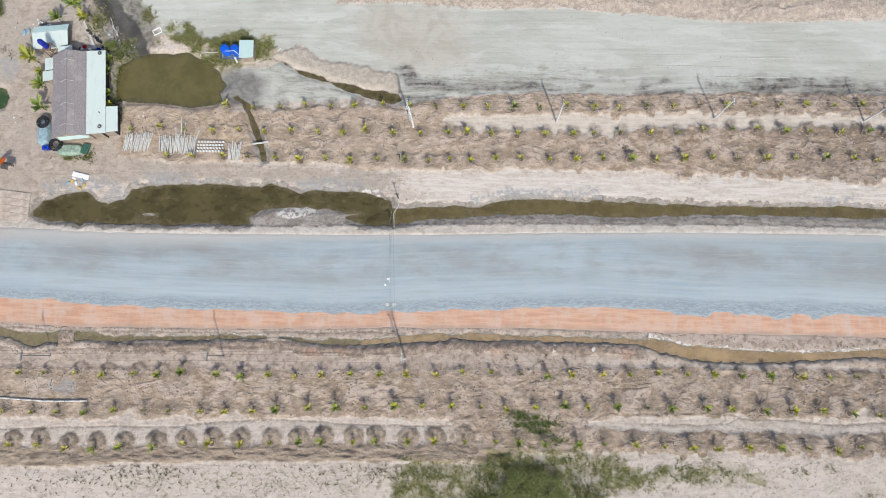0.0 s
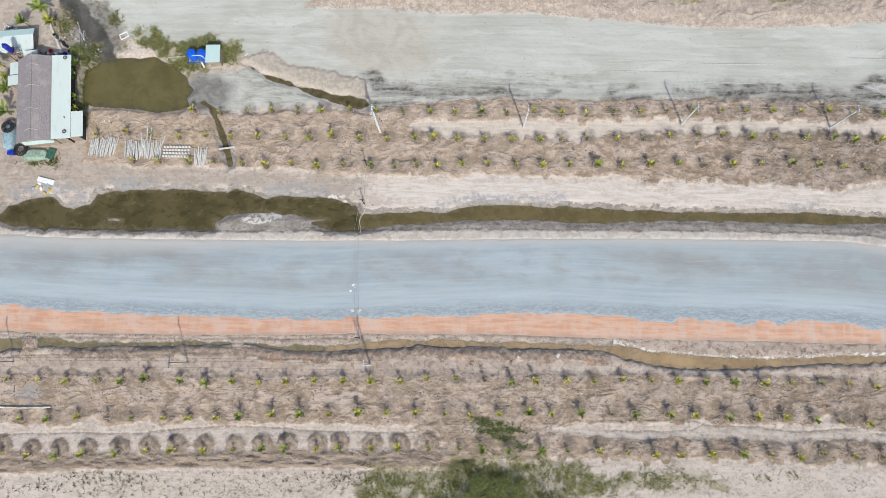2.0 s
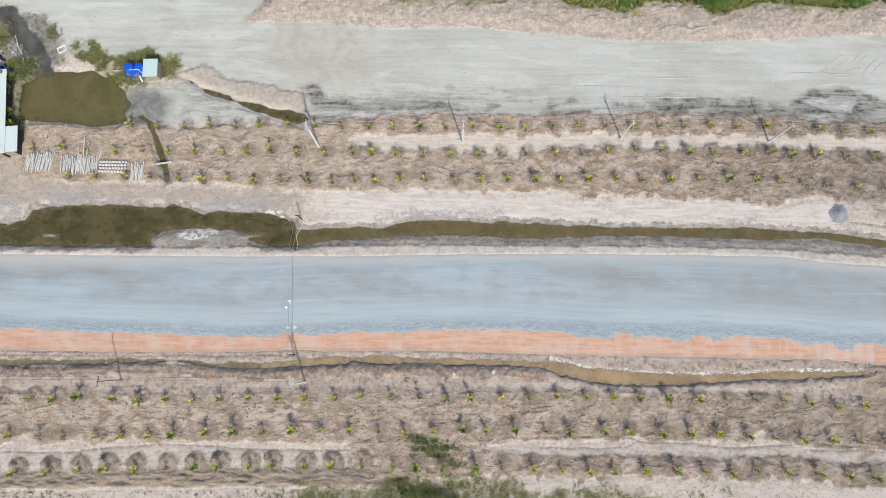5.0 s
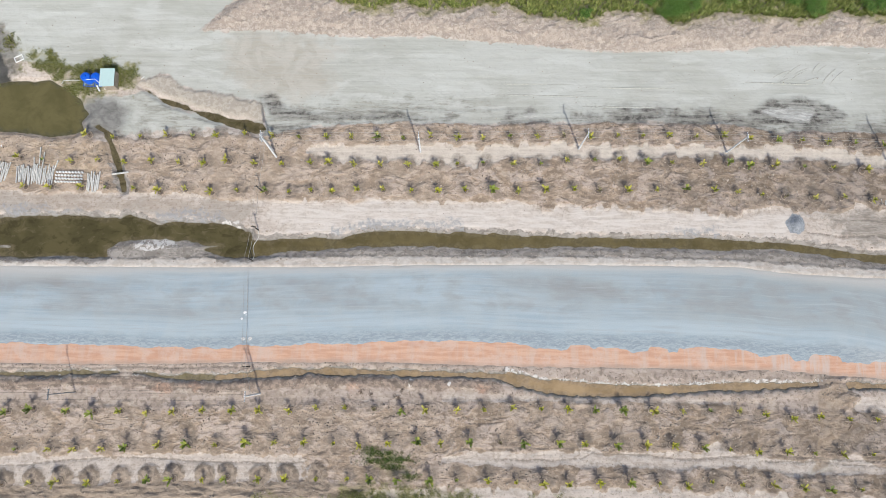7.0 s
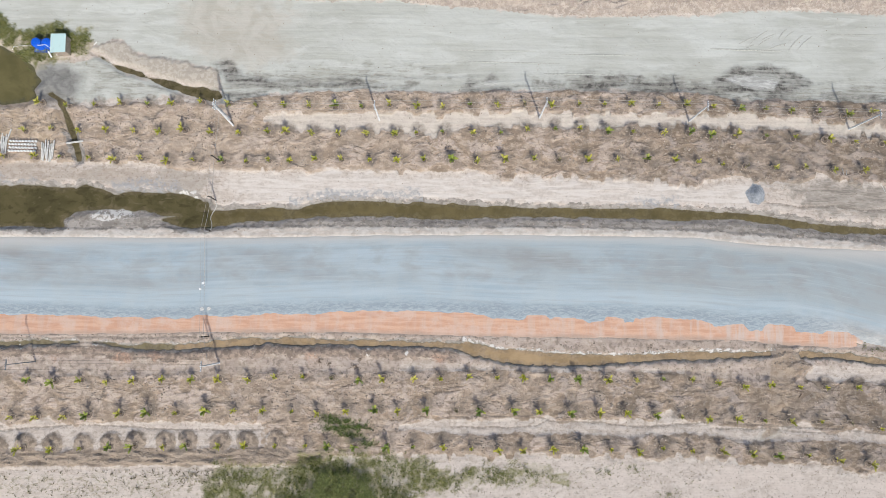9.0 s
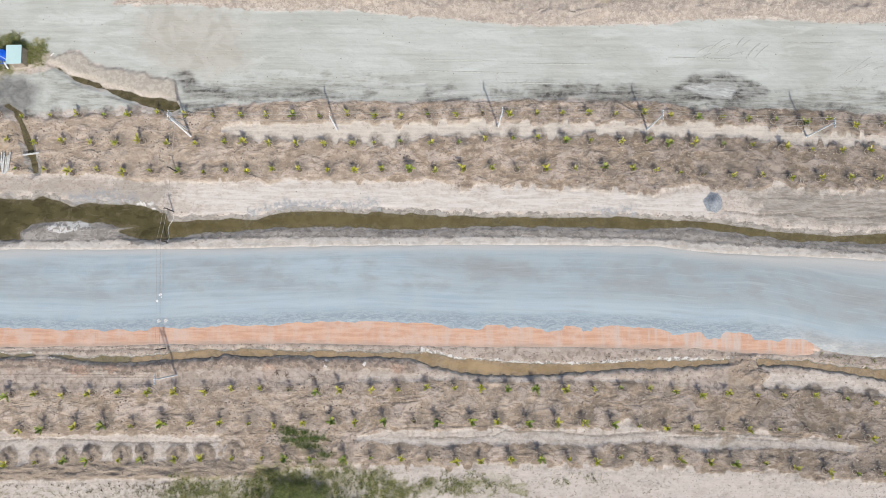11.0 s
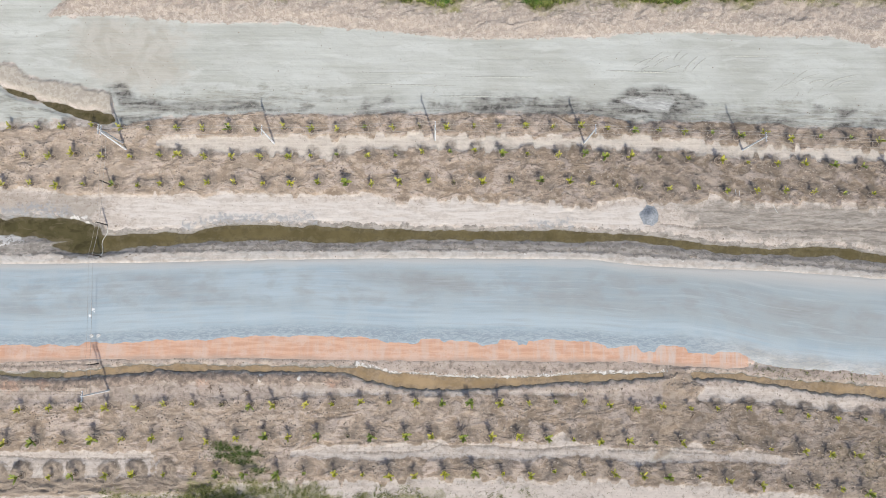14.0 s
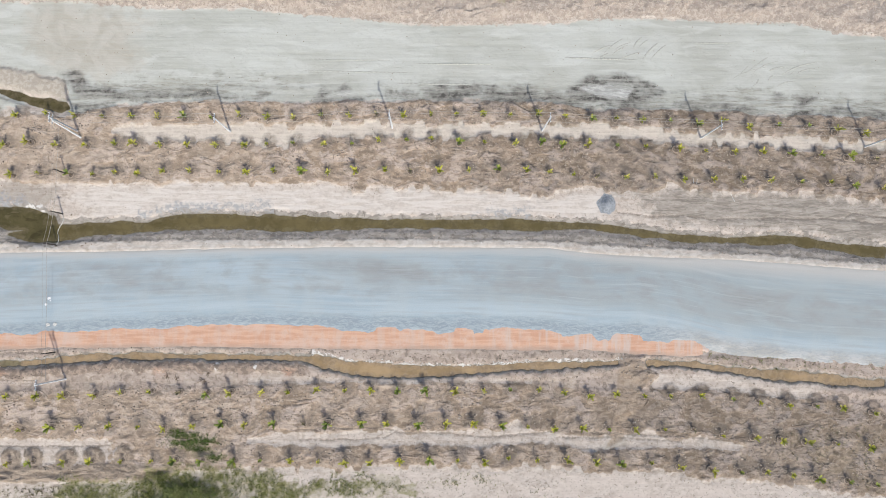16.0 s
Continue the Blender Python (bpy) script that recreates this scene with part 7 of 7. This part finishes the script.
def build_yard():
    rng = random.Random(21)
    tarp_heap("boat_cover", -64.5, 32.4, 4, 4.4, 2.0, 0.8, M_PALEBLUE, "faded light-blue tarpaulin over a long heap by the house", 2)
    tarp_heap("tarpaulin", -60.2, 29.7, 2, 1.9, 4.4, 0.6, M_GREENTARP, "faded green tarpaulin over goods in front of the house", 4)
    coil(-64.5, 33.9, 0.85, 0.95, "coil of black hose on a blue tarpaulin")
    coil(-62.1, 30.4, 0.65, 1.05, "large coil of black hose on a green tarpaulin")
    bucket = thing("crate", pose(-63.7, 29.9, 0.05), "dark blue plastic crate beside the hose coils", "crate")
    part("shell", box(bmesh.new(), -0.6, 0.5, -0.35, 0.35, 0, 0.55, 0.05), M_NAVY, bucket)
    part("rim", ring(bmesh.new(), (-0.05, 0, 0.56), 0.33, 0.05, 14, 5), M_BLUE, bucket)
    net = thing("folded_net", pose(-57.7, 29.9, 0.05, 0, 0, -12), "dark green folded fishing net on the ground", "net")
    bm = bmesh.new()
    for i in range(6):
        tube(bm, (-0.5 + i * 0.2, -0.8, 0.2 + 0.05 * (i % 2)), (-0.4 + i * 0.2, 0.8, 0.22), 0.16, 0.12, 7)
    part("folds", bm, plain("dark_green_net", (0.05, 0.13, 0.10), 0.9, 6), net)
    patio = thing("patio", pose(0, 0, 0.1), "bare concrete yard slab behind the house", "slab")
    part("slab", slab(bmesh.new(), [(-62.6, 52.9, 0.02), (-61.8, 52.9, 0.02), (-58.4, 46.6, 0.02), (-61.4, 46.4, 0.02)], 0.2), M_SLAB, patio)
    kerb = thing("low_wall", pose(0, 0, 0), "low pale wall along the yard slab", "wall")
    part("course", slab(bmesh.new(), [(-61.95, 53.3, 0.22), (-61.55, 53.3, 0.22), (-58.0, 46.6, 0.22), (-58.4, 46.6, 0.22)], 0.35), M_CONC, kerb)
    basin = thing("red_basin", pose(-60.0, 46.9, 0.12), "round red plastic basin on the yard slab", "basin")
    part("bowl", ring(bmesh.new(), (0, 0, 0.15), 0.24, 0.09, 16, 6, 0, 1.4), M_RED, basin)
    part("base", tube(bmesh.new(), (0, 0, 0.0), (0, 0, 0.06), 0.26, 0.28, 16), M_RED, basin)
    for i in range(9):
        ob = thing("bucket", pose(-59.6 + rng.uniform(-1.2, 2.2), 46.1 + rng.uniform(-0.15, 0.5), 0.14), "grey household bucket outside the back wall", "bucket", "buckets behind the house")
        part("shell", tube(bmesh.new(), (0, 0, 0), (0, 0, 0.35), 0.17, 0.22, 12), rng.choice((M_GREY, M_STEEL, M_WHITE, M_NAVY)), ob)
    for x, y in ((-70.3, 49.3), (-69.6, 49.5)):
        ob = thing("sack", pose(x, y, ground_z(x, y)), "blue-grey sack lying in the yard", "sack", "sacks in the yard")
        bm = bmesh.new()
        bmesh.ops.create_uvsphere(bm, u_segments=12, v_segments=8, radius=0.5, matrix=Matrix.LocRotScale((0, 0, 0.15), None, (0.7, 1.2, 0.4)))
        part("cloth", bm, M_PALEBLUE, ob, smooth=True)
    crate = thing("bed_frame", pose(-48.6, 49.8, ground_z(-48.6, 49.8), 0, 0, 28), "discarded white rectangular frame on grass", "frame")
    for x0, x1, y0, y1 in ((-0.7, 0.7, 0.38, 0.5), (-0.7, 0.7, -0.5, -0.38), (-0.7, -0.58, -0.38, 0.38), (0.58, 0.7, -0.38, 0.38)):
        part("rail", box(bmesh.new(), x0, x1, y0, y1, 0.02, 0.16, 0.015), M_WHITE, crate)
    # litter between house and pond
    for i in range(80):
        a = rng.random()
        x, y = -57.5 + a * 4.5 + rng.uniform(-1.6, 1.6), 50.5 - a * 4.5 + rng.uniform(-1.2, 1.2)
        if i > 70:
            x, y = rng.uniform(-70, -66), rng.uniform(40, 53)
        ob = thing("litter", pose(x, y, ground_z(x, y) + 0.02, 0, 0, rng.uniform(0, 180)), "scrap of household litter on muddy ground", "litter", "litter by the house")
        s = rng.uniform(0.06, 0.17)
        part("scrap", slab(bmesh.new(), [(-s, -s * 0.6, 0.06), (s, -s * 0.5, 0.1), (s * 0.8, s * 0.6, 0.05), (-s * 0.7, s * 0.7, 0.12)], 0.04), rng.choice((M_WHITE, M_GREY, M_GREY, M_PALEBLUE, M_WOOD, M_WOOD, M_WOOD, M_CONC)), ob)
    for i in range(16):
        a = rng.random()
        x, y = -56.6 + a * 3.6 + rng.uniform(-0.9, 0.9), 50.6 - a * 4.6 + rng.uniform(-0.9, 0.9)
        ob = thing("plank", pose(x, y, ground_z(x, y) + 0.03, 0, rng.uniform(-3, 3), rng.uniform(100, 160)), "loose weathered plank among rubbish by the creek", "plank", "planks by the creek")
        part("board", box(bmesh.new(), -rng.uniform(0.4, 1.2), rng.uniform(0.4, 1.2), -0.06, 0.06, 0, 0.06, 0.01), rng.choice((M_WOOD, M_CONC, M_GREY, M_WALL)), ob)
    for i in range(9):
        x, y = -59.6 + i * 0.42 + rng.uniform(-0.2, 0.2), 49.6 - i * 0.42 + rng.uniform(-0.3, 0.3)
        ob = thing("tub", pose(x, y, ground_z(x, y)), "dark plastic tub beside the low yard wall", "tub", "tubs beside the yard wall")
        part("shell", tube(bmesh.new(), (0, 0, 0), (0, 0, 0.4), 0.18, 0.24, 12), rng.choice((M_BLACK, M_GREY, M_BLACK, M_STEEL)), ob)
    heap = thing("scrap_heap", pose(-67.0, 50.3, ground_z(-67.0, 50.3)), "heap of scrap metal, rods and tins behind the shed", "scrap")
    for i in range(12):
        a = rng.uniform(0, math.pi)
        x, y, s = rng.uniform(-1.0, 1.0), rng.uniform(-0.9, 0.9), rng.uniform(0.4, 0.9)
        part("rod", tube(bmesh.new(), (x - s * math.cos(a), y - s * math.sin(a), 0.1), (x + s * math.cos(a), y + s * math.sin(a), rng.uniform(0.15, 0.6)), 0.035, 0.035, 6), rng.choice((M_STEEL, M_GREY, M_WHITE)), heap)
    for i in range(7):
        x, y, s = rng.uniform(-0.9, 0.9), rng.uniform(-0.9, 0.9), rng.uniform(0.15, 0.3)
        part("tin", box(bmesh.new(), x - s, x + s, y - s * 0.7, y + s * 0.7, 0, s * 1.4, 0.03), rng.choice((M_GREENTARP, M_GREY, M_STEEL, M_WHITE, M_PALEBLUE)), heap)
    # white board with sacks by the ditch
    board = thing("white_board", pose(-57.9, 25.6, ground_z(-57.9, 25.6) + 0.08, 4, 0, -13), "clean white board lying on the sand", "board")
    part("panel", box(bmesh.new(), -1.35, 1.35, -0.4, 0.4, 0, 0.1, 0.02), M_WHITE, board)
    for x, y, m, lab in ((-59.2, 24.7, M_YELLOW, "straw-yellow"), (-58.5, 24.4, M_WHITE, "white"), (-57.6, 24.9, M_PALEBLUE, "blue"), (-57.2, 24.1, M_YELLOW, "straw-yellow"), (-59.8, 24.4, M_PALEBLUE, "blue"), (-58.9, 25.2, M_WHITE, "white"), (-57.9, 23.7, M_YELLOW, "straw-yellow")):
        ob = thing("sack", pose(x, y, ground_z(x, y), 0, 0, rng.uniform(0, 180)), lab + " sack dumped beside the ditch", "sack", "sacks beside the ditch")
        bm = bmesh.new()
        bmesh.ops.create_uvsphere(bm, u_segments=12, v_segments=8, radius=0.32, matrix=Matrix.LocRotScale((0, 0, 0.10), None, (1.25, 0.7, 0.4)))
        part("cloth", bm, m, ob, smooth=True)
    # slabs over the head of the ditch
    for k in range(4):
        ob = thing("concrete_slab", pose(-68.0 + 0.1 * k, 22.4 - 1.12 * k, 0.04, 0, rng.uniform(-1, 1), -6), "dusty concrete slab bridging the head of the ditch", "slab", "slabs over the ditch")
        part("plate", box(bmesh.new(), -2.6 + 0.1 * k, 2.7 - 0.1 * k, -0.54, 0.54, -0.12, 0.1, 0.03), M_SLAB, ob)
    # white scraps on the road
    for x, y, s in ((-9.8, 10.7, 0.26), (-10.2, 9.8, 0.2), (-9.6, 10.35, 0.11), (-9.8, 6.9, 0.33), (-8.8, 6.95, 0.33)):
        ob = thing("plastic_scrap", pose(x, y, 0.27 if y > 8 else 0.17, 0, 0, rng.uniform(0, 90)), "white plastic scrap flattened on the road", "litter", "scraps on the road")
        bm = bmesh.new()
        ringpts = [(s * rng.uniform(0.7, 1.1) * math.cos(a * math.pi / 4), s * rng.uniform(0.6, 1.0) * math.sin(a * math.pi / 4), 0.03) for a in range(8)]
        part("sheet", slab(bm, ringpts, 0.06), M_WHITE if y > 8 else M_CONC, ob)
    for x, y, k in ((-64.2, 51.2, 1.9), (-60.0, 51.4, 1.6), (-61.6, 53.6, 2.1), (-67.2, 44.2, 2.3), (-66.0, 42.2, 1.3), (-65.4, 40.0, 1.7), (-64.9, 36.2, 1.8), (-55.4, 42.4, 1.5), (-54.6, 39.0, 1.1), (-54.4, 37.0, 1.0), (-55.2, 44.6, 1.1)):
        ob = palm_thing(rng.randrange(999), 18, k * 0.80, rng.choice((M_HPALM, M_HPALM, M_PALM)), "leafy green palm growing beside the house", 1.25, False, "palms round the house")
        ob.matrix_basis = pose(x, y, ground_z(x, y), 0, 0, rng.uniform(0, 360))


def brushwood(x, y, size, seed, material, label):
    """A few dead branches, forked and lying across one another."""
    rng = random.Random(seed)
    ob = thing("brushwood", pose(x, y, ground_z(x, y) + 0.03), label, "brushwood", "dead branches on the beds")
    for i in range(7):
        a = rng.uniform(0, 2 * math.pi)
        p = Vector((rng.uniform(-0.3, 0.3), rng.uniform(-0.3, 0.3), rng.uniform(0.03, 0.12))) * size
        q = p + Vector((math.cos(a), math.sin(a), rng.uniform(0.0, 0.3))) * size * rng.uniform(0.5, 1.0)
        bm = tube(bmesh.new(), p, q, 0.05 * size, 0.02 * size, 6)
        for _ in range(2):
            f = p.lerp(q, rng.uniform(0.4, 0.9))
            b = a + rng.uniform(-0.9, 0.9)
            tube(bm, f, f + Vector((math.cos(b), math.sin(b), 0.15)) * size * 0.35, 0.025 * size, 0.01 * size, 5)
        part("branch", bm, material, ob)


def strew_sticks():
    for k, (x, y, size) in enumerate(((7.5, -0.1, 0.7), (8.9, -0.7, 0.6), (12.8, -0.7, 0.75), (13.4, 0.2, 0.5), (-72.9, 46.0, 1.2), (-71.9, 45.4, 1.0))):
        brushwood(x, y, size, k, M_WOOD if k < 4 else M_WALL, "tangle of dead grey-brown branches on bare soil")
    for x, y, turn, length, pale in ((89.9, 26.7, 115, 1.3, True), (84.1, 29.1, 95, 1.0, True), (84.6, 29.0, 80, 0.8, True), (76.4, -3.5, 50, 1.2, False), (-58.2, -5.5, 85, 1.0, False)):
        ob = thing("stick", pose(x, y, ground_z(x, y) + 0.04, 0, 0, turn), "pale bare stick lying on dug soil" if pale else "dark bare stick lying on the ground", "stick", "loose sticks")
        part("shaft", tube(bmesh.new(), (-length / 2, 0, 0), (length / 2, 0.05, 0.06), 0.05, 0.035, 7), M_CONC if pale else M_WOOD, ob)
    rng = random.Random(52)
    for i in range(26):
        x, y = rng.choice(((-72.5, 45.5), (-73.0, 49.5), (-70.0, 34.5), (-66.5, 27.0), (-50.5, 35.6))), 0
        x, y = x[0] + rng.gauss(0, 0.9), x[1] + rng.gauss(0, 0.7)
        ob = thing("litter", pose(x, y, ground_z(x, y) + 0.01, 0, 0, rng.uniform(0, 180)), "scrap of household litter on bare ground", "litter", "litter by the house")
        s = rng.uniform(0.06, 0.15)
        part("scrap", slab(bmesh.new(), [(-s, -s * 0.6, 0.06), (s, -s * 0.5, 0.1), (s * 0.8, s * 0.6, 0.05), (-s * 0.7, s * 0.7, 0.12)], 0.04), rng.choice((M_WHITE, M_GREY, M_PALEBLUE, M_WOOD, M_CONC)), ob)
    for x, y, r in ((-75.0, 53.2, 1.4), (-76.0, 50.8, 1.2), (-55.6, 47.0, 0.9)):
        bush("bush", x, y, r, 1.1, M_WEED, "ragged dark-green bush at the edge of the yard", round(r * 100), 700, "bushes round the yard")


def build_excavator():
    ob = thing("excavator", pose(-71.5, 18.3, 0, 0, 0, 80), "orange tracked excavator with its arm reaching over the yard", "excavator")
    for s in (-1, 1):
        bm = bmesh.new()
        box(bm, -1.8, 1.8, s * 1.2 - 0.28, s * 1.2 + 0.28, 0.05, 0.85, 0.25)
        part("track", bm, M_BLACK, ob)
    part("body", box(bmesh.new(), -1.9, 1.3, -1.25, 1.25, 0.95, 2.0, 0.15), M_ORANGE, ob)
    cab = part("cab", box(bmesh.new(), -0.1, 1.45, 0.2, 1.2, 1.95, 2.9, 0.1), M_ORANGE, ob)
    part("window", box(bmesh.new(), 1.452, 1.47, 0.3, 1.1, 2.1, 2.8), M_STEEL, cab)
    bm = bmesh.new()
    tube(bm, (1.0, -0.9, 1.7), (4.0, -0.9, 4.0), 0.30, 0.26, 8)
    tube(bm, (4.0, -0.9, 4.0), (6.6, -0.9, 3.6), 0.26, 0.2, 8)
    part("boom", bm, M_ORANGE, ob)
    part("stick", tube(bmesh.new(), (6.3, -0.9, 3.8), (9.6, -0.9, 1.9), 0.32, 0.26, 8), M_ORANGE, ob)
    part("ram", tube(bmesh.new(), (4.2, -0.9, 4.4), (6.9, -0.9, 3.8), 0.08, 0.08, 8), M_STEEL, ob)
    bm = bmesh.new()
    for k in range(6):
        a, b = radians(-60 + 36 * k), radians(-60 + 36 * (k + 1))
        slab(bm, [(8.6 + 0.62 * math.cos(t), y, 1.3 + 0.62 * math.sin(t)) for t, y in ((a, -1.8), (b, -1.8), (b, -0.7), (a, -0.7))], 0.06)
    bucket = part("bucket", bm, M_STEEL, ob, "worn steel digging bucket")
    for k in range(4):
        part("tooth", box(bmesh.new(), 8.8, 9.1, -1.75 + 0.27 * k, -1.62 + 0.27 * k, 0.65, 0.75, 0.02), M_STEEL, bucket)


build_house()
build_shed()
build_water_tower()
build_tanks()
build_stacks()
build_yard()
strew_sticks()
build_excavator()
build_power_line()
ridge_lines()
plant_bushes()
plant_grass()
plant_palms()
strew_soil()
